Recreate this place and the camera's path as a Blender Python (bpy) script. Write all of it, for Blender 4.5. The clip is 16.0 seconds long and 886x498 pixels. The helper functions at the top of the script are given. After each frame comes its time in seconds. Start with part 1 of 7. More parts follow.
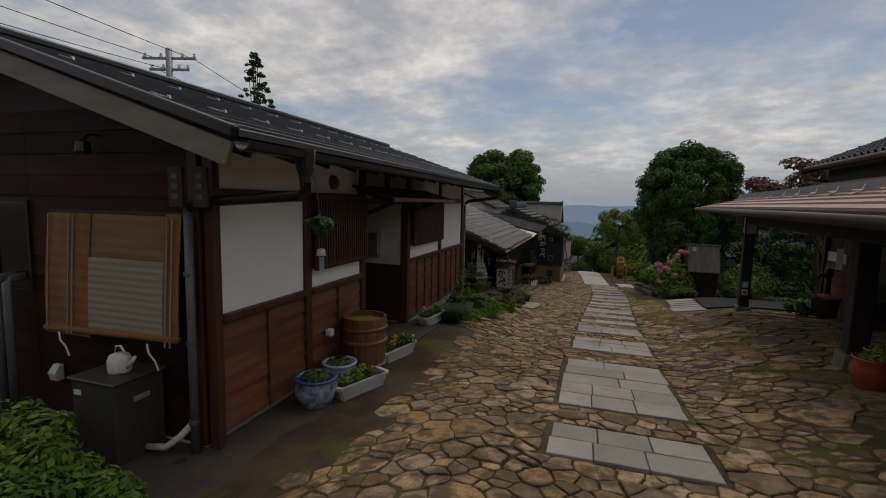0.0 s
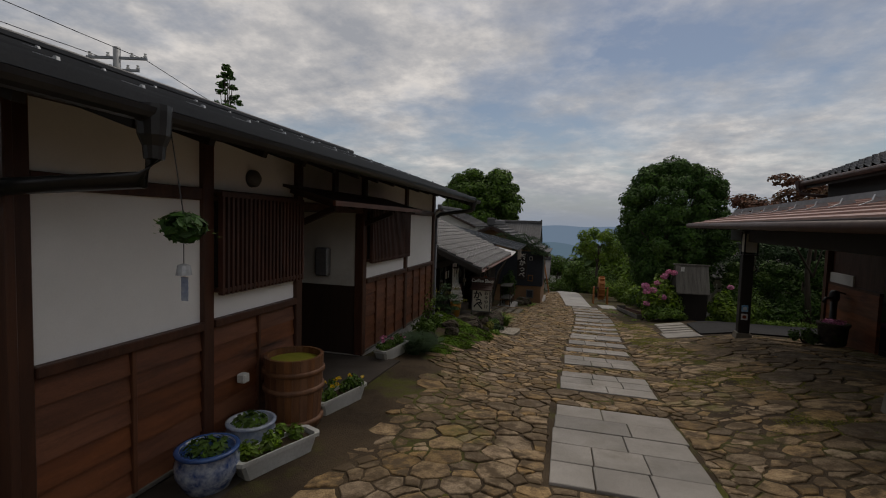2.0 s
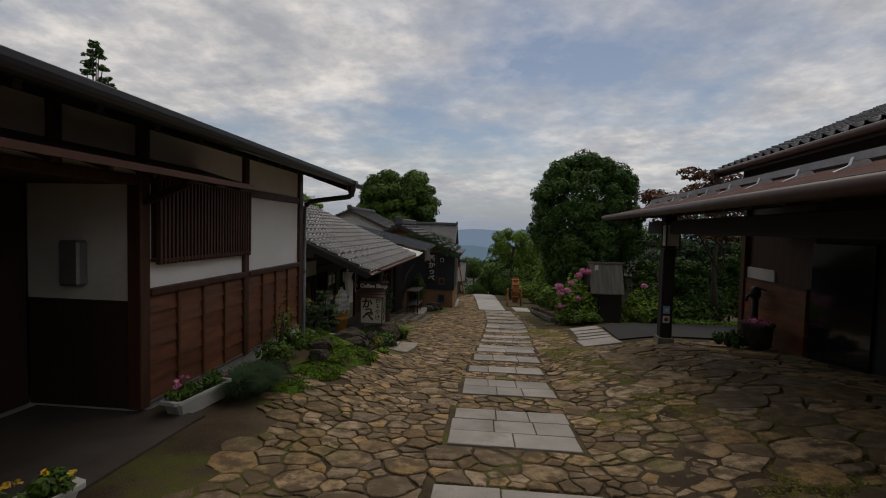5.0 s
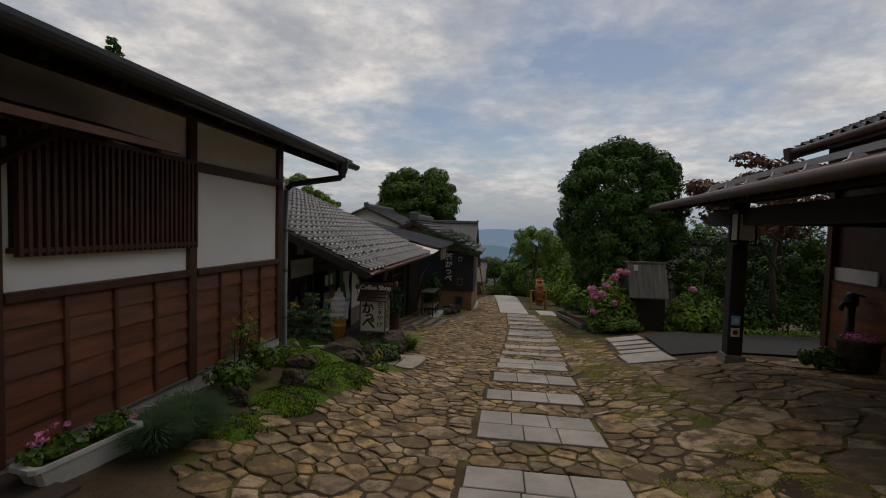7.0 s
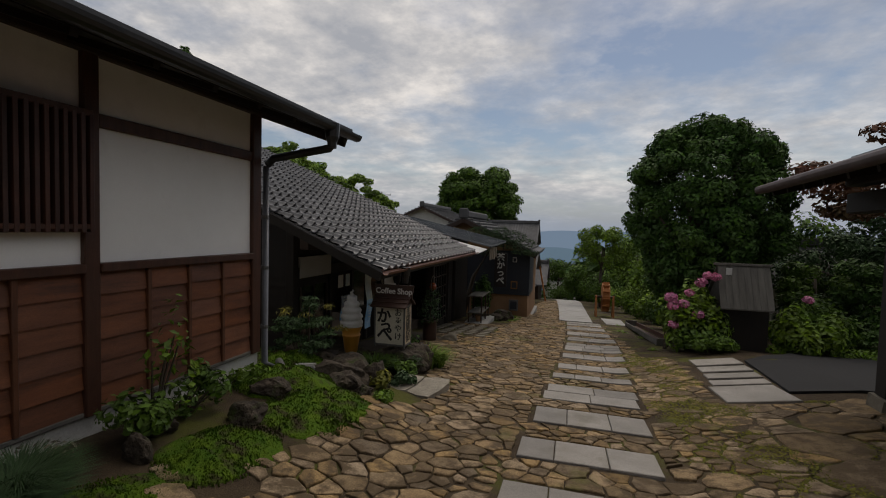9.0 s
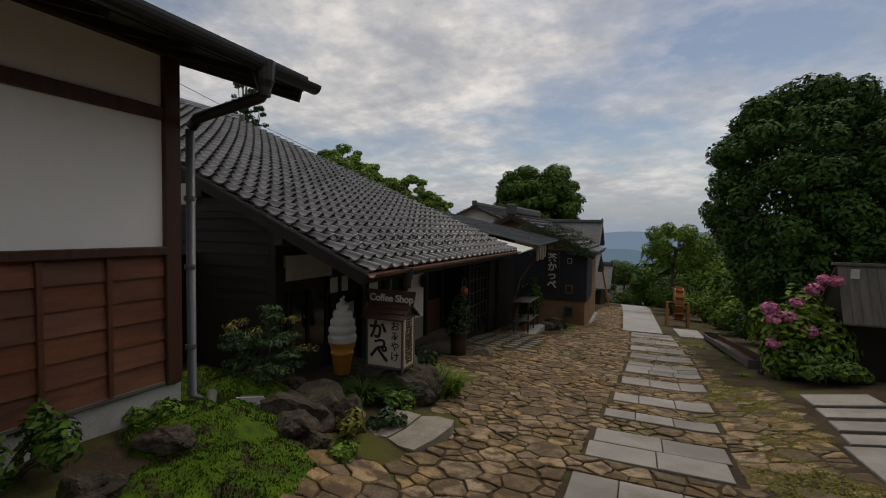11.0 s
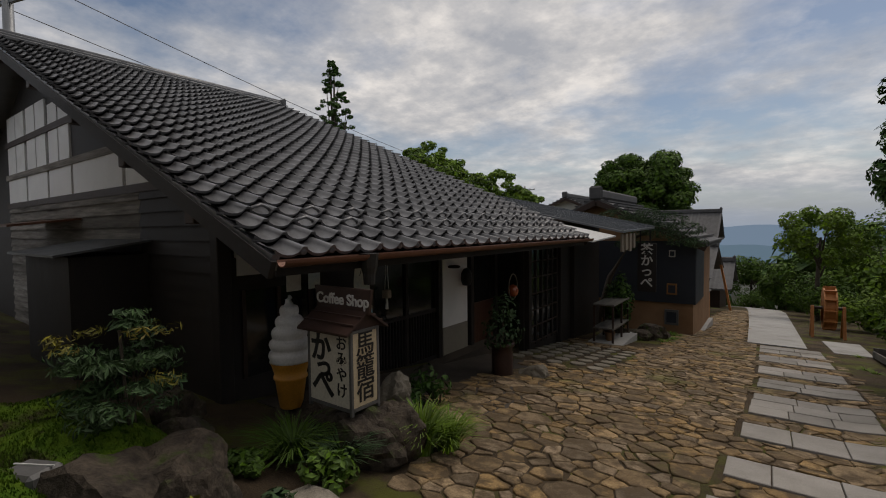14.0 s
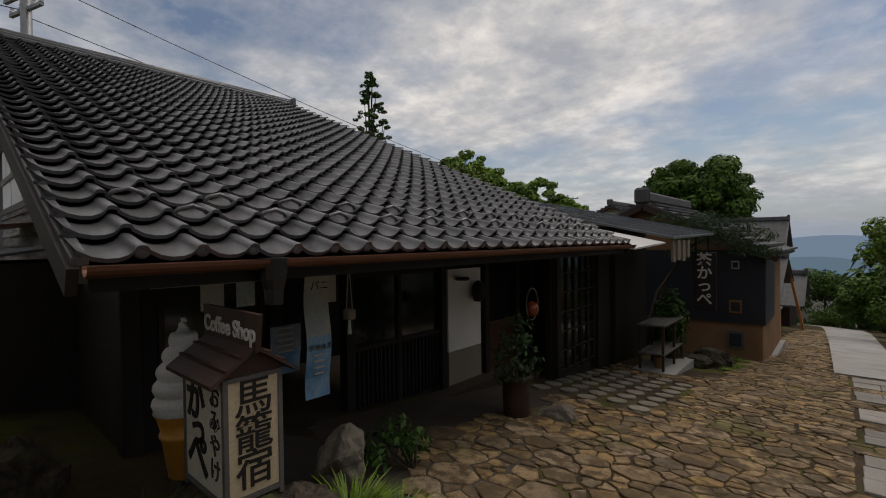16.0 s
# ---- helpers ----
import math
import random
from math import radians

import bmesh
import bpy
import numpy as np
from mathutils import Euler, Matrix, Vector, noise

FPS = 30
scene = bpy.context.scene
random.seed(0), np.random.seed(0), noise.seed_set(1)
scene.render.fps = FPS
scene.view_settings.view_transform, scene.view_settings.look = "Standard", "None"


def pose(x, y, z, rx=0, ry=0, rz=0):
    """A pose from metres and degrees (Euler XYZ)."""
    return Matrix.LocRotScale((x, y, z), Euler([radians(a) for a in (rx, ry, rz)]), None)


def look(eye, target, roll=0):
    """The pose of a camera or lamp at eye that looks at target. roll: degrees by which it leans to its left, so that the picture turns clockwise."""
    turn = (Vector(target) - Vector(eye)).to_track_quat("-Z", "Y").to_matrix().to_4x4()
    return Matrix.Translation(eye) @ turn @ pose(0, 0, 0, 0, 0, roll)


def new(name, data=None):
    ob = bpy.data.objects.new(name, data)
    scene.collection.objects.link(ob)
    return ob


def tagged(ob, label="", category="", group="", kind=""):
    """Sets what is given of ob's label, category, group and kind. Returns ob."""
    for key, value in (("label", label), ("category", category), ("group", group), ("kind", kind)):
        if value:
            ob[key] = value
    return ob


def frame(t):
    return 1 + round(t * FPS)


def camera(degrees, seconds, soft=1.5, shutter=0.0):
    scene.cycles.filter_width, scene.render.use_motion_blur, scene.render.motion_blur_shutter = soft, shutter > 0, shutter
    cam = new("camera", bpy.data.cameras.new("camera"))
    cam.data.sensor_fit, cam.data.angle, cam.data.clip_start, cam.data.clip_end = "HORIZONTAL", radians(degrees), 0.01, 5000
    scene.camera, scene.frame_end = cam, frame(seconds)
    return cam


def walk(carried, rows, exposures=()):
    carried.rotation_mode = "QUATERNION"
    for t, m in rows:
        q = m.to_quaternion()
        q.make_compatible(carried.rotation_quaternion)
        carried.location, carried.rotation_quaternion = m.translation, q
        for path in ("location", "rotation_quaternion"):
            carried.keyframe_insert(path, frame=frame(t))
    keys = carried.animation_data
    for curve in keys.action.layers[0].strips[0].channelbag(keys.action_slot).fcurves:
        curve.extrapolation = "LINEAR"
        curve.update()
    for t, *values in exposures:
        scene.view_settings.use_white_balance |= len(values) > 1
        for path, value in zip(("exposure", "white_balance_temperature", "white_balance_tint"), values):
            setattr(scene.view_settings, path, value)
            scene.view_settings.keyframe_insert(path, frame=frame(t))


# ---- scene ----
cam = camera(88.5, 16.0, soft=1.05)
METRES, EYE, TILT, LEAN, TURN = 12.0, 1.5, 0.0, 0.0, 17.5
ROWS = [
    (0.0, 0.0, 0.0, 0.0, 0.12, -5.92, -1.19),
    (0.5, 0.0012, 0.0294, -0.0041, 1.87, -5.07, -1.3),
    (1.0, 0.0006, 0.0562, -0.0058, 2.29, -4.33, -1.62),
    (1.5, 0.0021, 0.081, -0.0078, 0.96, -3.87, -1.76),
    (2.0, 0.0196, 0.1029, -0.0113, -2.43, -3.42, -1.71),
    (2.5, 0.0338, 0.1246, -0.0146, -9.13, -2.91, -1.58),
    (3.0, 0.0489, 0.1493, -0.0163, -10.81, -2.67, -1.51),
    (3.5, 0.0678, 0.1739, -0.0201, -11.8, -2.6, -1.68),
    (6.0, 0.1109, 0.3231, -0.0363, -12.46, -2.61, -1.48),
    (6.5, 0.1175, 0.3541, -0.0397, -11.6, -2.68, -1.61),
    (7.0, 0.1316, 0.3815, -0.0425, -9.75, -2.67, -1.56),
    (7.5, 0.146, 0.4106, -0.0443, -8.06, -2.62, -1.63),
    (8.0, 0.16, 0.4409, -0.0476, -6.09, -2.75, -1.49),
    (8.5, 0.1778, 0.4727, -0.0516, -4.07, -2.72, -1.55),
    (9.0, 0.1904, 0.5075, -0.0555, -1.76, -2.66, -1.53),
    (11.5, 0.2561, 0.6691, -0.0723, 8.08, -2.53, -0.55),
    (12.0, 0.2685, 0.698, -0.0767, 10.5, -2.56, -0.15),
    (12.5, 0.2774, 0.7256, -0.0784, 12.56, -2.46, 0.15),
    (13.0, 0.2844, 0.7575, -0.0834, 14.74, -2.61, 0.41),
    (13.5, 0.2954, 0.7866, -0.0875, 16.74, -2.64, 0.4),
    (14.0, 0.2994, 0.8152, -0.0911, 18.26, -2.52, 0.58),
    (14.5, 0.3019, 0.8454, -0.0931, 19.82, -2.46, 0.91),
    (15.0, 0.303, 0.8732, -0.0952, 20.84, -2.18, 1.0),
    (15.5, 0.3024, 0.9019, -0.0978, 22.31, -1.6, 0.97),
    (16.0, 0.3081, 0.9284, -0.1001, 23.8, -0.95, 0.72),
]
walk(cam, [(t, pose(0, 0, EYE, TILT, LEAN, TURN) @ pose(METRES * x, METRES * y, METRES * z, 90 + pitch, roll, yaw)) for t, x, y, z, yaw, pitch, roll in ROWS], exposures=[(0.0, 0.05, 6950, 12), (1.5, -0.1, 6950, 12), (3.5, 0.0, 6950, 12), (7.0, 0.1, 6950, 12), (16.0, 0.15, 6950, 12)])

# ==== world and light ====
world = bpy.data.worlds.new("sky")
scene.world = world
world.use_nodes = True
wt = world.node_tree
wt.nodes.clear()


def wnode(kind, **kw):
    n = wt.nodes.new(kind)
    for k, v in kw.items():
        n.inputs[k].default_value = v
    return n


SUN_EL, SUN_ROT = radians(62), radians(12)
w_out = wnode("ShaderNodeOutputWorld")
w_bg = wnode("ShaderNodeBackground", Strength=1.0)
w_sky = wt.nodes.new("ShaderNodeTexSky")
w_sky.sky_type, w_sky.sun_disc = "NISHITA", False
w_sky.sun_elevation, w_sky.sun_rotation = SUN_EL, SUN_ROT
w_dim = wt.nodes.new("ShaderNodeVectorMath")
w_dim.operation = "SCALE"
w_dim.inputs["Scale"].default_value = 0.066
wt.links.new(w_sky.outputs[0], w_dim.inputs[0])
w_co = wt.nodes.new("ShaderNodeTexCoord")
w_sep = wt.nodes.new("ShaderNodeSeparateXYZ")
wt.links.new(w_co.outputs["Generated"], w_sep.inputs[0])


def wmath(op, a, b=0.0, clamp=False):
    n = wt.nodes.new("ShaderNodeMath")
    n.operation, n.use_clamp = op, clamp
    for i, v in enumerate((a, b)):
        if isinstance(v, (int, float)):
            n.inputs[i].default_value = v
        else:
            wt.links.new(v, n.inputs[i])
    return n.outputs[0]


# clouds lie on a flat layer overhead, so they thin out towards the horizon
w_h = wmath("ADD", wmath("MAXIMUM", w_sep.outputs[2], 0.0), 0.19)
w_cx = wmath("DIVIDE", w_sep.outputs[0], w_h)
w_cy = wmath("DIVIDE", w_sep.outputs[1], w_h)
w_comb = wt.nodes.new("ShaderNodeCombineXYZ")
wt.links.new(w_cx, w_comb.inputs[0])
wt.links.new(w_cy, w_comb.inputs[1])
w_comb.inputs[2].default_value = 3.7
w_n1 = wnode("ShaderNodeTexNoise", Scale=0.62, Detail=9.0, Roughness=0.6, Distortion=0.0)
w_n2 = wnode("ShaderNodeTexNoise", Scale=1.9, Detail=9.0, Roughness=0.6, Distortion=0.0)
wt.links.new(w_comb.outputs[0], w_n1.inputs["Vector"])
wt.links.new(w_comb.outputs[0], w_n2.inputs["Vector"])
w_cover = wt.nodes.new("ShaderNodeValToRGB")
w_cover.color_ramp.elements[0].position, w_cover.color_ramp.elements[1].position = 0.40, 0.55
wt.links.new(w_n1.outputs[0], w_cover.inputs[0])
w_tone = wt.nodes.new("ShaderNodeValToRGB")
el = w_tone.color_ramp.elements
el[0].position, el[0].color = 0.38, (0.34, 0.365, 0.41, 1)
el[1].position, el[1].color = 0.62, (0.72, 0.71, 0.70, 1)
mid = el.new(0.5)
mid.color = (0.49, 0.50, 0.52, 1)
w_n3 = wnode("ShaderNodeTexNoise", Scale=8.0, Detail=7.0, Roughness=0.6, Distortion=0.0)
wt.links.new(w_comb.outputs[0], w_n3.inputs["Vector"])
wt.links.new(wmath("ADD", wmath("MULTIPLY", w_n2.outputs[0], 0.62), wmath("MULTIPLY", w_n3.outputs[0], 0.38)), w_tone.inputs[0])
w_mix = wt.nodes.new("ShaderNodeMix")
w_mix.data_type = "RGBA"
wt.links.new(wmath("MULTIPLY", w_cover.outputs[0], 0.93), w_mix.inputs["Factor"])
wt.links.new(w_dim.outputs[0], w_mix.inputs["A"])
wt.links.new(w_tone.outputs[0], w_mix.inputs["B"])
# the far air is a plain blue-grey just above the horizon
w_low = wt.nodes.new("ShaderNodeMix")
w_low.data_type = "RGBA"
w_low.inputs["B"].default_value = (0.25, 0.30, 0.38, 1)
wt.links.new(wmath("SUBTRACT", 1.0, wmath("MULTIPLY", w_sep.outputs[2], 8.0), True), w_low.inputs["Factor"])
wt.links.new(w_mix.outputs["Result"], w_low.inputs["A"])
wt.links.new(w_low.outputs["Result"], w_bg.inputs[0])
wt.links.new(w_bg.outputs[0], w_out.inputs[0])

sun = new("sun", bpy.data.lights.new("sun", "SUN"))
sun.data.energy, sun.data.angle, sun.data.color = 1.3, radians(40), (1.0, 0.95, 0.88)
sun.matrix_world = look((0, 0, 0), (-math.cos(SUN_EL) * math.sin(SUN_ROT), -math.cos(SUN_EL) * math.cos(SUN_ROT), -math.sin(SUN_EL)))


# ==== materials ====
def surf(name, c1, c2, scale=6.0, rough=0.7, bump=0.2, fine=60.0, metal=0.0, rand="", spread=0.35, stretch=(1, 1, 1), dirt=None, dirt_scale=1.3, dirt_cut=(0.52, 0.66), spec=0.4, speck=0.25, moss=None, moss_scale=0.8, moss_cut=(0.5, 0.64), relief=0.01):
    """Two tones broken by coarse and fine noise, optional blotches of a third tone, and a fine relief."""
    m = bpy.data.materials.new(name)
    m.use_nodes = True
    t = m.node_tree
    b = t.nodes["Principled BSDF"]
    co = t.nodes.new("ShaderNodeTexCoord")
    mp = t.nodes.new("ShaderNodeMapping")
    mp.inputs["Scale"].default_value = stretch
    t.links.new(co.outputs["Object"], mp.inputs[0])

    def nz(s, detail=6.0, r=0.6):
        n = t.nodes.new("ShaderNodeTexNoise")
        n.inputs["Scale"].default_value, n.inputs["Detail"].default_value, n.inputs["Roughness"].default_value = s, detail, r
        t.links.new(mp.outputs[0], n.inputs["Vector"])
        return n.outputs[0]

    def mix(f, a, c, mode="MIX"):
        n = t.nodes.new("ShaderNodeMix")
        n.data_type, n.blend_type = "RGBA", mode
        for key, v in (("Factor", f), ("A", a), ("B", c)):
            if isinstance(v, (int, float)):
                n.inputs[key].default_value = v
            elif isinstance(v, tuple):
                n.inputs[key].default_value = (*v, 1)
            else:
                t.links.new(v, n.inputs[key])
        return n.outputs["Result"]

    def ramp(v, lo, hi):
        n = t.nodes.new("ShaderNodeMapRange")
        n.inputs["From Min"].default_value, n.inputs["From Max"].default_value = lo, hi
        t.links.new(v, n.inputs[0])
        return n.outputs[0]

    coarse, small = nz(scale), nz(fine, 4.0, 0.7)
    col = mix(ramp(coarse, 0.32, 0.68), c1, c2)
    col = mix(ramp(small, 0.3, 0.7), mix(1 - speck, (0, 0, 0), col), col)
    if rand:
        if rand == "island":
            r = t.nodes.new("ShaderNodeNewGeometry").outputs["Random Per Island"]
        else:
            r = t.nodes.new("ShaderNodeObjectInfo").outputs["Random"]
        h = t.nodes.new("ShaderNodeHueSaturation")
        t.links.new(ramp_to(t, r, 1 - spread, 1 + spread), h.inputs["Value"])
        w = t.nodes.new("ShaderNodeTexWhiteNoise")
        w.noise_dimensions = "1D"
        t.links.new(r, w.inputs["W"])
        t.links.new(ramp_to(t, w.outputs["Value"], 1 - spread * 0.45, 1 + spread * 0.35), h.inputs["Saturation"])
        t.links.new(col, h.inputs["Color"])
        col = h.outputs[0]
    if dirt:
        col = mix(ramp(nz(dirt_scale, 8.0, 0.65), *dirt_cut), col, dirt)
    if moss:
        col = mix(ramp(nz(moss_scale, 9.0, 0.7), *moss_cut), col, moss)
    t.links.new(col, b.inputs["Base Color"])
    rr = t.nodes.new("ShaderNodeMapRange")
    rr.inputs["To Min"].default_value, rr.inputs["To Max"].default_value = max(0.05, rough - 0.12), min(1, rough + 0.12)
    t.links.new(coarse, rr.inputs[0])
    t.links.new(rr.outputs[0], b.inputs["Roughness"])
    b.inputs["Metallic"].default_value = metal
    b.inputs["Specular IOR Level"].default_value = spec
    if bump:
        bp = t.nodes.new("ShaderNodeBump")
        bp.inputs["Strength"].default_value, bp.inputs["Distance"].default_value = bump, relief
        t.links.new(mix(0.5, coarse, small), bp.inputs["Height"])
        t.links.new(bp.outputs[0], b.inputs["Normal"])
    return m


def ramp_to(t, v, lo, hi):
    n = t.nodes.new("ShaderNodeMapRange")
    n.inputs["To Min"].default_value, n.inputs["To Max"].default_value = lo, hi
    t.links.new(v, n.inputs[0])
    return n.outputs[0]


def leafy(name, c1, c2, rough=0.65):
    m = surf(name, c1, c2, 1.2, rough, 0.0, 9.0, rand="island", spread=0.4, spec=0.12)
    m.node_tree.nodes["Principled BSDF"].inputs["Subsurface Weight"].default_value = 0.0
    return m


M_PLASTER = surf("white_plaster", (0.86, 0.85, 0.83), (0.80, 0.79, 0.77), 2.2, 0.85, 0.04, 90, speck=0.04, dirt=(0.60, 0.58, 0.55), dirt_cut=(0.58, 0.85))
M_PLASTER_GREY = surf("grey_plaster", (0.66, 0.65, 0.61), (0.56, 0.55, 0.51), 2.0, 0.9, 0.08, 70, speck=0.10, dirt=(0.42, 0.40, 0.36), dirt_cut=(0.55, 0.8))
M_DARKWOOD = surf("dark_stained_timber", (0.030, 0.016, 0.011), (0.050, 0.026, 0.017), 3.0, 0.6, 0.25, 60, stretch=(6, 6, 0.7))
M_BLACKWOOD = surf("blackened_timber", (0.014, 0.011, 0.010), (0.026, 0.020, 0.017), 3.0, 0.65, 0.3, 60, stretch=(4, 4, 1))
M_REDWOOD = surf("reddish_boards", (0.250, 0.092, 0.040), (0.140, 0.050, 0.024), 2.5, 0.5, 0.4, 70, rand="object", spread=0.18, speck=0.4, stretch=(5, 0.7, 5), dirt=(0.045, 0.020, 0.013), dirt_cut=(0.55, 0.72))
M_BATTEN = surf("red_brown_battens", (0.150, 0.058, 0.028), (0.095, 0.037, 0.019), 3.0, 0.5, 0.25, 60, stretch=(5, 5, 0.7))
M_PLINTH = surf("pale_rendered_plinth", (0.60, 0.59, 0.56), (0.47, 0.46, 0.43), 1.3, 0.85, 0.15, 60, dirt=(0.26, 0.25, 0.21), dirt_cut=(0.55, 0.8))
# darker copy of the reddish boards, with the eave's shade put into its colour
M_GABLE_SHADED = surf("eave_shaded_red_boards", (0.050, 0.014, 0.007), (0.026, 0.009, 0.006), 2.5, 0.55, 0.25, 50, rand="object", spread=0.3, stretch=(0.7, 5, 5), spec=0.12)
M_REDPOST = surf("red_brown_timber", (0.095, 0.037, 0.020), (0.056, 0.023, 0.014), 3.0, 0.5, 0.25, 60, stretch=(5, 5, 0.7))
M_LATTICE = surf("lattice_slats", (0.085, 0.032, 0.020), (0.055, 0.022, 0.015), 4.0, 0.55, 0.2, 50, rand="object", spread=0.2)
M_OLDWOOD = surf("weathered_boards", (0.38, 0.35, 0.31), (0.17, 0.15, 0.13), 3.0, 0.9, 0.8, 40, speck=0.5, relief=0.02, rand="object", spread=0.42, stretch=(0.6, 5, 8), dirt=(0.035, 0.030, 0.026), dirt_cut=(0.5, 0.75))
M_GREYWOOD = surf("silvered_wood", (0.16, 0.15, 0.13), (0.095, 0.088, 0.078), 2.0, 0.85, 0.4, 45, stretch=(6, 1, 0.8))
M_BARGE = surf("pale_barge_board", (0.25, 0.22, 0.185), (0.18, 0.158, 0.13), 2.0, 0.7, 0.2, 45, stretch=(1, 4, 6))
M_SLATE = surf("dark_sheet_roofing", (0.026, 0.027, 0.029), (0.042, 0.043, 0.045), 2.0, 0.5, 0.15, 50, rand="object", spread=0.15)
M_CLIP = surf("galvanised_clip", (0.52, 0.53, 0.54), (0.4, 0.41, 0.42), 6, 0.45, 0.0, 50, metal=0.6)
M_GUTTER = surf("dark_metal_gutter", (0.025, 0.024, 0.024), (0.038, 0.036, 0.034), 5, 0.35, 0.0, 50, metal=0.3, spec=0.5)
M_PIPE = surf("grey_plastic_pipe", (0.14, 0.145, 0.16), (0.10, 0.105, 0.12), 3, 0.4, 0.03, 50, dirt=(0.12, 0.11, 0.10), dirt_cut=(0.58, 0.75))
M_COPPER = surf("brown_gutter", (0.20, 0.085, 0.048), (0.14, 0.062, 0.038), 3, 0.45, 0.05, 50, metal=0.3)
M_COPPERROOF = surf("brown_sheet_roofing", (0.34, 0.195, 0.150), (0.26, 0.150, 0.118), 1.5, 0.5, 0.1, 40, metal=0.0, rand="object", spread=0.12)
M_TILE = surf("grey_glazed_tile", (0.092, 0.091, 0.094), (0.150, 0.148, 0.150), 3.0, 0.31, 0.16, 60, speck=0.3, rand="object", spread=0.3, dirt=(0.05, 0.048, 0.045), dirt_cut=(0.56, 0.75), spec=0.5)
M_TILE_S = surf("grey_glazed_tile_far", (0.092, 0.091, 0.094), (0.150, 0.148, 0.150), 3.0, 0.31, 0.16, 60, speck=0.3, rand="island", spread=0.3, dirt=(0.05, 0.048, 0.045), dirt_cut=(0.56, 0.75), spec=0.5)
M_TILE_DULL = surf("weathered_grey_tile", (0.085, 0.084, 0.086), (0.13, 0.128, 0.13), 3.0, 0.75, 0.12, 40, rand="object", spread=0.2, dirt=(0.05, 0.048, 0.045), dirt_cut=(0.56, 0.75), spec=0.2)
M_SHEET = surf("grey_sheet_roof", (0.17, 0.18, 0.19), (0.12, 0.13, 0.14), 1.2, 0.4, 0.05, 30, metal=0.5)
M_WHITESHEET = surf("pale_sheet", (0.62, 0.62, 0.60), (0.5, 0.5, 0.49), 1.0, 0.6, 0.03, 30)
M_STONE = surf("flagstone", (0.430, 0.298, 0.155), (0.200, 0.126, 0.062), 9.0, 0.9, 1.0, 85, rand="object", spread=0.46, dirt=(0.098, 0.066, 0.034), dirt_scale=4.5, dirt_cut=(0.46, 0.58), speck=0.6, moss=(0.130, 0.125, 0.026), moss_scale=0.75, moss_cut=(0.56, 0.70), relief=0.025)
M_STONE_S = surf("flagstone_far", (0.430, 0.298, 0.155), (0.200, 0.126, 0.062), 9.0, 0.9, 1.0, 85, rand="island", spread=0.46, dirt=(0.098, 0.066, 0.034), dirt_scale=4.5, dirt_cut=(0.46, 0.58), speck=0.6, moss=(0.130, 0.125, 0.026), moss_scale=0.75, moss_cut=(0.56, 0.70), relief=0.025)
M_GRANITE = surf("granite_slab", (0.37, 0.34, 0.305), (0.27, 0.25, 0.222), 2.2, 0.8, 0.6, 160, speck=0.5, rand="object", spread=0.2, dirt=(0.15, 0.135, 0.105), dirt_cut=(0.55, 0.75))
M_SOIL = surf("mossy_soil", (0.120, 0.085, 0.050), (0.044, 0.030, 0.018), 1.3, 0.95, 0.9, 90, speck=0.6, relief=0.03, dirt=(0.078, 0.080, 0.016), dirt_scale=1.1, dirt_cut=(0.50, 0.60), spec=0.2)
M_MOSS = surf("moss", (0.050, 0.115, 0.008), (0.115, 0.185, 0.014), 7.0, 0.95, 1.0, 90, dirt=(0.045, 0.036, 0.020), dirt_scale=4.5, dirt_cut=(0.50, 0.62), spec=0.12, speck=0.45, relief=0.02)
M_JOINT = surf("dry_joint_moss", (0.190, 0.170, 0.038), (0.120, 0.125, 0.024), 3.0, 0.95, 0.0, 60, rand="island", spread=0.3, spec=0.1)
M_ROCK = surf("dark_mossy_rock", (0.115, 0.090, 0.066), (0.040, 0.032, 0.025), 7.0, 0.92, 1.0, 30, relief=0.03, speck=0.6, dirt=(0.045, 0.06, 0.014), dirt_scale=5.0, dirt_cut=(0.54, 0.66), spec=0.25)
M_PALEROCK = surf("pale_rock", (0.26, 0.23, 0.18), (0.15, 0.13, 0.10), 4.0, 0.9, 0.8, 25, dirt=(0.09, 0.08, 0.06), dirt_cut=(0.55, 0.7))
M_SLABSTONE = surf("pebbly_pale_slab", (0.46, 0.41, 0.33), (0.30, 0.265, 0.21), 5.0, 0.9, 0.9, 130, speck=0.6, relief=0.02, dirt=(0.17, 0.15, 0.11), dirt_cut=(0.52, 0.68))
M_CONCRETE = surf("concrete", (0.40, 0.39, 0.37), (0.31, 0.30, 0.285), 1.3, 0.85, 0.2, 60, dirt=(0.2, 0.19, 0.165), dirt_cut=(0.55, 0.8))
M_DARKCONC = surf("dark_concrete", (0.072, 0.055, 0.041), (0.044, 0.034, 0.026), 1.5, 0.85, 0.25, 60, dirt=(0.07, 0.06, 0.05), dirt_cut=(0.52, 0.75))
M_ASPHALT = surf("asphalt", (0.026, 0.026, 0.027), (0.036, 0.035, 0.036), 1.0, 0.9, 0.4, 150, spec=0.2)
M_BARK = surf("bark", (0.09, 0.07, 0.052), (0.05, 0.04, 0.03), 6, 0.9, 0.7, 30, stretch=(4, 4, 1))
M_LEAF_DARK = leafy("camellia_leaves", (0.036, 0.085, 0.018), (0.072, 0.135, 0.028))
M_LEAF_MID = leafy("broad_leaves", (0.055, 0.110, 0.018), (0.095, 0.160, 0.026))
M_LEAF_FAR = leafy("far_tree_leaves", (0.045, 0.098, 0.024), (0.080, 0.140, 0.032))
M_LEAF_BRIGHT = leafy("young_leaves", (0.105, 0.190, 0.024), (0.160, 0.240, 0.034))
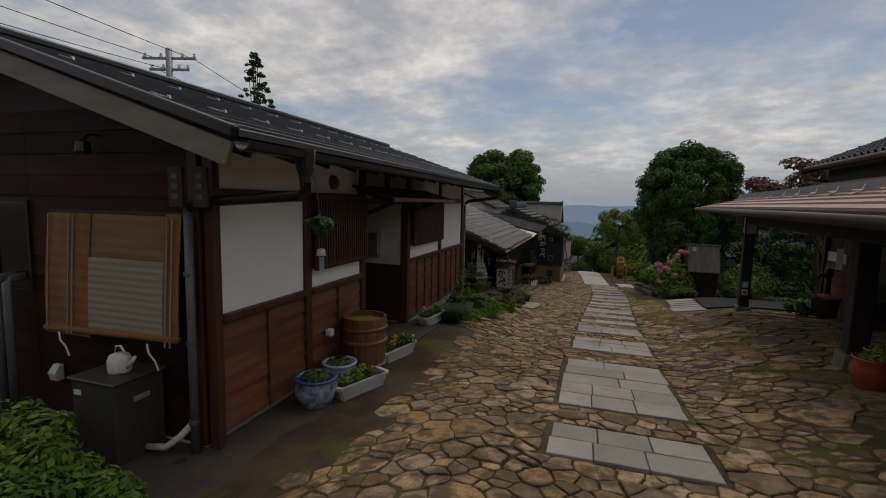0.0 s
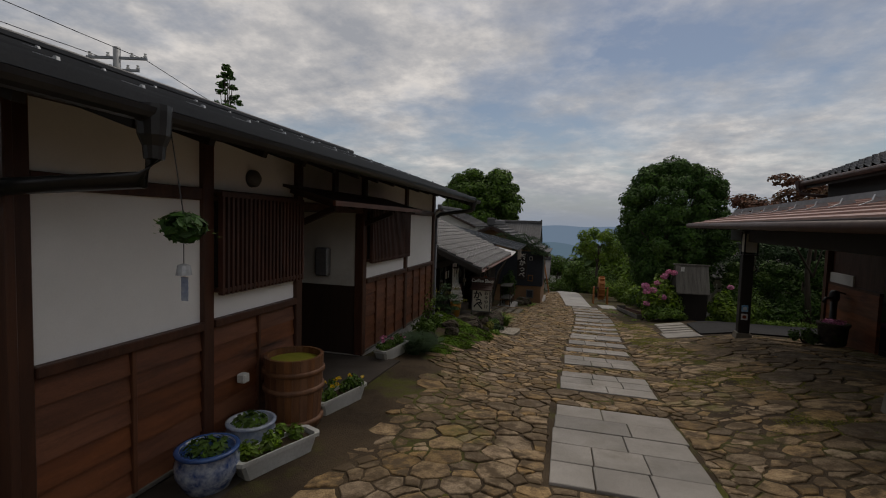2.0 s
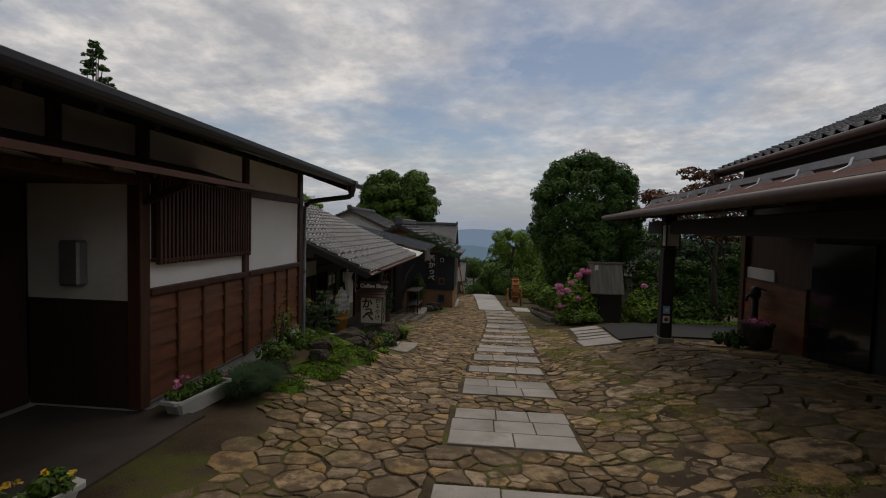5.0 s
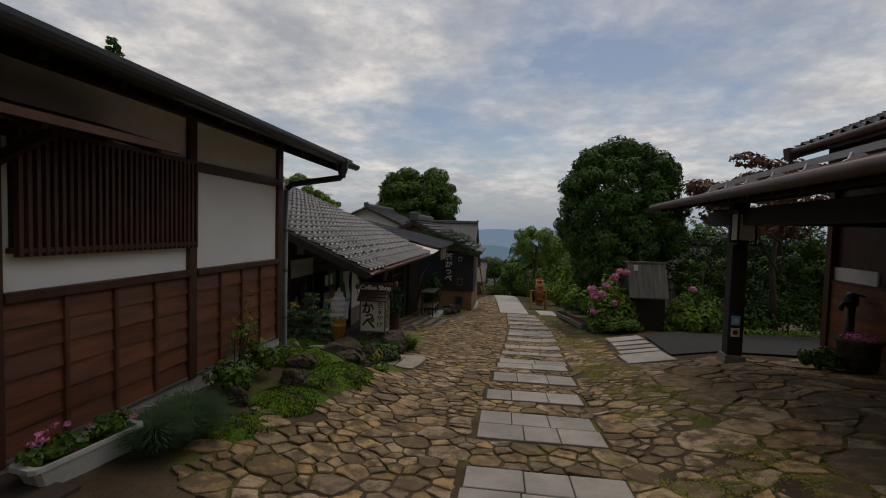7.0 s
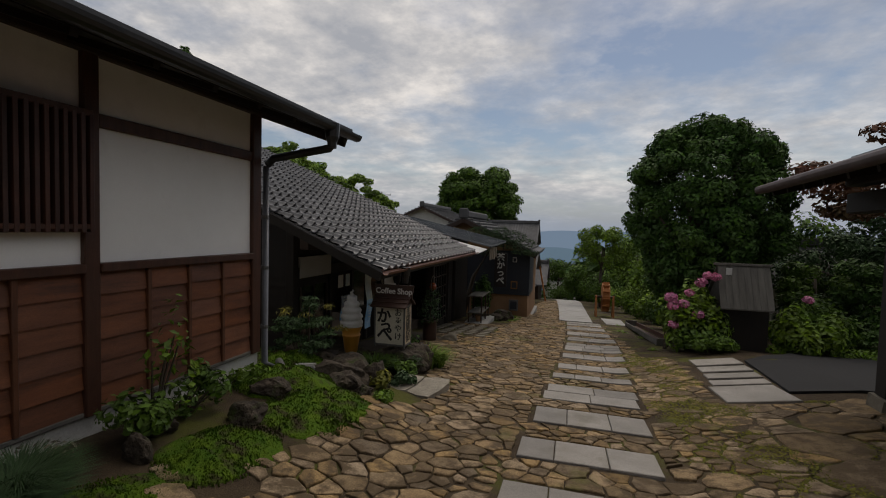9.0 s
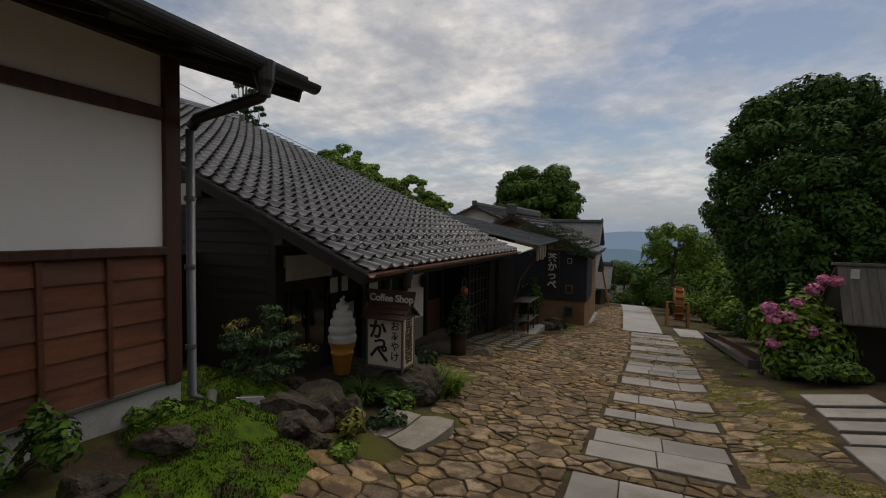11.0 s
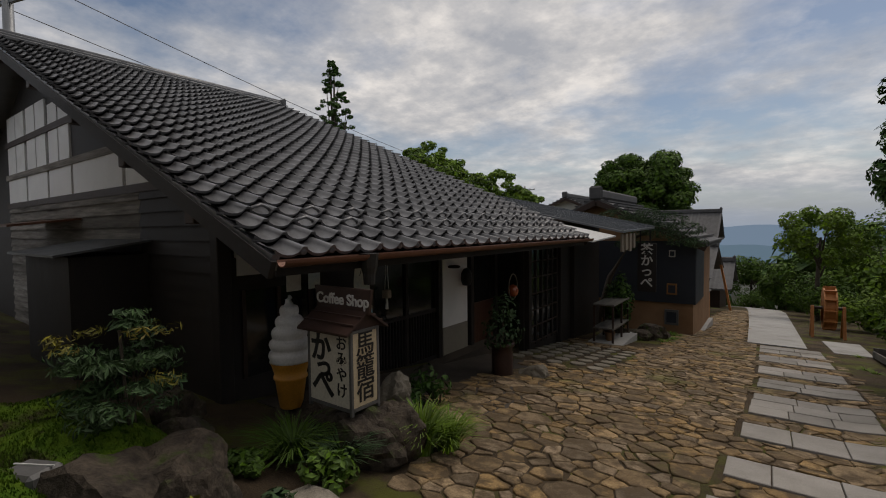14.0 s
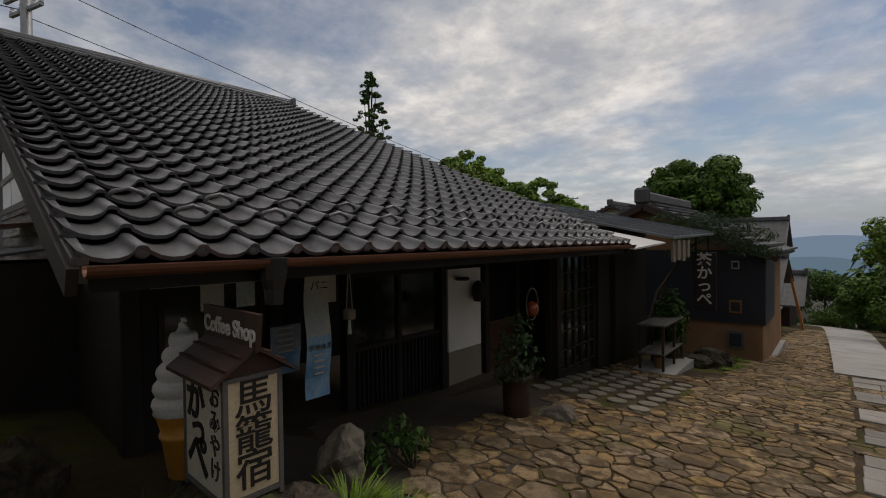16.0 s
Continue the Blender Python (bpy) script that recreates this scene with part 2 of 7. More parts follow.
M_LEAF_RED = leafy("red_maple_leaves", (0.160, 0.060, 0.040), (0.100, 0.070, 0.035))
M_LEAF_GREY = leafy("grey_green_leaves", (0.040, 0.076, 0.034), (0.066, 0.110, 0.046))
M_LEAF_YEL = leafy("yellow_green_leaves", (0.15, 0.17, 0.03), (0.20, 0.17, 0.04))
M_PINK = leafy("pink_petals", (0.70, 0.21, 0.33), (0.60, 0.22, 0.42))
M_YELLOW = leafy("yellow_petals", (0.70, 0.48, 0.03), (0.62, 0.40, 0.03))
M_WHITEPOT = surf("white_plastic", (0.60, 0.60, 0.57), (0.50, 0.50, 0.47), 3, 0.5, 0.03, 50, dirt=(0.28, 0.26, 0.22), dirt_cut=(0.58, 0.8))
M_METALBOX = surf("grey_painted_metal", (0.085, 0.078, 0.066), (0.062, 0.057, 0.05), 2, 0.5, 0.05, 60, metal=0.3)
M_WHITE = surf("worn_white_paint", (0.72, 0.72, 0.69), (0.64, 0.64, 0.61), 3, 0.5, 0.02, 50)
M_BLUE = surf("cobalt_glaze", (0.030, 0.070, 0.22), (0.05, 0.11, 0.28), 8, 0.15, 0.02, 40, spec=0.6)
M_BLUEWHITE = surf("blue_and_white_glaze", (0.030, 0.070, 0.22), (0.52, 0.56, 0.62), 16, 0.15, 0.02, 60, spec=0.6)
M_PALEGLAZE = surf("pale_blue_glaze", (0.50, 0.53, 0.58), (0.22, 0.28, 0.42), 11, 0.2, 0.02, 60, spec=0.6)
M_TUB = surf("barrel_wood", (0.23, 0.10, 0.042), (0.13, 0.055, 0.026), 3, 0.55, 0.3, 50, rand="object", spread=0.2, stretch=(6, 6, 0.6))
M_WATERWEED = surf("duckweed", (0.32, 0.30, 0.03), (0.24, 0.25, 0.03), 8, 0.5, 0.3, 60)
M_TERRA = surf("glazed_terracotta", (0.33, 0.075, 0.025), (0.25, 0.055, 0.02), 4, 0.2, 0.05, 40, spec=0.6)
M_BLIND = surf("bamboo_blind", (0.24, 0.155, 0.070), (0.18, 0.11, 0.048), 2, 0.75, 0.3, 60, stretch=(1, 1, 12))
M_BLINDPALE = surf("sun_bleached_reed", (0.34, 0.29, 0.22), (0.27, 0.23, 0.17), 2, 0.8, 0.3, 60, stretch=(1, 1, 12))
M_BLINDEDGE = surf("orange_blind_binding", (0.27, 0.125, 0.036), (0.21, 0.098, 0.03), 5, 0.8, 0.1, 60)
M_CREAM = surf("ice_cream_white", (0.72, 0.71, 0.69), (0.64, 0.63, 0.61), 3, 0.35, 0.02, 50)
M_CONE = surf("cone_orange", (0.56, 0.26, 0.035), (0.48, 0.22, 0.03), 6, 0.45, 0.05, 50)
M_SIGNCREAM = surf("cream_sign_panel", (0.60, 0.49, 0.33), (0.54, 0.44, 0.29), 2, 0.5, 0.02, 60)
M_SIGNWHITE = surf("white_sign_panel", (0.62, 0.57, 0.47), (0.56, 0.52, 0.43), 2, 0.5, 0.02, 60)
M_BLACK = surf("black_paint", (0.012, 0.011, 0.011), (0.02, 0.018, 0.018), 4, 0.5, 0.0, 50)
M_SIGNFRAME = surf("grey_sign_frame", (0.13, 0.125, 0.12), (0.09, 0.088, 0.085), 4, 0.5, 0.05, 50)
M_BROWNROOF = surf("brown_sign_roof", (0.060, 0.030, 0.022), (0.042, 0.022, 0.017), 4, 0.55, 0.1, 50)
M_LETTER = surf("white_lettering", (0.70, 0.69, 0.66), (0.64, 0.63, 0.60), 4, 0.5, 0.0, 50)
M_NAVY = surf("navy_board", (0.018, 0.022, 0.031), (0.025, 0.030, 0.040), 2, 0.6, 0.05, 50)
M_OCHRE = surf("ochre_plaster", (0.30, 0.17, 0.085), (0.23, 0.125, 0.062), 1.5, 0.85, 0.1, 50)
M_ORANGEWOOD = surf("fresh_orange_timber", (0.48, 0.19, 0.055), (0.36, 0.14, 0.04), 3, 0.6, 0.2, 50, stretch=(5, 5, 0.8))
M_LANTERN = surf("paper_lantern", (0.58, 0.56, 0.50), (0.5, 0.48, 0.43), 3, 0.7, 0.02, 50)
M_CYAN = surf("faded_poster_blue", (0.10, 0.33, 0.62), (0.42, 0.62, 0.78), 5, 0.6, 0.0, 30)
M_POSTER = surf("faded_poster_pale", (0.62, 0.60, 0.45), (0.42, 0.52, 0.58), 4, 0.6, 0.0, 30)
M_BEIGE = surf("beige_panel", (0.30, 0.27, 0.22), (0.26, 0.23, 0.19), 2, 0.7, 0.05, 50)
M_STEEL = surf("galvanised_pole", (0.28, 0.29, 0.30), (0.22, 0.23, 0.24), 4, 0.5, 0.02, 50, metal=0.5)
M_CLOTH = surf("linen_curtain", (0.25, 0.21, 0.16), (0.19, 0.16, 0.12), 8, 0.9, 0.2, 60)
M_GLASS = bpy.data.materials.new("dark_window_glass")
M_GLASS.use_nodes = True
gb = M_GLASS.node_tree.nodes["Principled BSDF"]
gb.inputs["Base Color"].default_value, gb.inputs["Roughness"].default_value = (0.012, 0.013, 0.014, 1), 0.08
# distance haze is put into both hill materials as blue emission
M_FARBLUE = bpy.data.materials.new("far_hills_haze_glow")
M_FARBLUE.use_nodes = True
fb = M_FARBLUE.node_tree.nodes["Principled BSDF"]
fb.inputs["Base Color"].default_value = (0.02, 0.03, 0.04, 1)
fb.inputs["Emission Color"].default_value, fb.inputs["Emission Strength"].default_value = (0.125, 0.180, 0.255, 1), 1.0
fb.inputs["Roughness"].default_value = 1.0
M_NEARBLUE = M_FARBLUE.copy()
M_NEARBLUE.name = "valley_ridge_haze_glow"
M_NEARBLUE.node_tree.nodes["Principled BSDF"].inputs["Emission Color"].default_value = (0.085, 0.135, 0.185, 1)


# ==== mesh helpers ====
def part(name, bm, material, parent=None, label="", smooth=False):
    """Links a bmesh as one mesh object, under a thing or under a part."""
    me = bpy.data.meshes.new(name)
    bm.to_mesh(me)
    bm.free()
    me.materials.append(material)
    if smooth:
        me.shade_smooth()
    ob = new(name, me)
    ob.parent = parent
    if label:
        ob["label"] = label
    return ob


def raw(name, verts, faces, material, parent=None, label="", smooth=False):
    me = bpy.data.meshes.new(name)
    me.from_pydata(verts, [], faces)
    me.materials.append(material)
    if smooth:
        me.shade_smooth()
    ob = new(name, me)
    ob.parent = parent
    if label:
        ob["label"] = label
    return ob


def thing(name, label, category, group="", kind="", at=(0, 0, 0), turn=0.0):
    e = tagged(new(name), label, category, group, kind)
    e.matrix_world = pose(*at, 0, 0, turn)
    return e


def box(x0, x1, y0, y1, z0, z1, bevel=0.0, bm=None):
    own = bmesh.new() if bm is None else bm
    r = bmesh.ops.create_cube(own, size=1.0, matrix=Matrix.LocRotScale(((x0 + x1) / 2, (y0 + y1) / 2, (z0 + z1) / 2), None, (abs(x1 - x0), abs(y1 - y0), abs(z1 - z0))))
    if bevel:
        es = list({e for v in r["verts"] for e in v.link_edges})
        bmesh.ops.bevel(own, geom=es, offset=bevel, segments=1, affect="EDGES")
    return own


def bar(p0, p1, w, h, bm=None, bevel=0.0):
    """A beam from p0 to p1 with a section w wide and h high."""
    own = bmesh.new() if bm is None else bm
    a, b = Vector(p0), Vector(p1)
    d = b - a
    up = Vector((0, 0, 1)) if abs(d.normalized().z) < 0.95 else Vector((0, 1, 0))
    side = d.cross(up).normalized()
    up = side.cross(d).normalized()
    m = Matrix((side, d.normalized(), up)).transposed().to_4x4()
    m.translation = (a + b) / 2
    r = bmesh.ops.create_cube(own, size=1.0, matrix=m @ Matrix.Diagonal((w, d.length, h, 1)))
    if bevel:
        es = list({e for v in r["verts"] for e in v.link_edges})
        bmesh.ops.bevel(own, geom=es, offset=bevel, segments=1, affect="EDGES")
    return own


def tube(points, r, n=10, bm=None, r1=None, cap=True):
    """A round bar or pipe along points, tapering from r to r1."""
    own = bmesh.new() if bm is None else bm
    pts = [Vector(p) for p in points]
    rings = []
    for i, p in enumerate(pts):
        d = (pts[min(i + 1, len(pts) - 1)] - pts[max(i - 1, 0)]).normalized()
        up = Vector((0, 0, 1)) if abs(d.z) < 0.9 else Vector((1, 0, 0))
        s = d.cross(up).normalized()
        u = s.cross(d)
        rad = r if r1 is None else r + (r1 - r) * i / (len(pts) - 1)
        rings.append([own.verts.new(p + rad * (math.cos(a) * s + math.sin(a) * u)) for a in (2 * math.pi * k / n for k in range(n))])
    for a, b in zip(rings, rings[1:]):
        for k in range(n):
            own.faces.new((a[k], a[(k + 1) % n], b[(k + 1) % n], b[k]))
    if cap:
        own.faces.new(rings[0][::-1])
        own.faces.new(rings[-1])
    return own


def lathe(profile, at=(0, 0, 0), n=28, bm=None):
    """A turned shape: profile of (radius, height)."""
    own = bmesh.new() if bm is None else bm
    rings = [[own.verts.new((at[0] + r * math.cos(2 * math.pi * k / n), at[1] + r * math.sin(2 * math.pi * k / n), at[2] + z)) for k in range(n)] for r, z in profile]
    for a, b in zip(rings, rings[1:]):
        for k in range(n):
            own.faces.new((a[k], a[(k + 1) % n], b[(k + 1) % n], b[k]))
    if profile[0][0] > 1e-4:
        own.faces.new(rings[0][::-1])
    if profile[-1][0] > 1e-4:
        own.faces.new(rings[-1])
    return own


def prism(outline, axis, a, b, bm=None):
    """A flat outline of 2D points pushed from a to b along an axis ('x': points are (y, z); 'y': (x, z); 'z': (x, y))."""
    own = bmesh.new() if bm is None else bm
    place = {"x": lambda p, w: (w, p[0], p[1]), "y": lambda p, w: (p[0], w, p[1]), "z": lambda p, w: (p[0], p[1], w)}[axis]
    lo = [own.verts.new(place(p, a)) for p in outline]
    hi = [own.verts.new(place(p, b)) for p in outline]
    n = len(outline)
    for k in range(n):
        own.faces.new((lo[k], lo[(k + 1) % n], hi[(k + 1) % n], hi[k]))
    own.faces.new(lo[::-1])
    own.faces.new(hi)
    bmesh.ops.recalc_face_normals(own, faces=own.faces)
    return own


def slab4(corners, thick, bm=None):
    """A sloping sheet over four top corners (in order), thick measured straight down."""
    own = bmesh.new() if bm is None else bm
    t = [own.verts.new(c) for c in corners]
    u = [own.verts.new((c[0], c[1], c[2] - thick)) for c in corners]
    own.faces.new(t)
    own.faces.new(u[::-1])
    for k in range(4):
        own.faces.new((t[k], u[k], u[(k + 1) % 4], t[(k + 1) % 4]))
    bmesh.ops.recalc_face_normals(own, faces=own.faces)
    return own


def text(body, size, material, parent, m, thick=0.004, name="lettering", space=1.0, heavy=0.0):
    cu = bpy.data.curves.new(name, "FONT")
    cu.body, cu.size, cu.extrude, cu.align_x, cu.align_y = body, size, thick, "CENTER", "CENTER"
    cu.space_line, cu.offset = space, heavy
    cu.materials.append(material)
    ob = new(name, cu)
    ob.parent = parent
    ob.matrix_basis = m
    return ob


rng = np.random.default_rng(5)


def leaves(clumps, n, size, flat=0.35, aspect=0.5, inner=0.55, seed=0):
    """Vertices and faces of n pointed leaves spread over clumps (x, y, z, rx, ry, rz), mostly near their skins."""
    g = np.random.default_rng(seed)
    c = np.array(clumps, float)
    wgt = (c[:, 3] * c[:, 4] + c[:, 4] * c[:, 5] + c[:, 3] * c[:, 5])
    idx = g.choice(len(c), n, p=wgt / wgt.sum())
    d = g.normal(size=(n, 3))
    d /= np.linalg.norm(d, axis=1)[:, None]
    rad = inner + (1 - inner) * g.random(n) ** 0.5
    rad *= 1 + 0.05 * g.normal(size=n)
    p = c[idx, :3] + d * rad[:, None] * c[idx, 3:6]
    nrm = d + flat * g.normal(size=(n, 3)) + np.array([0, 0, 0.35])
    nrm /= np.linalg.norm(nrm, axis=1)[:, None]
    a = np.cross(nrm, g.normal(size=(n, 3)))
    a /= np.linalg.norm(a, axis=1)[:, None]
    b = np.cross(nrm, a)
    s = (size * (0.6 + 0.8 * g.random(n)))[:, None]
    fold = nrm * s * 0.12
    v = np.stack([p - a * s, p - b * s * aspect + fold, p + a * s, p + b * s * aspect + fold], 1).reshape(-1, 3)
    i = np.arange(n)[:, None] * 4
    f = np.concatenate([np.concatenate([i, i + 1, i + 2], 1), np.concatenate([i, i + 2, i + 3], 1)])
    return v.tolist(), f.tolist()


def crown_clumps(cx, cy, cz, rx, ry, rz, n, seed, size=0.32):
    """Clumps strewn over an ellipsoid, so that its outline is uneven."""
    g = np.random.default_rng(seed)
    out = []
    for k in range(n):
        d = g.normal(size=3)
        d /= np.linalg.norm(d)
        r = 0.55 + 0.35 * g.random()
        s = size * (0.7 + 0.7 * g.random())
        out.append((cx + d[0] * rx * r, cy + d[1] * ry * r, cz + d[2] * rz * r, rx * s, ry * s, rz * s * 0.8))
    return out


def tree(name, label, base, height, trunk_r, clumps, n, size, material, limbs=7, seed=0, group=""):
    t = thing(name, label, "tree", group)
    g = random.Random(seed)
    bx, by, bz = base
    bm = tube([(bx, by, bz - 0.3), (bx + 0.04 * height * g.uniform(-1, 1), by, bz + height * 0.35), (bx, by + 0.02 * height, bz + height * 0.72)], trunk_r, 10, None, trunk_r * 0.35)
    for k in range(limbs):
        c = clumps[(k * 5) % len(clumps)]
        z0 = bz + height * g.uniform(0.25, 0.6)
        s = Vector((bx, by, z0))
        e = Vector(c[:3])
        tube([s, s.lerp(e, 0.5) + Vector((0, 0, 0.04 * height)), e], trunk_r * 0.4, 6, bm, trunk_r * 0.08)
    part("trunk", bm, M_BARK, t, smooth=True)
    v, f = leaves(clumps, n, size, seed=seed + 1)
    raw("crown", v, f, material, t)
    return t


def rock(at, r, seed, material=None, name="rock", label="dark rough garden rock with moss", group="garden rocks"):
    bm = bmesh.new()
    bmesh.ops.create_icosphere(bm, subdivisions=4, radius=1.0)
    off = Vector((seed * 7.3, seed * 3.1, seed * 1.7))
    cut = random.Random(seed)
    planes = [(Vector((cut.gauss(0, 1), cut.gauss(0, 1), cut.gauss(0.2, 1))).normalized(), cut.uniform(0.55, 0.85)) for _ in range(9)]
    for v in bm.verts:
        for nrm_, d_ in planes:
            over_ = v.co.dot(nrm_) - d_
            if over_ > 0:
                v.co -= nrm_ * over_ * 0.92
        k = 1.2 + 0.16 * noise.noise(v.co * 1.1 + off) + 0.20 * noise.noise(v.co * 2.7 + off) + 0.08 * noise.noise(v.co * 6 + off) + 0.035 * noise.noise(v.co * 13 + off)
        q = v.co * k
        v.co = Vector((at[0] + q.x * r[0], at[1] + q.y * r[1], at[2] + q.z * r[2]))
    ob = part(name, bm, material or M_ROCK, None)
    return tagged(ob, label, "rock", group)


# ==== ground ====
def lerp_list(pts, v):
    if v <= pts[0][0]:
        return pts[0][1]
    for (a, p), (b, q) in zip(pts, pts[1:]):
        if v <= b:
            return p + (q - p) * (v - a) / (b - a)
    return pts[-1][1]


def step01(v):
    v = min(1.0, max(0.0, v))
    return v * v * (3 - 2 * v)


STREET = [(-60, 1.6), (-10, 0.6), (0, 0.04), (24, -2.55), (45, -4.82), (60, -7.0), (90, -16.0), (160, -42.0), (400, -110.0), (3000, -150.0)]
LEFT = [(-10, -0.3), (0, -0.52), (3, -0.58), (7, -0.60), (9, -0.72), (10.6, -0.80), (11.6, -1.05), (13, -1.33), (16, -1.68), (20, -2.13), (24, -2.55), (45, -4.82), (60, -7.0)]


def gz(x, y):
    c = lerp_list(STREET, y)
    if x < -0.6 and y < 60:
        return c + (lerp_list(LEFT, y) - c) * step01((-0.6 - x) / 2.0)
    if x > 1.2:
        return c + 0.15 * min(x - 1.2, 2.5) * step01((22 - y) / 7.0)
    return c


def spaced(stops):
    out = []
    for a, b, s in stops:
        k = max(1, round((b - a) / s))
        out += [a + (b - a) * i / k for i in range(k)]
    return out + [stops[-1][1]]


GX = spaced([(-2500, -300, 550), (-300, -60, 60), (-60, -10, 10), (-10, -4, 1.0), (-4, 5.4, 0.15), (5.4, 12, 1.0), (12, 60, 8), (60, 300, 60), (300, 2500, 550)])
GY = spaced([(-60, -10, 10), (-10, -2, 2), (-2, 26, 0.2), (26, 60, 2), (60, 160, 12), (160, 400, 60), (400, 3600, 400)])


def soil(x, y):
    """Height of the earth between the stones: it fills the joints and buries some stones."""
    if -4 < x < 5.4 and -2 < y < 26:
        return gz(x, y) - 0.002 + 0.013 * noise.noise(Vector((x * 1.1, y * 1.1, 3.0))) + 0.008 * noise.noise(Vector((x * 4.0, y * 4.0, 9.0))) + 0.012 * step01((x - 1.0) / 0.8) * step01((2.9 - x) / 0.8) + 0.009 * step01((-0.4 - x) / 1.2) * step01((8.0 - y) / 2.0)
    return gz(x, y) - 0.016


g_v = [(x, y, soil(x, y)) for y in GY for x in GX]
g_f = [(j * len(GX) + i, j * len(GX) + i + 1, (j + 1) * len(GX) + i + 1, (j + 1) * len(GX) + i) for j in range(len(GY) - 1) for i in range(len(GX) - 1)]
tagged(raw("ground", g_v, g_f, M_SOIL, smooth=True), "mossy brown soil on a slope falling away to a valley", "ground", kind="structure")

# unseen dark wall added to close the street and block sky light behind
tagged(part("wall_back", box(-14, 12, -9.3, -9.0, -1.0, 4.2), M_DARKWOOD), "plain dark unseen wall blocking the sky behind", "wall", kind="structure")

# far hills at the horizon, their haze painted as a blue glow
for R_, base_, wob, mt_, lab in ((430, -0.3, 2.6, M_FARBLUE, "hills far beyond the valley with painted blue haze"), (300, -9.0, 3.5, M_NEARBLUE, "wooded ridge in the valley with darker blue painted haze")):
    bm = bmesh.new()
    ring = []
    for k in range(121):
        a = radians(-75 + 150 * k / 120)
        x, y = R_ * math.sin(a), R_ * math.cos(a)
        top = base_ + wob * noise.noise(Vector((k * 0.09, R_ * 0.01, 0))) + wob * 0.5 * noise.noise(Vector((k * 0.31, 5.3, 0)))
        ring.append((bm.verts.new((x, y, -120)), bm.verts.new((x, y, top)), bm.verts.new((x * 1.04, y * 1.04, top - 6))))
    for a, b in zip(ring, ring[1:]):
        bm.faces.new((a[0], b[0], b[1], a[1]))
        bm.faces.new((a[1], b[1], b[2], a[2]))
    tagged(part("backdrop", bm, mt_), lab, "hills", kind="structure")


def on_ground(name, outline, material, lift, thick, label, category, parent=None, cut=0.5):
    """A strip of paving that follows the ground: outline rows (y, x_left, x_right)."""
    bm = bmesh.new()
    rows = []
    for (y0, a0, b0), (y1, a1, b1) in zip(outline, outline[1:]):
        k = max(1, round((y1 - y0) / cut))
        for i in range(k):
            f = i / k
            rows.append((y0 + (y1 - y0) * f, a0 + (a1 - a0) * f, b0 + (b1 - b0) * f))
    rows.append(outline[-1])
    vs = []
    for y, a, b in rows:
        k = 6
        vs.append([bm.verts.new((a + (b - a) * i / k, y, gz(a + (b - a) * i / k, y) + lift)) for i in range(k + 1)])
    for p, q in zip(vs, vs[1:]):
        for i in range(len(p) - 1):
            bm.faces.new((p[i], p[i + 1], q[i + 1], q[i]))
    r = bmesh.ops.extrude_face_region(bm, geom=list(bm.faces))
    for v in r["geom"]:
        if isinstance(v, bmesh.types.BMVert):
            v.co.z -= thick
    bmesh.ops.recalc_face_normals(bm, faces=bm.faces)
    return tagged(part(name, bm, material, parent), label, category, kind="structure")


on_ground("path", [(24.3, 0.05, 1.25), (32, -0.15, 1.25), (42, -0.5, 1.25), (50, -1.0, 0.6), (56, -2.2, -0.9), (60, -4.5, -3.0)], M_CONCRETE, 0.02, 0.12, "smooth pale concrete path curving away downhill", "path")
on_ground("road", [(12.95, 3.0, 7.5), (15.2, 3.25, 7.5), (16.2, 4.2, 7.5), (18.0, 5.2, 9.0)], M_ASPHALT, 0.032, 0.08, "dark asphalt drive beside the stone street", "road")
# entrance apron in the dark concrete, so the recess is darkened by colour
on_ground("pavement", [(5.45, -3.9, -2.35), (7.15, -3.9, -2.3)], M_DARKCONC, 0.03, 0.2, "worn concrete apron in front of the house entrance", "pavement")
on_ground("pavement", [(-1.0, -6.5, -2.45), (3.4, -6.5, -2.35), (5.45, -3.0, -2.35)], M_DARKCONC, 0.006, 0.12, "dark concrete strip along the house foot", "pavement")


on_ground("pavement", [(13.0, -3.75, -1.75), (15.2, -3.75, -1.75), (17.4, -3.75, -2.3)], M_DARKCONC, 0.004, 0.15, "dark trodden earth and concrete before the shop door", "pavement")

# ==== the white and red-brown house by the street ====
WX = -2.88


def plank(parent, x0, x1, y0, y1, z0, z1, material, lean=0.012, face="x"):
    """A lapped board whose foot stands out further than its top."""
    bm = bmesh.new()
    if face == "x":
        q = [(x0, z0), (x1 + lean, z0), (x1, z1), (x0, z1)]
        prism(q, "y", y0, y1, bm)
    else:
        q = [(y0 - lean, z0), (y1, z0), (y1, z1), (y0, z1)]
        prism(q, "x", x0, x1, bm)
    return part("plank", bm, material, parent)


def slat_window(parent, y0, y1, z0, z1, x, step=0.055, material=M_LATTICE):
    w = part("lattice_window", box(x - 0.02, x + 0.01, y0 + 0.03, y1 - 0.03, z0 + 0.03, z1 - 0.03), M_BLACKWOOD, parent, "close-set vertical reddish wooden slats")
    part("frame", box(x, x + 0.1, y0, y1, z1 - 0.04, z1, 0.004), M_REDPOST, w)
    part("frame", box(x, x + 0.1, y0, y1, z0, z0 + 0.035, 0.004), M_REDPOST, w)
    k = int((y1 - y0) / step)
    for i in range(k + 1):
        y = y0 + 0.015 + (y1 - y0 - 0.03) * i / k
        part("slat", box(x + 0.055, x + 0.105, y - 0.014, y + 0.014, z0 - 0.02, z1 - 0.03, 0.003), material, w)
    return w


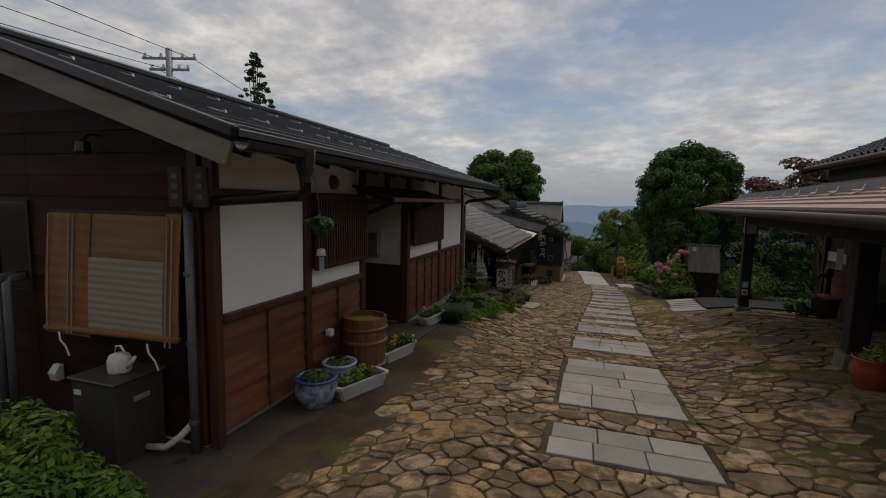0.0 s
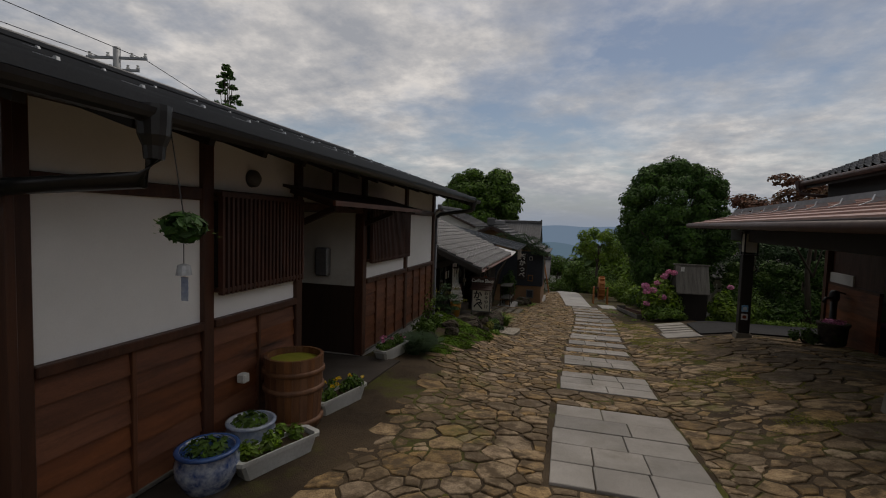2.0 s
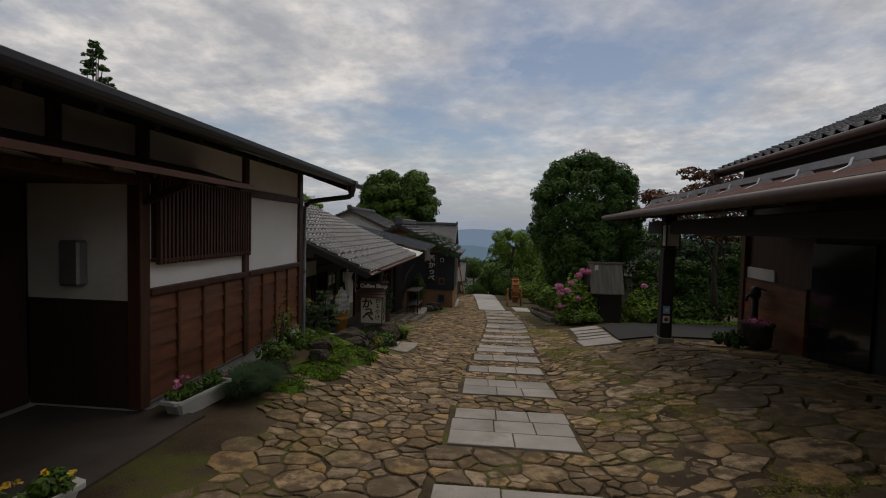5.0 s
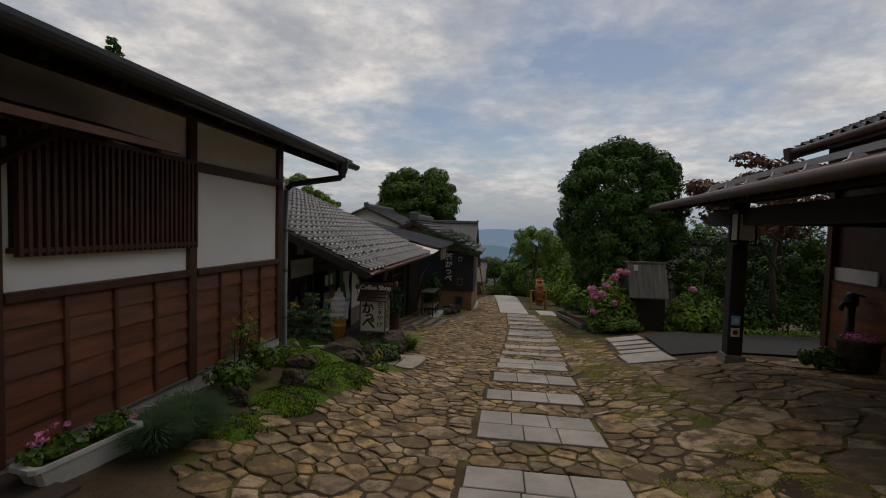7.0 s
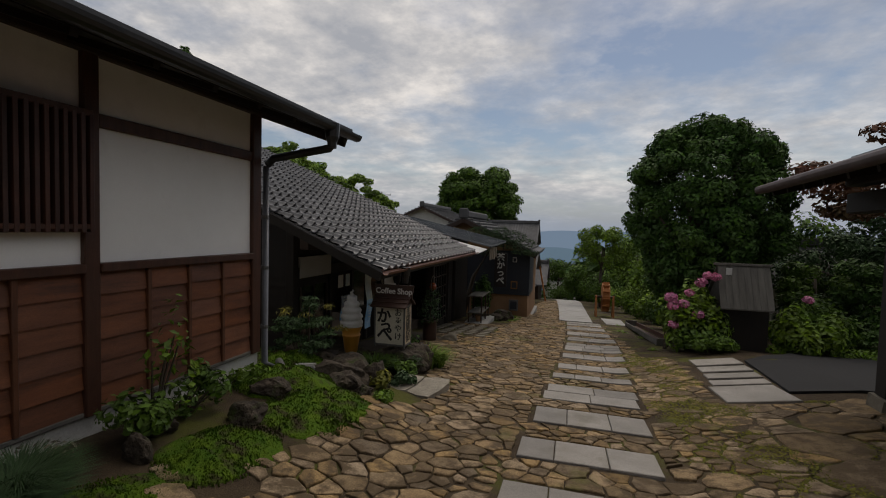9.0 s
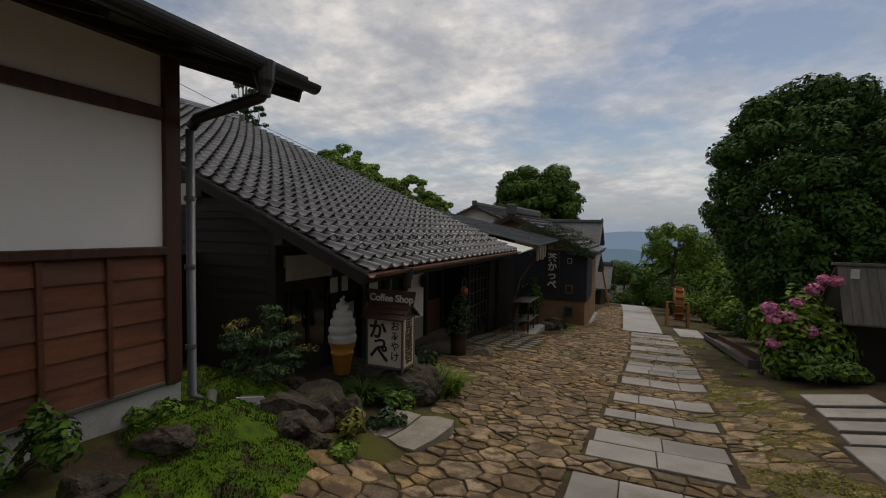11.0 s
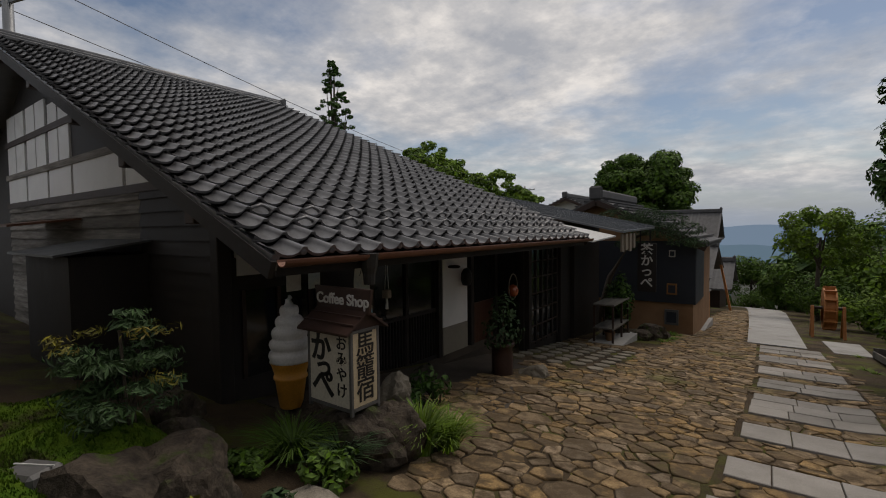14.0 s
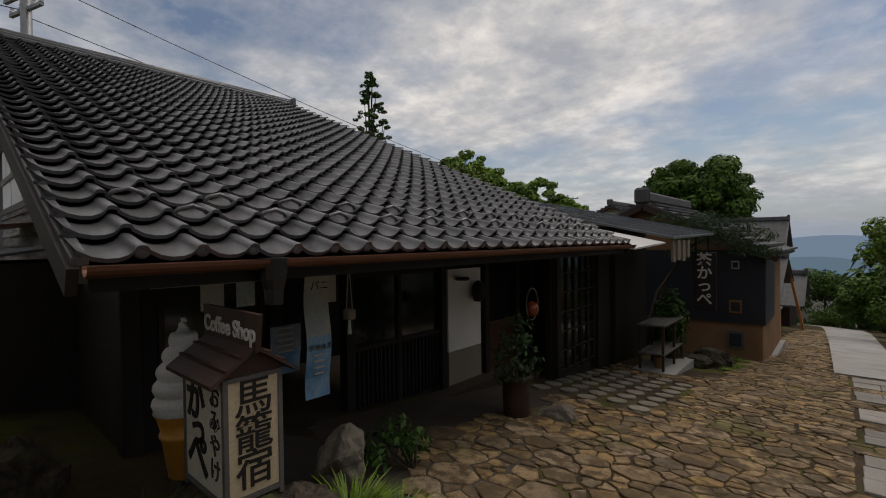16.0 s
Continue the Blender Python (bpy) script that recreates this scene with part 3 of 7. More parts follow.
house = thing("timber_house", "low street house with white plaster panels over red-brown board dado", "house")
# posts
for y, w in ((2.93, 0.13), (4.23, 0.11), (5.50, 0.11), (7.13, 0.12), (8.88, 0.11), (10.60, 0.13)):
    part("post", box(WX - 0.1, WX + 0.03, y - w / 2, y + w / 2, -0.56, 1.98, 0.008), M_REDPOST, house)
for y in (6.3,):
    part("post", box(WX - 0.1, WX + 0.02, y - 0.05, y + 0.05, 1.5, 1.98, 0.008), M_REDPOST, house)
# rails
for y0, y1 in ((2.995, 4.175), (4.285, 5.445), (7.19, 8.825), (8.935, 10.535)):
    part("rail", box(WX - 0.08, WX + 0.045, y0, y1, 0.455, 0.52, 0.006), M_REDPOST, house)
    part("sill_beam", box(WX - 0.09, WX + 0.014, y0, y1, -0.555, -0.52, 0.006), M_GREYWOOD, house)
    part("rail", box(WX - 0.08, WX + 0.02, y0, y1, 1.475, 1.57, 0.006), M_REDPOST, house)
    part("plaster_panel", box(WX - 0.06, WX - 0.015, y0, y1, 1.57, 1.97), M_PLASTER, house, "greyish white plaster frieze")
part("rail", box(WX - 0.08, WX + 0.02, 5.555, 7.07, 1.445, 1.53, 0.006), M_REDPOST, house)
# grey plaster over and inside the recess, its darkness put into the colour
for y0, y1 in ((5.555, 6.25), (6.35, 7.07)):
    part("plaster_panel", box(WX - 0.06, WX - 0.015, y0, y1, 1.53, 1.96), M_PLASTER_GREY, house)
part("wall_plate", box(WX - 0.1, WX + 0.04, 2.86, 10.67, 1.96, 2.06, 0.008), M_DARKWOOD, house)
part("plaster_panel", box(WX - 0.06, WX - 0.012, 2.995, 4.175, 0.52, 1.475), M_PLASTER, house, "clean white plaster panel")
part("plaster_panel", box(WX - 0.06, WX - 0.012, 4.285, 5.445, 0.52, 1.475), M_PLASTER, house)
part("plaster_panel", box(WX - 0.06, WX - 0.012, 7.19, 8.825, 0.52, 1.475), M_PLASTER, house)
part("plaster_panel", box(WX - 0.06, WX - 0.012, 8.935, 10.535, 0.52, 1.475), M_PLASTER, house)
slat_window(house, 4.29, 5.46, 0.74, 1.55, WX)
slat_window(house, 7.22, 8.84, 0.76, 1.56, WX)
vent = part("vent_cowl", lathe([(0.0, 0.05), (0.05, 0.045), (0.075, 0.02), (0.08, -0.03)], (0, 0, 0), 20), M_SIGNFRAME, house, smooth=True)
vent.matrix_basis = pose(WX + 0.01, 4.78, 1.70, 0, 90, 0)
# dado boards between battens
for y0, y1, n in ((2.995, 4.175, 2), (4.285, 5.445, 2), (7.19, 8.825, 4), (8.935, 10.535, 4)):
    for i in range(n):
        a, b = y0 + (y1 - y0) * i / n, y0 + (y1 - y0) * (i + 1) / n
        if i:
            part("batten", box(WX - 0.05, WX + 0.022, a - 0.017, a + 0.017, -0.52, 0.455, 0.004), M_BATTEN, house)
        for r in range(6):
            z0 = -0.52 + 0.975 * r / 6
            plank(house, WX - 0.06, WX - 0.016, a + (0.017 if i else 0), b - (0.017 if i < n - 1 else 0), z0, z0 + 0.975 / 6 + 0.004, M_REDWOOD, 0.022)
# foundation
part("foundation", box(-8.2, WX - 0.02, 2.84, 5.5, -0.95, -0.556), M_PLINTH, house, "rendered concrete plinth")
part("foundation", box(-8.2, WX - 0.02, 7.1, 10.68, -1.4, -0.556), M_PLINTH, house)
part("foundation", box(-8.2, -4.0, 5.5, 7.1, -1.2, -0.556), M_CONCRETE, house)
# recessed entrance
part("wall", box(-4.05, -3.95, 5.555, 7.07, -0.556, 1.45), M_DARKWOOD, house)
part("wall", box(-3.95, -2.99, 5.445, 5.52, -0.556, 1.96), M_DARKWOOD, house)
side = part("wall", box(-3.95, -2.99, 7.09, 7.16, -0.556, 0.42), M_DARKWOOD, house)
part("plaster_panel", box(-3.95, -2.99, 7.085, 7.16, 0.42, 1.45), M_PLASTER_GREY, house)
part("ceiling_board", box(-3.95, -2.9, 5.52, 7.09, 1.45, 1.47), M_DARKWOOD, house)
door = part("door", box(-3.95, -3.91, 5.65, 6.6, -0.53, 1.3, 0.01), M_BLACKWOOD, house, "dark wooden sliding door")
for i in range(7):
    part("slat", box(-3.91, -3.895, 5.72 + i * 0.135, 5.745 + i * 0.135, -0.4, 1.2), M_DARKWOOD, door)
part("meter_box", box(-3.55, -3.35, 6.97, 7.083, 0.55, 0.95, 0.02), M_STEEL, house, "small grey metal meter box")
part("pipe_stub", box(WX + 0.01, WX + 0.09, 4.56, 4.64, -0.10, -0.02, 0.01), M_WHITE, house)
# small canopy over the entrance
can = part("canopy", slab4([(-2.9, 5.25, 1.70), (-2.32, 5.25, 1.54), (-2.32, 7.95, 1.54), (-2.9, 7.95, 1.70)], 0.03), M_BROWNROOF, house, "small lean-to canopy of brown sheet")
part("edge", bar((-2.31, 5.23, 1.515), (-2.31, 7.97, 1.515), 0.03, 0.05), M_COPPER, can)
for i in range(7):
    y = 5.38 + i * 0.41
    part("rafter", bar((-2.88, y, 1.64), (-2.36, y, 1.49), 0.04, 0.05), M_DARKWOOD, can)
for y in (5.5, 7.13):
    part("bracket", bar((-2.86, y, 1.3), (-2.45, y, 1.47), 0.05, 0.06), M_DARKWOOD, can)
# gable end facing up the street
GY0 = 2.86
bm = prism([(-2.95, -0.55), (-8.0, -0.55), (-8.0, 1.9), (-5.2, 2.85), (-2.95, 2.05)], "y", GY0 + 0.03, GY0 + 0.12)
part("wall", bm, M_DARKWOOD, house)
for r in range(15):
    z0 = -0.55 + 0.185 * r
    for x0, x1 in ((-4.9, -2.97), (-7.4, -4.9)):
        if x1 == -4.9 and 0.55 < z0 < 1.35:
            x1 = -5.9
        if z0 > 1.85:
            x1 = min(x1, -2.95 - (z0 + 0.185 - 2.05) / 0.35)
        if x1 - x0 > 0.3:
            plank(house, x0, x1 - 0.004, GY0, GY0 + 0.03, z0, z0 + 0.19, M_GABLE_SHADED, 0.012, "y")
win = part("window", box(-5.9, -4.9, GY0 - 0.01, GY0 + 0.02, 0.62, 1.42), M_GLASS, house, "dark window in the gable wall")
for a in (-5.9, -5.42, -4.93):
    part("frame", box(a, a + 0.04, GY0 - 0.03, GY0, 0.6, 1.44), M_BLACKWOOD, win)
for x in (-2.80, -2.95):
    part("corner_board", box(x - 0.05, x + 0.05, GY0 - 0.045, GY0, -0.55, 1.98, 0.006), M_REDPOST, house)
# walls at the back and the far end
part("wall", box(-8.0, -2.95, 10.55, 10.66, -0.556, 2.1), M_PLASTER_GREY, house)
part("wall", prism([(-2.95, 2.1), (-8.0, 2.1), (-5.2, 2.85)], "y", 10.55, 10.66), M_PLASTER_GREY, house)
part("wall", box(-8.1, -8.0, 2.9, 10.6, -0.556, 2.0), M_DARKWOOD, house)
# roof of stepped sheet courses
EX, EZ, RX, RZ = -2.10, 1.90, -5.2, 2.93
roof = part("roof", slab4([(EX - 0.02, 2.4, EZ - 0.03), (EX - 0.02, 11.22, EZ - 0.03), (RX, 11.22, RZ - 0.03), (RX, 2.4, RZ - 0.03)], 0.07), M_BLACKWOOD, house, "low roof of dark stepped metal courses")
part("back_slope", slab4([(RX, 2.4, RZ - 0.0), (RX, 11.22, RZ - 0.0), (-8.6, 11.22, 1.8), (-8.6, 2.4, 1.8)], 0.07), M_SLATE, roof)
n = 14
for i in range(n):
    f0, f1 = i / n, (i + 1) / n
    xa, xb = EX + (RX - EX) * f0, EX + (RX - EX) * f1
    za, zb = EZ + (RZ - EZ) * f0, EZ + (RZ - EZ) * f1
    part("course", prism([(xa + 0.012, za - 0.02), (xa + 0.012, za + 0.022), (xb, zb + 0.004), (xb, zb - 0.025)], "y", 2.36, 11.24), M_SLATE, roof)
part("ridge_cap", box(RX - 0.12, RX + 0.12, 2.34, 11.26, RZ - 0.02, RZ + 0.06, 0.02), M_SLATE, roof)
clip = None
for x, off in ((-3.1, 0.0), (-4.45, 0.25)):
    z = EZ + (x - EX) / (RX - EX) * (RZ - EZ)
    for i in range(16):
        y = 2.7 + off + i * 0.55
        m = pose(x, y, z + 0.01, 0, 18.4, 0)
        if clip is None:
            clip = part("snow_clip", prism([(-0.10, 0.0), (0.10, 0.0), (0.10, 0.012), (0.085, 0.034), (0.07, 0.034), (0.06, 0.016), (-0.10, 0.012)], "y", -0.011, 0.011), M_CLIP, roof, "pale metal snow clip")
            clip.matrix_basis = m
        else:
            c = clip.copy()
            scene.collection.objects.link(c)
            c.matrix_basis = m
part("barge_board", bar((EX - 0.06, 2.36, EZ - 0.13), (RX, 2.36, RZ - 0.13), 0.035, 0.16, None, 0.004), M_BARGE, house, "pale grey barge board along the verge")
part("verge_cap", bar((EX, 2.345, EZ + 0.005), (RX, 2.345, RZ + 0.005), 0.07, 0.075, None, 0.008), M_GUTTER, roof, "black folded verge capping")
part("barge_board", bar((EX - 0.06, 11.23, EZ - 0.11), (RX, 11.23, RZ - 0.11), 0.035, 0.14, None, 0.004), M_DARKWOOD, house)
for i in range(19):
    y = 2.5 + i * 0.48
    part("rafter", bar((EX - 0.03, y, EZ - 0.11), (WX, y, EZ + 0.135), 0.045, 0.06), M_BLACKWOOD, house)
# gutter and down pipes
bm = bmesh.new()
pr = [(EX + 0.05 + 0.065 * math.cos(a), EZ - 0.05 + 0.065 * math.sin(a)) for a in (math.pi + math.pi * k / 8 for k in range(9))]
pr += [(EX + 0.05 + 0.055 * math.cos(a), EZ - 0.05 + 0.055 * math.sin(a)) for a in (2 * math.pi - math.pi * k / 8 for k in range(9))]
prism(pr, "y", 2.34, 11.28, bm)
gut = part("gutter", bm, M_GUTTER, house, "black half-round gutter")
for y in (3.0, 10.72):
    part("outlet", lathe([(0.045, -0.22), (0.05, -0.16), (0.07, -0.11), (0.078, 0.0), (0.078, 0.03)], (EX + 0.05, y, EZ - 0.06), 14), M_GUTTER, gut)
part("down_pipe", tube([(EX + 0.05, 3.0, 1.64), (EX + 0.0, 2.98, 1.52), (-2.72, 2.80, 1.47), (-2.91, 2.74, 1.42)], 0.042, 12), M_GUTTER, house, smooth=True)
part("down_pipe", tube([(-2.92, 2.74, 1.43), (-2.93, 2.74, -0.62)], 0.034, 12), M_PIPE, house, "grey plastic down pipe", smooth=True)
part("down_pipe", tube([(EX + 0.05, 10.72, 1.66), (EX + 0.02, 10.72, 1.62), (-2.76, 10.74, 1.53), (-2.84, 10.75, 1.47)], 0.042, 12), M_GUTTER, house, smooth=True)
part("down_pipe", tube([(-2.86, 10.75, 1.45), (-2.86, 10.75, -0.70), (-2.76, 10.86, -0.80)], 0.034, 12), M_PIPE, house, "grey plastic down pipe", smooth=True)
for y in (2.74, 10.74):
    for z in (0.9, 0.35, -0.3):
        part("pipe_clip", lathe([(0.039, -0.02), (0.042, 0), (0.039, 0.02)], (-2.93 if y < 5 else -2.86, y, z), 12), M_SIGNFRAME, house)

# ==== the old tiled shop ====
SX0, SY0, SY1, SZ0, SRX, SRZ = -2.08, 12.12, 18.25, 0.225, -9.8, 3.60
shop = thing("tiled_shop", "old dark timber shop under a long grey tiled roof", "house")
SK = 0.085
slope = (SRZ - SZ0) / (SX0 - SRX)


def roof_y(f, x):
    """Along the roof from the near verge (0) to the far one (1), which runs askew."""
    far = SY1 + SK * (x - SX0)
    return SY0 + (far - SY0) * f


sroof = part("roof_deck", slab4([(SX0 - 0.05, SY0 + 0.05, SZ0 - 0.03), (SX0 - 0.05, SY1 - 0.05, SZ0 - 0.03), (SRX, SY1 - 0.70, SRZ - 0.03), (SRX, SY0 + 0.05, SRZ - 0.03)], 0.09), M_BLACKWOOD, shop, "roof of interlocking grey tiles")
part("back_slope", slab4([(SRX, SY0, SRZ + 0.03), (SRX, SY1 - 0.65, SRZ + 0.03), (-15.5, SY1 - 0.65, 1.2), (-15.5, SY0, 1.2)], 0.12), M_TILE, sroof)
COLS, ROWS_T = 25, 35
TW, TL = (SY1 - SY0) / COLS, math.hypot(SX0 - SRX, SRZ - SZ0) / ROWS_T


def tile_shape(w, l):
    """One pantile: a wide shallow trough and a narrow raised roll; x up the slope, y across, z out."""
    prof = [(0.0, 0.016), (0.022, 0.002), (0.055, -0.016), (0.10, -0.026), (0.145, -0.024), (0.178, -0.010), (0.196, 0.010), (0.203, 0.026), (0.216, 0.033), (0.240, 0.031), (0.254, 0.014)]
    prof = [(y * w / 0.245, z) for y, z in prof]
    v, f = [], []
    k = len(prof)
    for x, lift in ((0.0, 0.050), (l * 1.06, 0.002)):
        v += [(x, y, z + lift) for y, z in prof]
    v += [(0.004, y, z + 0.050 - 0.022) for y, z in prof]
    for i in range(k - 1):
        f.append((i, i + 1, k + i + 1, k + i))
        f.append((2 * k + i, 2 * k + i + 1, i + 1, i))
    return v, f


sa = math.atan(slope)
tv, tf = tile_shape(TW, TL)
tile_me = bpy.data.meshes.new("tile")
tile_me.from_pydata(tv, [], [q[::-1] for q in tf])
tile_me.materials.append(M_TILE)
tile_me.shade_smooth()
tile_me.set_sharp_from_angle(angle=radians(40))
tv_np = np.array(tv)
far_v, far_f = [], []
trnd = random.Random(3)
for r in range(ROWS_T):
    d = r * TL
    x, z = SX0 - d * math.cos(sa), SZ0 + d * math.sin(sa)
    for c in range(COLS):
        y = roof_y(c / COLS, x)
        m = pose(x, y, z + trnd.uniform(-0.003, 0.003), 0, 0, 0) @ pose(0, 0, 0, 0, 0, 180) @ pose(0, 0, 0, 0, -math.degrees(sa), trnd.uniform(-0.5, 0.5)) @ Matrix.Diagonal((1, -1, 1, 1))
        if r < 12:
            ob = new("tile", tile_me)
            ob.parent = sroof
            ob.matrix_basis = m
        else:
            o = len(far_v)
            far_v += [tuple(m @ Vector(p)) for p in tv]
            far_f += [tuple(o + i for i in q[::-1]) for q in tf]
tt = tagged(raw("tiles", far_v, far_f, M_TILE_S, sroof, smooth=True), kind="stuff")
tt.data.set_sharp_from_angle(angle=radians(40))
# roll ends at the eaves, verge cover, ridge
cap_me = None
for c in range(COLS):
    y = roof_y((c + 0.93) / COLS, SX0)
    ob = part("eave_disc", lathe([(0.0, 0.012), (0.026, 0.010), (0.034, 0.0), (0.034, -0.05)], (0, 0, 0), 14), M_TILE, sroof, smooth=True) if cap_me is None else new("eave_disc", cap_me)
    cap_me = ob.data
    ob.parent = sroof
    ob.matrix_basis = pose(SX0 + 0.006, y, SZ0 + 0.048, 0, 90, 0)
part("verge_board", bar((SX0, SY0 - 0.01, SZ0 - 0.07), (SRX, SY0 - 0.01, SRZ - 0.07), 0.04, 0.12), M_BLACKWOOD, shop)
verge_me = None
for r in range(ROWS_T):
    d = r * TL
    ob = part("verge_tile", prism([(0.0, -0.085), (0.0, 0.030), (TL * 1.03, 0.012), (TL * 1.03, -0.085)], "y", -0.045, 0.012), M_TILE, sroof) if verge_me is None else new("verge_tile", verge_me)
    verge_me = ob.data
    ob.parent = sroof
    ob.matrix_basis = pose(SX0 - d * math.cos(sa), SY0, SZ0 + d * math.sin(sa), 0, 0, 180) @ pose(0, 0, 0, 0, -math.degrees(sa), 0)
for x in (-3.3, -4.6, -6.0, -7.6, -9.2):
    z = SZ0 + slope * (SX0 - x) - 0.20
    part("purlin_end", box(x - 0.07, x + 0.07, SY0 + 0.06, 12.75, z - 0.09, z + 0.07, 0.008), M_DARKWOOD, shop)
part("verge_board", bar((SX0, SY1 + 0.02, SZ0 - 0.06), (SRX, SY1 - 0.63, SRZ - 0.06), 0.04, 0.14), M_BLACKWOOD, shop)
for i, (h, w) in enumerate(((0.07, 0.30), (0.14, 0.24))):
    part("ridge_course", box(SRX - w / 2, SRX + w / 2, SY0 - 0.02, SY1 - 0.66, SRZ - 0.03 + 0.05 * i, SRZ + 0.03 + 0.05 * i, 0.012), M_TILE, sroof)
part("ridge_cap", tube([(SRX, SY0 - 0.04, SRZ + 0.09), (SRX, SY1 - 0.64, SRZ + 0.09)], 0.065, 12), M_TILE, sroof, smooth=True)
part("ridge_end", box(SRX - 0.2, SRX + 0.2, SY1 - 0.68, SY1 - 0.60, SRZ - 0.08, SRZ + 0.17, 0.03), M_TILE, sroof)
# snow loops on two rows of tiles near the eaves
loop_me = None
for r, shift in ((2, 0), (3, 1)):
    for c in range(1, COLS - 1):
        if (c + shift) % 2:
            continue
        d = (r + 0.12) * TL
        x, z = SX0 - d * math.cos(sa), SZ0 + d * math.sin(sa)
        y = roof_y((c + 0.45) / COLS, x)
        if loop_me is None:
            ob = part("snow_loop", tube([(0.0, -0.10, 0.0), (0.012, -0.065, 0.035), (0.02, 0.0, 0.055), (0.012, 0.065, 0.035), (0.0, 0.10, 0.0)], 0.014, 6), M_TILE, sroof, smooth=True)
            loop_me = ob.data
        else:
            ob = new("snow_loop", loop_me)
            ob.parent = sroof
        ob.matrix_basis = pose(x, y, z + 0.03, 0, 0, 0)
# gutter
bm = bmesh.new()
pr = [(SX0 + 0.055 + 0.055 * math.cos(a), SZ0 - 0.005 + 0.05 * math.sin(a)) for a in (math.pi + math.pi * k / 8 for k in range(9))]
pr += [(SX0 + 0.055 + 0.047 * math.cos(a), SZ0 - 0.005 + 0.043 * math.sin(a)) for a in (2 * math.pi - math.pi * k / 8 for k in range(9))]
prism(pr, "y", SY0 + 0.02, SY1, bm)
sgut = part("gutter", bm, M_COPPER, shop, "brown half-round gutter")
part("outlet", lathe([(0.045, -0.22), (0.05, -0.14), (0.065, -0.09), (0.075, 0.0), (0.08, 0.02)], (SX0 + 0.05, 12.92, SZ0 - 0.02), 12), M_GUTTER, sgut)
# walls
FX, GYS = -3.85, 12.72
part("post", box(FX - 0.08, FX + 0.06, GYS - 0.06, GYS + 0.08, -1.7, 0.9, 0.008), M_BLACKWOOD, shop)
bm = prism([(FX, -1.7), (-15.0, -1.7), (-15.0, 1.2), (SRX, SRZ - 0.2), (FX, SZ0 + slope * (SX0 - FX) - 0.15)], "y", GYS + 0.02, GYS + 0.14)
part("wall", bm, M_BLACKWOOD, shop)
for r in range(15):
    z0 = -1.45 + 0.16 * r
    for x0, x1 in ((-5.6, FX - 0.08), (-7.6, -5.6), (-11.6, -7.6)):
        # boards next to the corner post take black timber to imitate the shade there
        plank(shop, x0 + 0.002, x1 - 0.002, GYS - 0.005, GYS + 0.02, z0, z0 + 0.165, M_OLDWOOD if x1 < -5 else M_BLACKWOOD, 0.028, "y")
# half-timbered plaster above the boards
zt = 0.96
for a, b in ((-5.2, -4.55), (-6.0, -5.3), (-7.9, -6.1), (-9.05, -8.0), (-10.3, -9.15), (-11.6, -10.4)):
    top = min(1.42, SZ0 + slope * (SX0 - b) - 0.35)
    if top > zt + 0.1:
        part("plaster_panel", box(a, b, GYS - 0.01, GYS + 0.02, zt, top), M_PLASTER, shop)
    for z1, z2 in ((1.52, 2.05), (2.12, 2.6)):
        hi = min(z2, SZ0 + slope * (SX0 - b) - 0.35)
        if hi > z1 + 0.15:
            k = max(1, round((b - a) / 0.6))
            for i in range(k):
                part("plaster_panel", box(a + (b - a) * i / k + 0.03, a + (b - a) * (i + 1) / k - 0.03, GYS - 0.01, GYS + 0.02, z1, hi), M_PLASTER, shop)
for z, x1 in ((1.47, -5.3), (2.09, -6.7), (0.93, -4.2)):
    part("rail", box(-11.7, x1, GYS - 0.03, GYS + 0.02, z - 0.05, z + 0.05), M_DARKWOOD if z != 1.47 else M_OLDWOOD, shop)
part("plaster_panel", box(FX - 0.02, FX + 0.048, 12.86, 13.84, -0.04, 0.30), M_PLASTER_GREY, shop)
# lean-to store by the gable
lean = part("store_cupboard", box(-7.0, -5.4, 11.95, GYS - 0.02, -1.5, 0.15), M_BLACKWOOD, shop, "black tarred cupboard with a small sheet roof")
part("sheet_roof", slab4([(-5.3, 11.8, 0.18), (-5.3, GYS - 0.02, 0.32), (-7.1, GYS - 0.02, 0.32), (-7.1, 11.8, 0.18)], 0.025), M_SHEET, lean)
part("shelf_roof", slab4([(-7.6, 11.9, 0.52), (-7.6, GYS - 0.02, 0.62), (-9.4, GYS - 0.02, 0.62), (-9.4, 11.9, 0.52)], 0.03), M_COPPER, shop)
# street front
part("wall", box(FX - 0.12, FX - 0.02, GYS + 0.08, 13.9, -1.7, 0.75), M_BLACKWOOD, shop)
part("lintel", box(FX - 0.1, FX + 0.04, GYS + 0.08, 18.2, -0.04, 0.14, 0.006), M_BLACKWOOD, shop)
part("wall", box(FX - 0.12, FX - 0.02, 13.9, 18.2, 0.14, 0.85), M_BLACKWOOD, shop)
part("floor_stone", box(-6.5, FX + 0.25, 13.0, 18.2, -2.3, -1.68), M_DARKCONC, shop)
part("wall", box(-6.6, -6.5, 12.9, 18.2, -1.7, 0.8), M_BLACKWOOD, shop)
for y in (13.9, 14.75, 16.3, 17.28, 18.15):
    part("post", box(FX - 0.1, FX + 0.03, y - 0.05, y + 0.05, -1.75, -0.04, 0.006), M_BLACKWOOD, shop)
sd = part("lattice_door", box(FX - 0.07, FX - 0.05, 14.8, 16.25, -1.68, -0.04), M_GLASS, shop, "black lattice sliding doors with dark glass")
for i in range(22):
    y = 14.84 + i * 0.065
    part("bar", box(FX - 0.05, FX - 0.025, y - 0.009, y + 0.009, -1.66, -0.9), M_BLACKWOOD, sd)
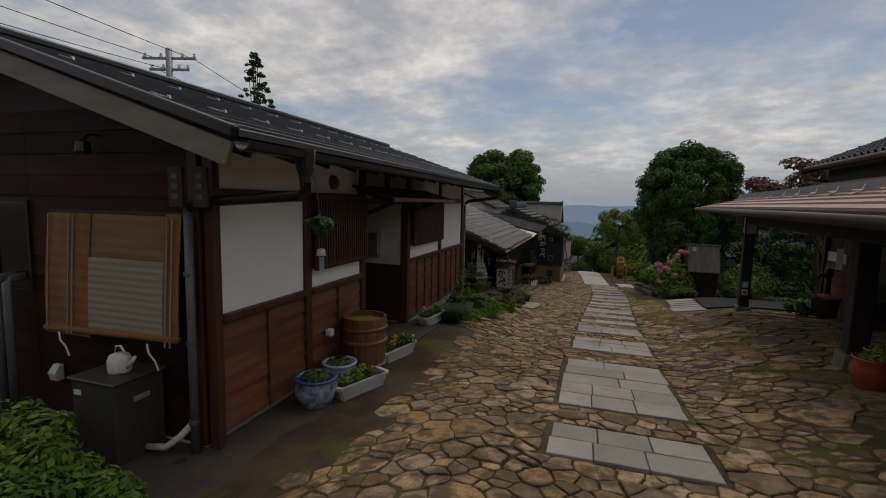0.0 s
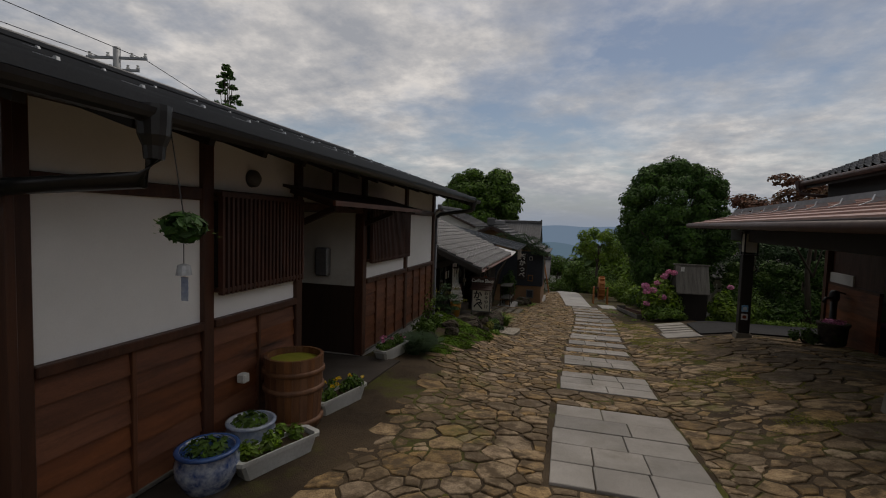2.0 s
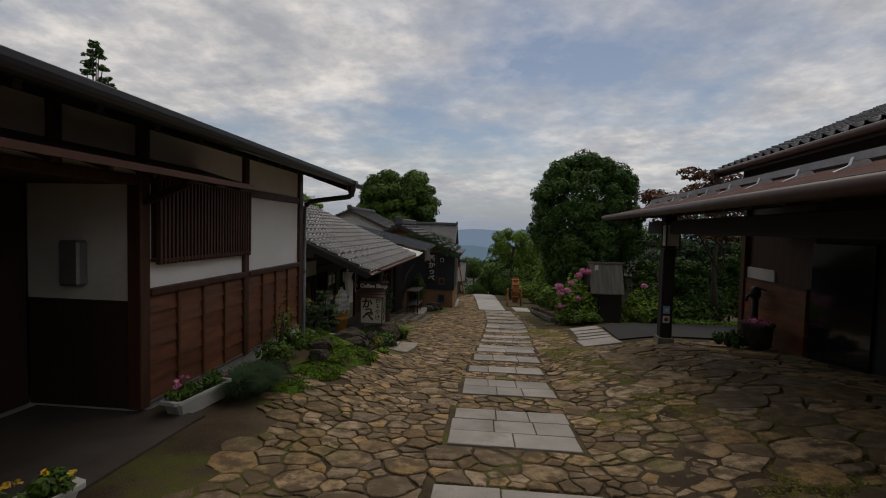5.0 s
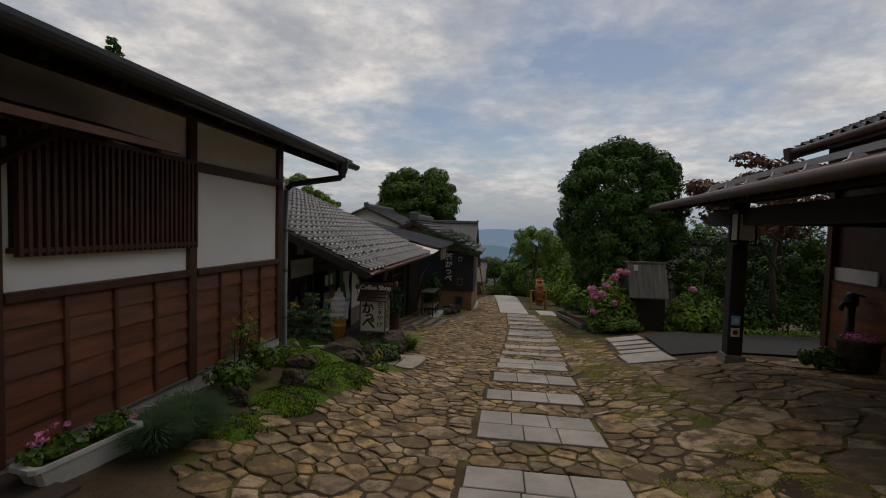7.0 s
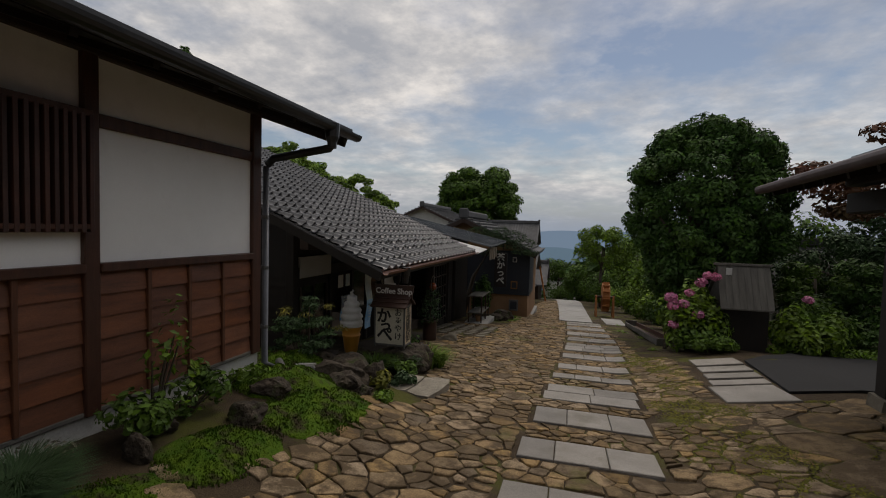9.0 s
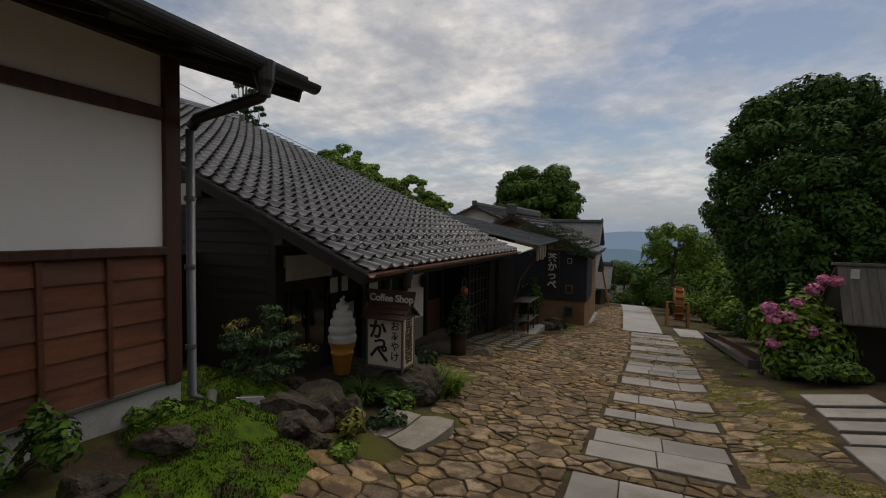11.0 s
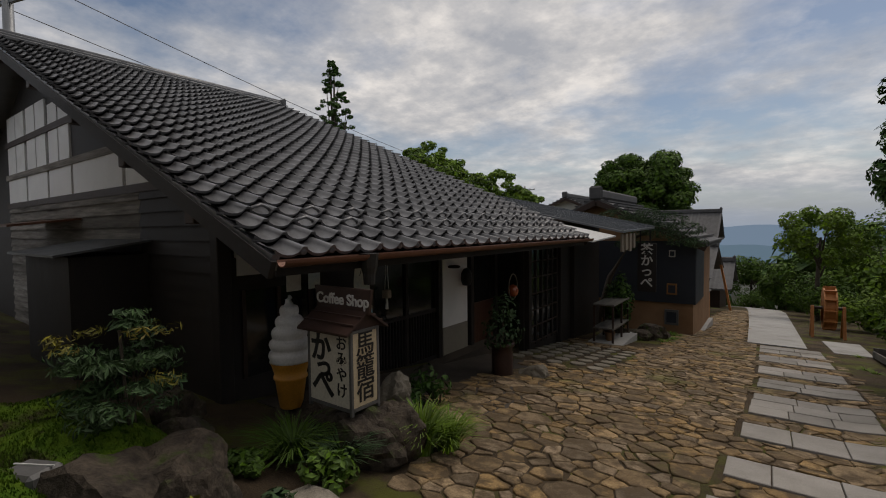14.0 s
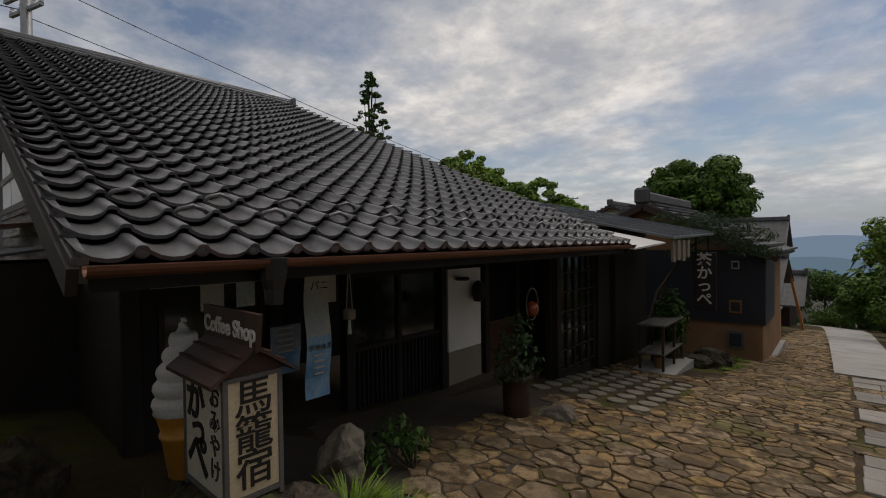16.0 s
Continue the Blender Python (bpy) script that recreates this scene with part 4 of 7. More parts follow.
for z in (-1.66, -0.9, -0.08):
    part("rail", box(FX - 0.05, FX - 0.02, 14.8, 16.25, z - 0.02, z + 0.03), M_BLACKWOOD, sd)
part("rail", box(FX - 0.05, FX - 0.015, 15.5, 15.56, -1.66, -0.06), M_BLACKWOOD, sd)
wp = part("front_panel", box(FX - 0.06, FX - 0.01, 16.42, 17.16, -1.22, -0.09), M_PLASTER, shop, "white upper panel over beige lower panel")
part("lower_panel", box(FX - 0.06, FX - 0.008, 16.42, 17.16, -1.85, -1.225), M_BEIGE, wp)
part("window", box(FX - 0.06, FX - 0.05, 17.33, 18.1, -0.95, -0.06), M_GLASS, shop)
part("wall", box(FX - 0.08, FX - 0.02, 17.33, 18.1, -1.9, -0.95), M_REDPOST, shop)
wdw = part("window", box(FX - 0.03, FX - 0.015, 12.95, 13.8, -1.1, -0.2), M_GLASS, shop)
for y in (12.95, 13.36, 13.78):
    part("frame", box(FX - 0.015, FX + 0.01, y - 0.02, y + 0.02, -1.1, -0.2), M_DARKWOOD, wdw)

# ==== the sheet-roofed lean-to with the shelves, past the shop ====
annex = thing("sheet_roofed_shop", "dark timber shopfront under a low grey sheet roof", "house")
part("roof", slab4([(-1.92, 19.9, 0.33), (-1.92, 23.0, 0.40), (-6.5, 23.0, 1.42), (-6.5, 19.9, 1.35)], 0.04), M_SHEET, annex)
for i in range(12):
    y = 19.94 + i * 0.275
    part("seam", bar((-1.91, y, 0.345 + (y - 19.9) * 0.0226), (-6.5, y, 1.365 + (y - 19.9) * 0.0226), 0.03, 0.025), M_SHEET, annex)
part("pale_roof", slab4([(-2.06, 18.45, 0.17), (-2.04, 19.88, 0.24), (-6.2, 19.88, 1.16), (-6.2, 18.2, 1.08)], 0.025), M_WHITESHEET, annex, "pale sheet strip between the two roofs")
part("wall", box(-3.42, -3.32, 20.9, 23.0, -2.7, 0.6), M_BLACKWOOD, annex)
part("wall", box(-7.0, -3.3, 20.8, 20.9, -2.6, 0.5), M_BLACKWOOD, annex)
part("wall", box(-7.0, -6.9, 18.4, 20.8, -2.4, 1.2), M_BLACKWOOD, annex)
part("wall", box(-3.42, -3.32, 18.3, 20.85, -2.4, 0.55), M_BLACKWOOD, annex)
aw = part("lattice_window", box(-3.32, -3.30, 18.5, 19.9, -1.85, 0.1), M_GLASS, annex, "dark glazed lattice doors")
for i in range(6):
    y = 18.52 + i * 0.27
    part("bar", box(-3.30, -3.27, y - 0.02, y + 0.02, -1.9, 0.1), M_BLACKWOOD, aw)
for i in range(7):
    z = -1.85 + i * 0.32
    part("bar", box(-3.30, -3.275, 18.5, 19.9, z - 0.012, z + 0.012), M_DARKWOOD, aw)
for y in (18.4, 20.0, 20.85):
    part("post", box(-3.34, -3.22, y - 0.06, y + 0.06, -2.35, 0.5, 0.006), M_BLACKWOOD, annex)

# ==== the right-hand building with its open shed roof ====
RA = -4.7
right = thing("shed_roofed_house", "house with an open brown sheet lean-to on black posts", "house", at=(3.6, 12.2, 0), turn=RA)


def rpost(y, z0, z1):
    p = part("post", box(-0.105, 0.105, y - 0.105, y + 0.105, z0 + 0.13, z1, 0.012), M_BLACKWOOD, right, "square black-stained post on a stone foot")
    part("stone_foot", prism([(-0.17, z0 - 0.15), (0.17, z0 - 0.15), (0.135, z0 + 0.13), (-0.135, z0 + 0.13)], "y", y - 0.15, y + 0.15), M_PALEROCK, p)
    return p


rpost(0.0, -0.93, 1.5)
rpost(-5.66, -0.34, 1.5)
part("beam", box(-0.11, 0.11, -9.5, 1.0, 1.14, 1.38, 0.012), M_BLACKWOOD, right)
part("beam", box(-0.11, 1.9, -0.1, 0.1, 1.16, 1.36, 0.012), M_BLACKWOOD, right)
part("beam", box(-0.11, 1.9, -5.76, -5.56, 1.16, 1.36, 0.012), M_BLACKWOOD, right)
part("wall_plate", box(-0.1, 0.1, -9.5, 1.1, 1.47, 1.58, 0.012), M_BLACKWOOD, right)
rroof = part("lean_to_roof", slab4([(-0.85, -10.0, 1.48), (-0.85, 1.25, 1.48), (1.9, 1.25, 2.15), (1.9, -10.0, 2.15)], 0.05), M_DARKWOOD, right, "brown seamed sheet roof with snow rail")
n = 11
for i in range(n):
    xa, xb = -0.87 + 2.77 * i / n, -0.87 + 2.77 * (i + 1) / n
    za, zb = 1.49 + 0.67 * i / n, 1.49 + 0.67 * (i + 1) / n
    part("course", prism([(xa, za - 0.01), (xa, za + 0.032), (xb + 0.01, zb + 0.012), (xb + 0.01, zb - 0.01)], "y", -10.02, 1.30), M_COPPERROOF, rroof)
for i in range(15):
    y = 1.2 - i * 0.75
    part("snow_bracket", prism([(-0.18, 1.69), (0.1, 1.76), (0.08, 1.79), (-0.02, 1.83), (-0.04, 1.81), (-0.06, 1.75)], "y", y - 0.02, y + 0.02), M_CLIP, rroof)
part("snow_rail", bar((-0.03, -10, 1.815), (-0.03, 1.15, 1.815), 0.012, 0.07), M_STEEL, rroof)
part("fascia", box(-0.9, -0.87, -10.0, 1.28, 1.41, 1.50, 0.004), M_BROWNROOF, right)
part("gutter", tube([(-0.96, -10.0, 1.41), (-0.96, 1.25, 1.45)], 0.055, 10), M_BROWNROOF, right, smooth=True)
for i in range(23):
    y = 1.1 - i * 0.5
    part("rafter", bar((-0.84, y, 1.40), (1.9, y, 2.07), 0.05, 0.07), M_BLACKWOOD, right)
# main body behind
part("wall", box(1.9, 2.0, -6.2, -1.0, -1.2, 2.6), M_BLACKWOOD, right)
part("wall", box(1.9, 2.0, -0.95, 1.2, -1.6, 2.6), M_REDPOST, right, "red-brown boarded wall with a pale panel")
part("door", box(1.86, 1.9, -2.3, -1.0, -0.85, 1.05), M_GLASS, right, "dark glazed doorway")
part("wall", box(2.0, 9.0, 1.1, 1.2, -1.6, 2.6), M_PLASTER_GREY, right)
for r in range(8):
    plank(right, 1.84, 1.90, -0.92, 1.15, -1.0 + 0.16 * r, -0.835 + 0.16 * r, M_REDWOOD, -0.01)
part("plaster_panel", box(1.865, 1.90, 0.1, 1.1, 0.31, 0.52), M_PLASTER_GREY, right)
part("rail", box(1.83, 1.90, -0.95, 1.18, 0.26, 0.31), M_REDPOST, right)
part("corner_post", box(1.80, 1.92, 1.1, 1.24, -1.2, 2.3), M_REDPOST, right)
# room that comes forward to the posts
part("wall", box(0.25, 2.0, -6.32, -6.2, -0.6, 1.6), M_REDPOST, right)
part("wall", box(0.2, 0.3, -10.0, -6.2, -0.5, 1.6), M_BLACKWOOD, right)
for r in range(5):
    plank(right, 0.14, 0.20, -9.9, -6.2, -0.42 + 0.17 * r, -0.245 + 0.17 * r, M_REDWOOD, -0.01)
    plank(right, 0.3, 1.9, -6.2, -6.16, -0.42 + 0.17 * r, -0.245 + 0.17 * r, M_REDWOOD, -0.01, "y")
part("corner_post", box(0.12, 0.28, -6.3, -6.14, -0.6, 1.6, 0.01), M_REDPOST, right)
lat = part("lattice_window", box(0.17, 0.2, -9.9, -6.35, 0.47, 1.25), M_GLASS, right)
for i in range(24):
    y = -9.8 + i * 0.145
    part("bar", box(0.12, 0.17, y - 0.02, y + 0.02, 0.47, 1.25), M_BLACKWOOD, lat)
part("upper_wall", box(1.78, 1.9, -10.0, 1.3, 2.1, 2.75), M_BLACKWOOD, right)
main = part("main_roof", slab4([(1.45, -10.5, 2.52), (1.45, 1.6, 2.52), (7.5, 1.6, 5.1), (7.5, -10.5, 5.0)], 0.14), M_BLACKWOOD, right, "grey tiled main roof")
ra2 = math.atan(2.58 / 6.05)
rv, rf = [], []
r_tv, r_tf = tile_shape(0.265, 0.25)
for r in range(25):
    for c in range(45):
        d = r * 0.25
        m = pose(1.42 + d * math.cos(ra2), 1.6 - c * 0.269, 2.54 + d * math.sin(ra2), 0, -math.degrees(ra2), 0) @ Matrix.Diagonal((1, -1, 1, 1))
        o = len(rv)
        rv += [tuple(m @ Vector(p)) for p in r_tv]
        rf += [tuple(o + i for i in q[::-1]) for q in r_tf]
tagged(raw("tiles", rv, rf, M_TILE_S, main, smooth=True), kind="stuff")
mgut = part("gutter", tube([(1.38, -10.5, 2.45), (1.38, 1.65, 2.49)], 0.055, 10), M_BROWNROOF, right, smooth=True)
part("hopper", prism([(1.29, 2.56), (1.47, 2.56), (1.44, 2.36), (1.32, 2.36)], "y", 1.56, 1.74), M_BROWNROOF, mgut)
part("down_pipe", tube([(1.38, 1.65, 2.38), (1.38, 1.64, 2.28), (1.60, 1.5, 2.22), (1.86, 1.36, 2.18)], 0.04, 10), M_BROWNROOF, mgut, smooth=True)

# ==== trees, garden and far houses ====
dome = []
dg = np.random.default_rng(33)
for k in range(340):
    d = dg.normal(size=3)
    d /= (np.abs(d) ** 2.7).sum() ** (1 / 2.7)
    q = 0.80 + 0.16 * dg.random()
    w = 0.62 if d[2] < -0.3 else 1.0
    c = 0.20 + 0.17 * dg.random()
    dome.append((3.86 + 1.95 * d[0] * q * (w + 0.38 * (1 - w)), 20.5 + 2.05 * d[1] * q, 1.28 + 2.62 * d[2] * q, c, c, c * 0.85))
dome += [(3.86, 20.5, 1.2, 1.68, 1.72, 2.2), (3.7, 20.5, 3.75, 0.4, 0.4, 0.42), (4.9, 20.4, 3.3, 0.5, 0.5, 0.4)]
tree("round_tree", "large rounded dark evergreen tree by the street", (3.9, 20.6, -2.4), 5.2, 0.22, dome, 100000, 0.056, M_LEAF_DARK, 9, 11)
tree("broad_tree", "tall spreading green tree beyond the roofs", (-13.4, 75, -12), 22, 0.5,
     crown_clumps(-13.4, 75, 5.3, 7.2, 7.2, 5.6, 110, 5, 0.19) + [(-13.4, 75, 5.3, 4.2, 4.2, 3.4)], 40000, 0.26, M_LEAF_MID, 9, 21)
cg = random.Random(61)
tiers = []
for k in range(190):
    q = cg.random() ** 0.8
    rad = (3.1 * (1 - q) ** 0.7 + 0.2) * cg.uniform(0.35, 1.0)
    a = cg.uniform(0, 6.283)
    c = 0.42 - 0.22 * q
    tiers.append((-32.0 + rad * math.cos(a), 38.6 + rad * math.sin(a), 3.0 + 12.7 * q - 0.18 * rad, c, c, c * 0.55))
tree("cedar", "slender dark conifer behind the houses", (-32.0, 38.6, -3), 18.4, 0.3, tiers, 10500, 0.12, M_LEAF_DARK, 24, 31)
for k, (x, y, z, r, h) in enumerate([(-26, 45, 6.2, 3.4, 10), (-22.4, 50.5, 4.2, 2.9, 10), (-19.5, 52, 3.2, 2.0, 9), (-24, 44.5, 5.0, 2.8, 9)]):
    tree("leafy_tree", "light green deciduous tree behind the tiled roof", (x, y, -5.5), h, 0.25, crown_clumps(x, y, z, r, r, r * 0.75, 46, 40 + k, 0.20), 5200, 0.2, M_LEAF_BRIGHT, 5, 50 + k, "trees behind the roofs")
for k, (x, y, z, r, mt) in enumerate([(2.4, 38.0, -0.15, 1.5, M_LEAF_BRIGHT), (5.2, 33, 0.1, 2.2, M_LEAF_MID), (5.4, 29, -0.9, 2.0, M_LEAF_MID), (8.0, 30, 0.2, 2.6, M_LEAF_DARK), (7.5, 25.5, -0.3, 2.2, M_LEAF_MID), (9.5, 22, 0.3, 2.0, M_LEAF_GREY), (2.3, 48, -3.0, 2.2, M_LEAF_MID), (5.5, 45, -2.2, 2.8, M_LEAF_BRIGHT), (-0.9, 62, -5.0, 2.7, M_LEAF_MID), (3.5, 60, -4.6, 3.2, M_LEAF_FAR), (9, 55, -2.5, 4, M_LEAF_FAR), (11.5, 19.5, 0.4, 2.0, M_LEAF_GREY)]):
    tree("garden_tree", "bushy green tree on the slope beside the street", (x, y, gz(x, y)), max(2.5, z + r - gz(x, y)), 0.14, crown_clumps(x, y, z, r, r, r * 0.95, 20, 60 + k, 0.33), 6500, 0.085 if y < 40 else 0.13, mt, 5, 80 + k, "trees of the slope")
for k, (x, y, z, r, mt) in enumerate([(6.5, 20.4, -0.5, 1.0, M_LEAF_MID), (7.9, 19.6, -0.3, 1.15, M_LEAF_DARK), (9.6, 19.4, 0.0, 1.3, M_LEAF_MID), (7.2, 21.8, 0.1, 1.3, M_LEAF_GREY), (11.0, 18.4, 0.2, 1.5, M_LEAF_DARK)]):
    tree("garden_tree", "low spreading garden tree before the small house", (x, y, gz(x, y)), max(1.5, z + r - gz(x, y)), 0.07, crown_clumps(x, y, z, r, r, r * 0.9, 26, 660 + k, 0.27), 5200, 0.06, mt, 5, 680 + k, "trees of the slope")
tree("maple_tree", "small maple with bronze red leaves", (7.6, 18.4, -1.6), 5.0, 0.1, crown_clumps(7.0, 18.4, 2.0, 2.2, 1.6, 1.3, 32, 15, 0.22), 6200, 0.075, M_LEAF_RED, 8, 91)


def bush(name, label, clumps, n, size, material, seed, category="bush", group="", flowers=()):
    """A shrub: short stems and many leaves; flowers are (x, y, z, r, material)."""
    t = thing(name, label, category, group)
    c = clumps[0]
    base = min(q[2] - q[5] for q in clumps)
    bm = bmesh.new()
    g = random.Random(seed)
    for q in clumps[:6]:
        tube([(c[0] + g.uniform(-.05, .05), c[1] + g.uniform(-.05, .05), gz(c[0], c[1]) - 0.05), ((c[0] + q[0]) / 2, (c[1] + q[1]) / 2, (base + q[2]) / 2), q[:3]], 0.014, 5, bm, 0.005)
    part("stem", bm, M_BARK, t)
    v, f = leaves(clumps, n, size, seed=seed)
    raw("foliage", v, f, material, t)
    for k, (x, y, z, r, mt) in enumerate(flowers):
        v, f = leaves([(x, y, z, r, r, r * 0.75)], 90, r * 0.32, seed=seed + k, aspect=0.8, inner=0.85)
        raw("flower_head", v, f, mt, t)
    return t


def hump(x, y, r, h, n, seed, z=None):
    """Clumps heaped on the ground round (x, y)."""
    g = np.random.default_rng(seed)
    out = []
    z0 = gz(x, y) if z is None else z
    for k in range(n):
        a, d = g.random() * 6.28, r * g.random() ** 0.5 * 0.75
        hh = h * (0.55 + 0.45 * (1 - d / r))
        s = r * (0.28 + 0.18 * g.random())
        out.append((x + d * math.cos(a), y + d * math.sin(a), z0 + hh * (0.35 + 0.45 * g.random()), s, s, hh * 0.34))
    return out


fl = [(x, 16.75, z, r, M_PINK) for x, z, r in ((2.37, -0.46, 0.12), (2.44, -0.63, 0.12), (2.62, -0.58, 0.11), (3.05, 0.02, 0.10), (2.92, -0.13, 0.11), (3.17, 0.0, 0.10), (2.45, -1.03, 0.10), (2.90, -0.79, 0.11), (2.72, -0.35, 0.09))]
bush("hydrangea", "hydrangea bush with pink and mauve flower heads", hump(2.95, 17.35, 0.75, 1.55, 20, 1) + hump(2.75, 16.95, 0.5, 0.8, 8, 2), 4200, 0.062, M_LEAF_BRIGHT, 7, "hydrangea", "", fl)
bush("shrub", "low leafy shrub at the corner of the garden", hump(3.0, 16.5, 0.55, 0.55, 12, 3), 1800, 0.05, M_LEAF_MID, 8, "bush", "garden shrubs")
bush("hydrangea", "hydrangea bush beside the roofed box", hump(4.9, 17.0, 0.6, 1.1, 12, 4), 2400, 0.06, M_LEAF_BRIGHT, 9, "hydrangea", "", [(4.75, 16.7, -0.35, 0.09, M_PINK)])
for k, (x, y, r, h, mt) in enumerate([(5.9, 18.6, 1.0, 1.3, M_LEAF_MID), (7.3, 19.0, 1.1, 1.4, M_LEAF_DARK), (8.8, 19.2, 1.1, 1.5, M_LEAF_MID), (6.6, 20.2, 1.2, 2.0, M_LEAF_GREY), (8.2, 20.6, 1.3, 2.4, M_LEAF_MID), (10.2, 20, 1.3, 2.2, M_LEAF_DARK), (9.6, 17.5, 1.0, 1.4, M_LEAF_MID), (3.75, 19.2, 0.8, 1.5, M_LEAF_DARK), (3.6, 21.5, 0.9, 1.3, M_LEAF_DARK), (3.6, 24.0, 0.8, 1.2, M_LEAF_MID), (3.7, 26.5, 0.9, 1.4, M_LEAF_BRIGHT), (3.9, 29.5, 1.1, 1.5, M_LEAF_MID), (3.2, 33, 1.1, 1.9, M_LEAF_BRIGHT), (2.9, 37, 1.3, 2.3, M_LEAF_MID), (2.5, 41, 1.4, 2.5, M_LEAF_MID), (2.4, 46, 1.3, 1.7, M_LEAF_BRIGHT), (1.2, 52, 1.6, 2.0, M_LEAF_MID), (-0.2, 58, 1.8, 2.2, M_LEAF_MID)]):
    bush("hedge_shrub", "dense green shrub of the garden edge", hump(x, y, r, h, 14, 20 + k), 3000, 0.05 if y < 22 else 0.075, mt, 100 + k, "bush", "garden shrubs")
for k, (x0, x1, y) in enumerate([(4.4, 6.2, 17.0), (6.2, 8.4, 17.7)]):
    bush("ground_cover", "low grassy edging along the drive", [(x0 + (x1 - x0) * i / 9, y + 0.15 * math.sin(i * 2.1), gz(x0, y) + 0.06, 0.22, 0.2, 0.12) for i in range(10)], 1800, 0.04, M_LEAF_BRIGHT, 130 + k, "plants", "edging plants")

# woods of the slope and valley, nobody could count these trees
wg = np.random.default_rng(77)
wc = []
for k in range(520):
    y = 48 + 260 * wg.random() ** 1.5
    x = wg.uniform(-0.9, 0.95) * y * 0.75
    if -9 < x < 1.5 and y < 75:
        continue
    s = wg.uniform(2.0, 4.2) * (1 + y / 400)
    z = gz(x, y) + s * 0.55
    wc.append((x, y, min(z, 1.5 - y * 0.045 + (1.5 if x > 4 else -0.5)), s, s, s * 0.9))
v, f = leaves(wc, 95000, 0.55, inner=0.75, seed=78)
tagged(raw("woods", v, f, M_LEAF_FAR), "green wooded slope falling to the valley", "woods", kind="stuff")


def gable_house(name, label, x0, x1, y0, y1, ground, eave, ridge, wall_mat, roof_mat, along="y", over=0.5, windows=0, group=""):
    """A plain house: walls, two roof slopes, ridge, gable boards."""
    h = thing(name, label, "house", group)
    if along == "y":
        mid = (x0 + x1) / 2
        part("wall", prism([(x0, ground), (x1, ground), (x1, eave), (mid, ridge - 0.15), (x0, eave)], "y", y0, y1), wall_mat, h)
        sl = (ridge - eave) / (mid - x0)
        for s, xe in ((-1, x0), (1, x1)):
            e = (xe + s * over, eave - over * sl)
            r = part("roof", slab4([(e[0], y0 - over, e[1]), (e[0], y1 + over, e[1]), (mid, y1 + over, ridge), (mid, y0 - over, ridge)], 0.10), roof_mat, h)
            n = max(3, int(math.hypot(mid - e[0], ridge - e[1]) / 0.3))
            for i in range(n):
                f = i / n
                part("tile_course", bar((e[0] + (mid - e[0]) * f, y0 - over, e[1] + (ridge - e[1]) * f + 0.03), (e[0] + (mid - e[0]) * f, y1 + over, e[1] + (ridge - e[1]) * f + 0.03), 0.14, 0.05), roof_mat, r)
            part("barge_board", bar((e[0], y0 - over, e[1] - 0.14), (mid, y0 - over, ridge - 0.14), 0.04, 0.16), M_DARKWOOD, h)
        part("ridge_tiles", box(mid - 0.14, mid + 0.14, y0 - over, y1 + over, ridge - 0.02, ridge + 0.26, 0.05), roof_mat, h)
        part("ridge_end", box(mid - 0.2, mid + 0.2, y0 - over - 0.06, y0 - over + 0.05, ridge - 0.08, ridge + 0.36, 0.06), roof_mat, h)
    else:
        mid = (y0 + y1) / 2
        part("wall", prism([(y0, ground), (y1, ground), (y1, eave), (mid, ridge - 0.15), (y0, eave)], "x", x0, x1), wall_mat, h)
        sl = (ridge - eave) / (mid - y0)
        for s, ye in ((-1, y0), (1, y1)):
            e = (ye + s * over, eave - over * sl)
            r = part("roof", slab4([(x0 - over, e[0], e[1]), (x1 + over, e[0], e[1]), (x1 + over, mid, ridge), (x0 - over, mid, ridge)], 0.10), roof_mat, h)
            n = max(3, int((x1 - x0 + 2 * over) / 0.24))
            for i in range(n + 1):
                x = x0 - over + (x1 - x0 + 2 * over) * i / n
                part("tile_roll", bar((x, e[0], e[1] + 0.008), (x, mid, ridge + 0.008), 0.13, 0.024), roof_mat, r)
        part("ridge_tiles", box(x0 - over, x1 + over, mid - 0.14, mid + 0.14, ridge - 0.02, ridge + 0.28, 0.05), roof_mat, h)
        for x in (x0 - over, x1 + over):
            part("ridge_end", box(x - 0.08, x + 0.08, mid - 0.2, mid + 0.2, ridge - 0.05, ridge + 0.40, 0.06), roof_mat, h)
    return h


navy = gable_house("cafe_house", "street cafe with navy boards over ochre plaster", -6.4, -1.22, 24.6, 28.6, -4.2, 0.10, 1.30, M_OCHRE, M_TILE_DULL, "y", 0.32)
part("board_cladding", box(-4.9, -1.17, 24.54, 24.6, -1.75, 0.0), M_NAVY, navy, "dark navy boards")
part("board_cladding", box(-1.22, -1.16, 24.6, 26.4, -1.75, 0.0), M_NAVY, navy)
part("plinth", box(-6.4, -1.10, 24.5, 28.65, -4.2, -2.78), M_CONCRETE, navy)
for z, mt, w in ((-0.35, M_LANTERN, 0.16), (-1.35, M_BLINDEDGE, 0.26), (-2.15, M_SIGNFRAME, 0.36)):
    b = part("wall_notice", box(-1.75 - w / 2, -1.75 + w / 2, 24.50, 24.535, z - w * 0.6, z + w * 0.6, 0.006), mt, navy)
    part("dark_face", box(-1.75 - w * 0.35, -1.75 + w * 0.35, 24.492, 24.50, z - w * 0.42, z + w * 0.42), M_NAVY if w < 0.4 else M_SIGNWHITE, b)
gable_house("plaster_house", "pale plastered house with a grey tiled gable", -14.2, -8.6, 42.3, 50, -6, 1.35, 2.6, M_PLASTER_GREY, M_TILE_DULL, "y", 0.6)
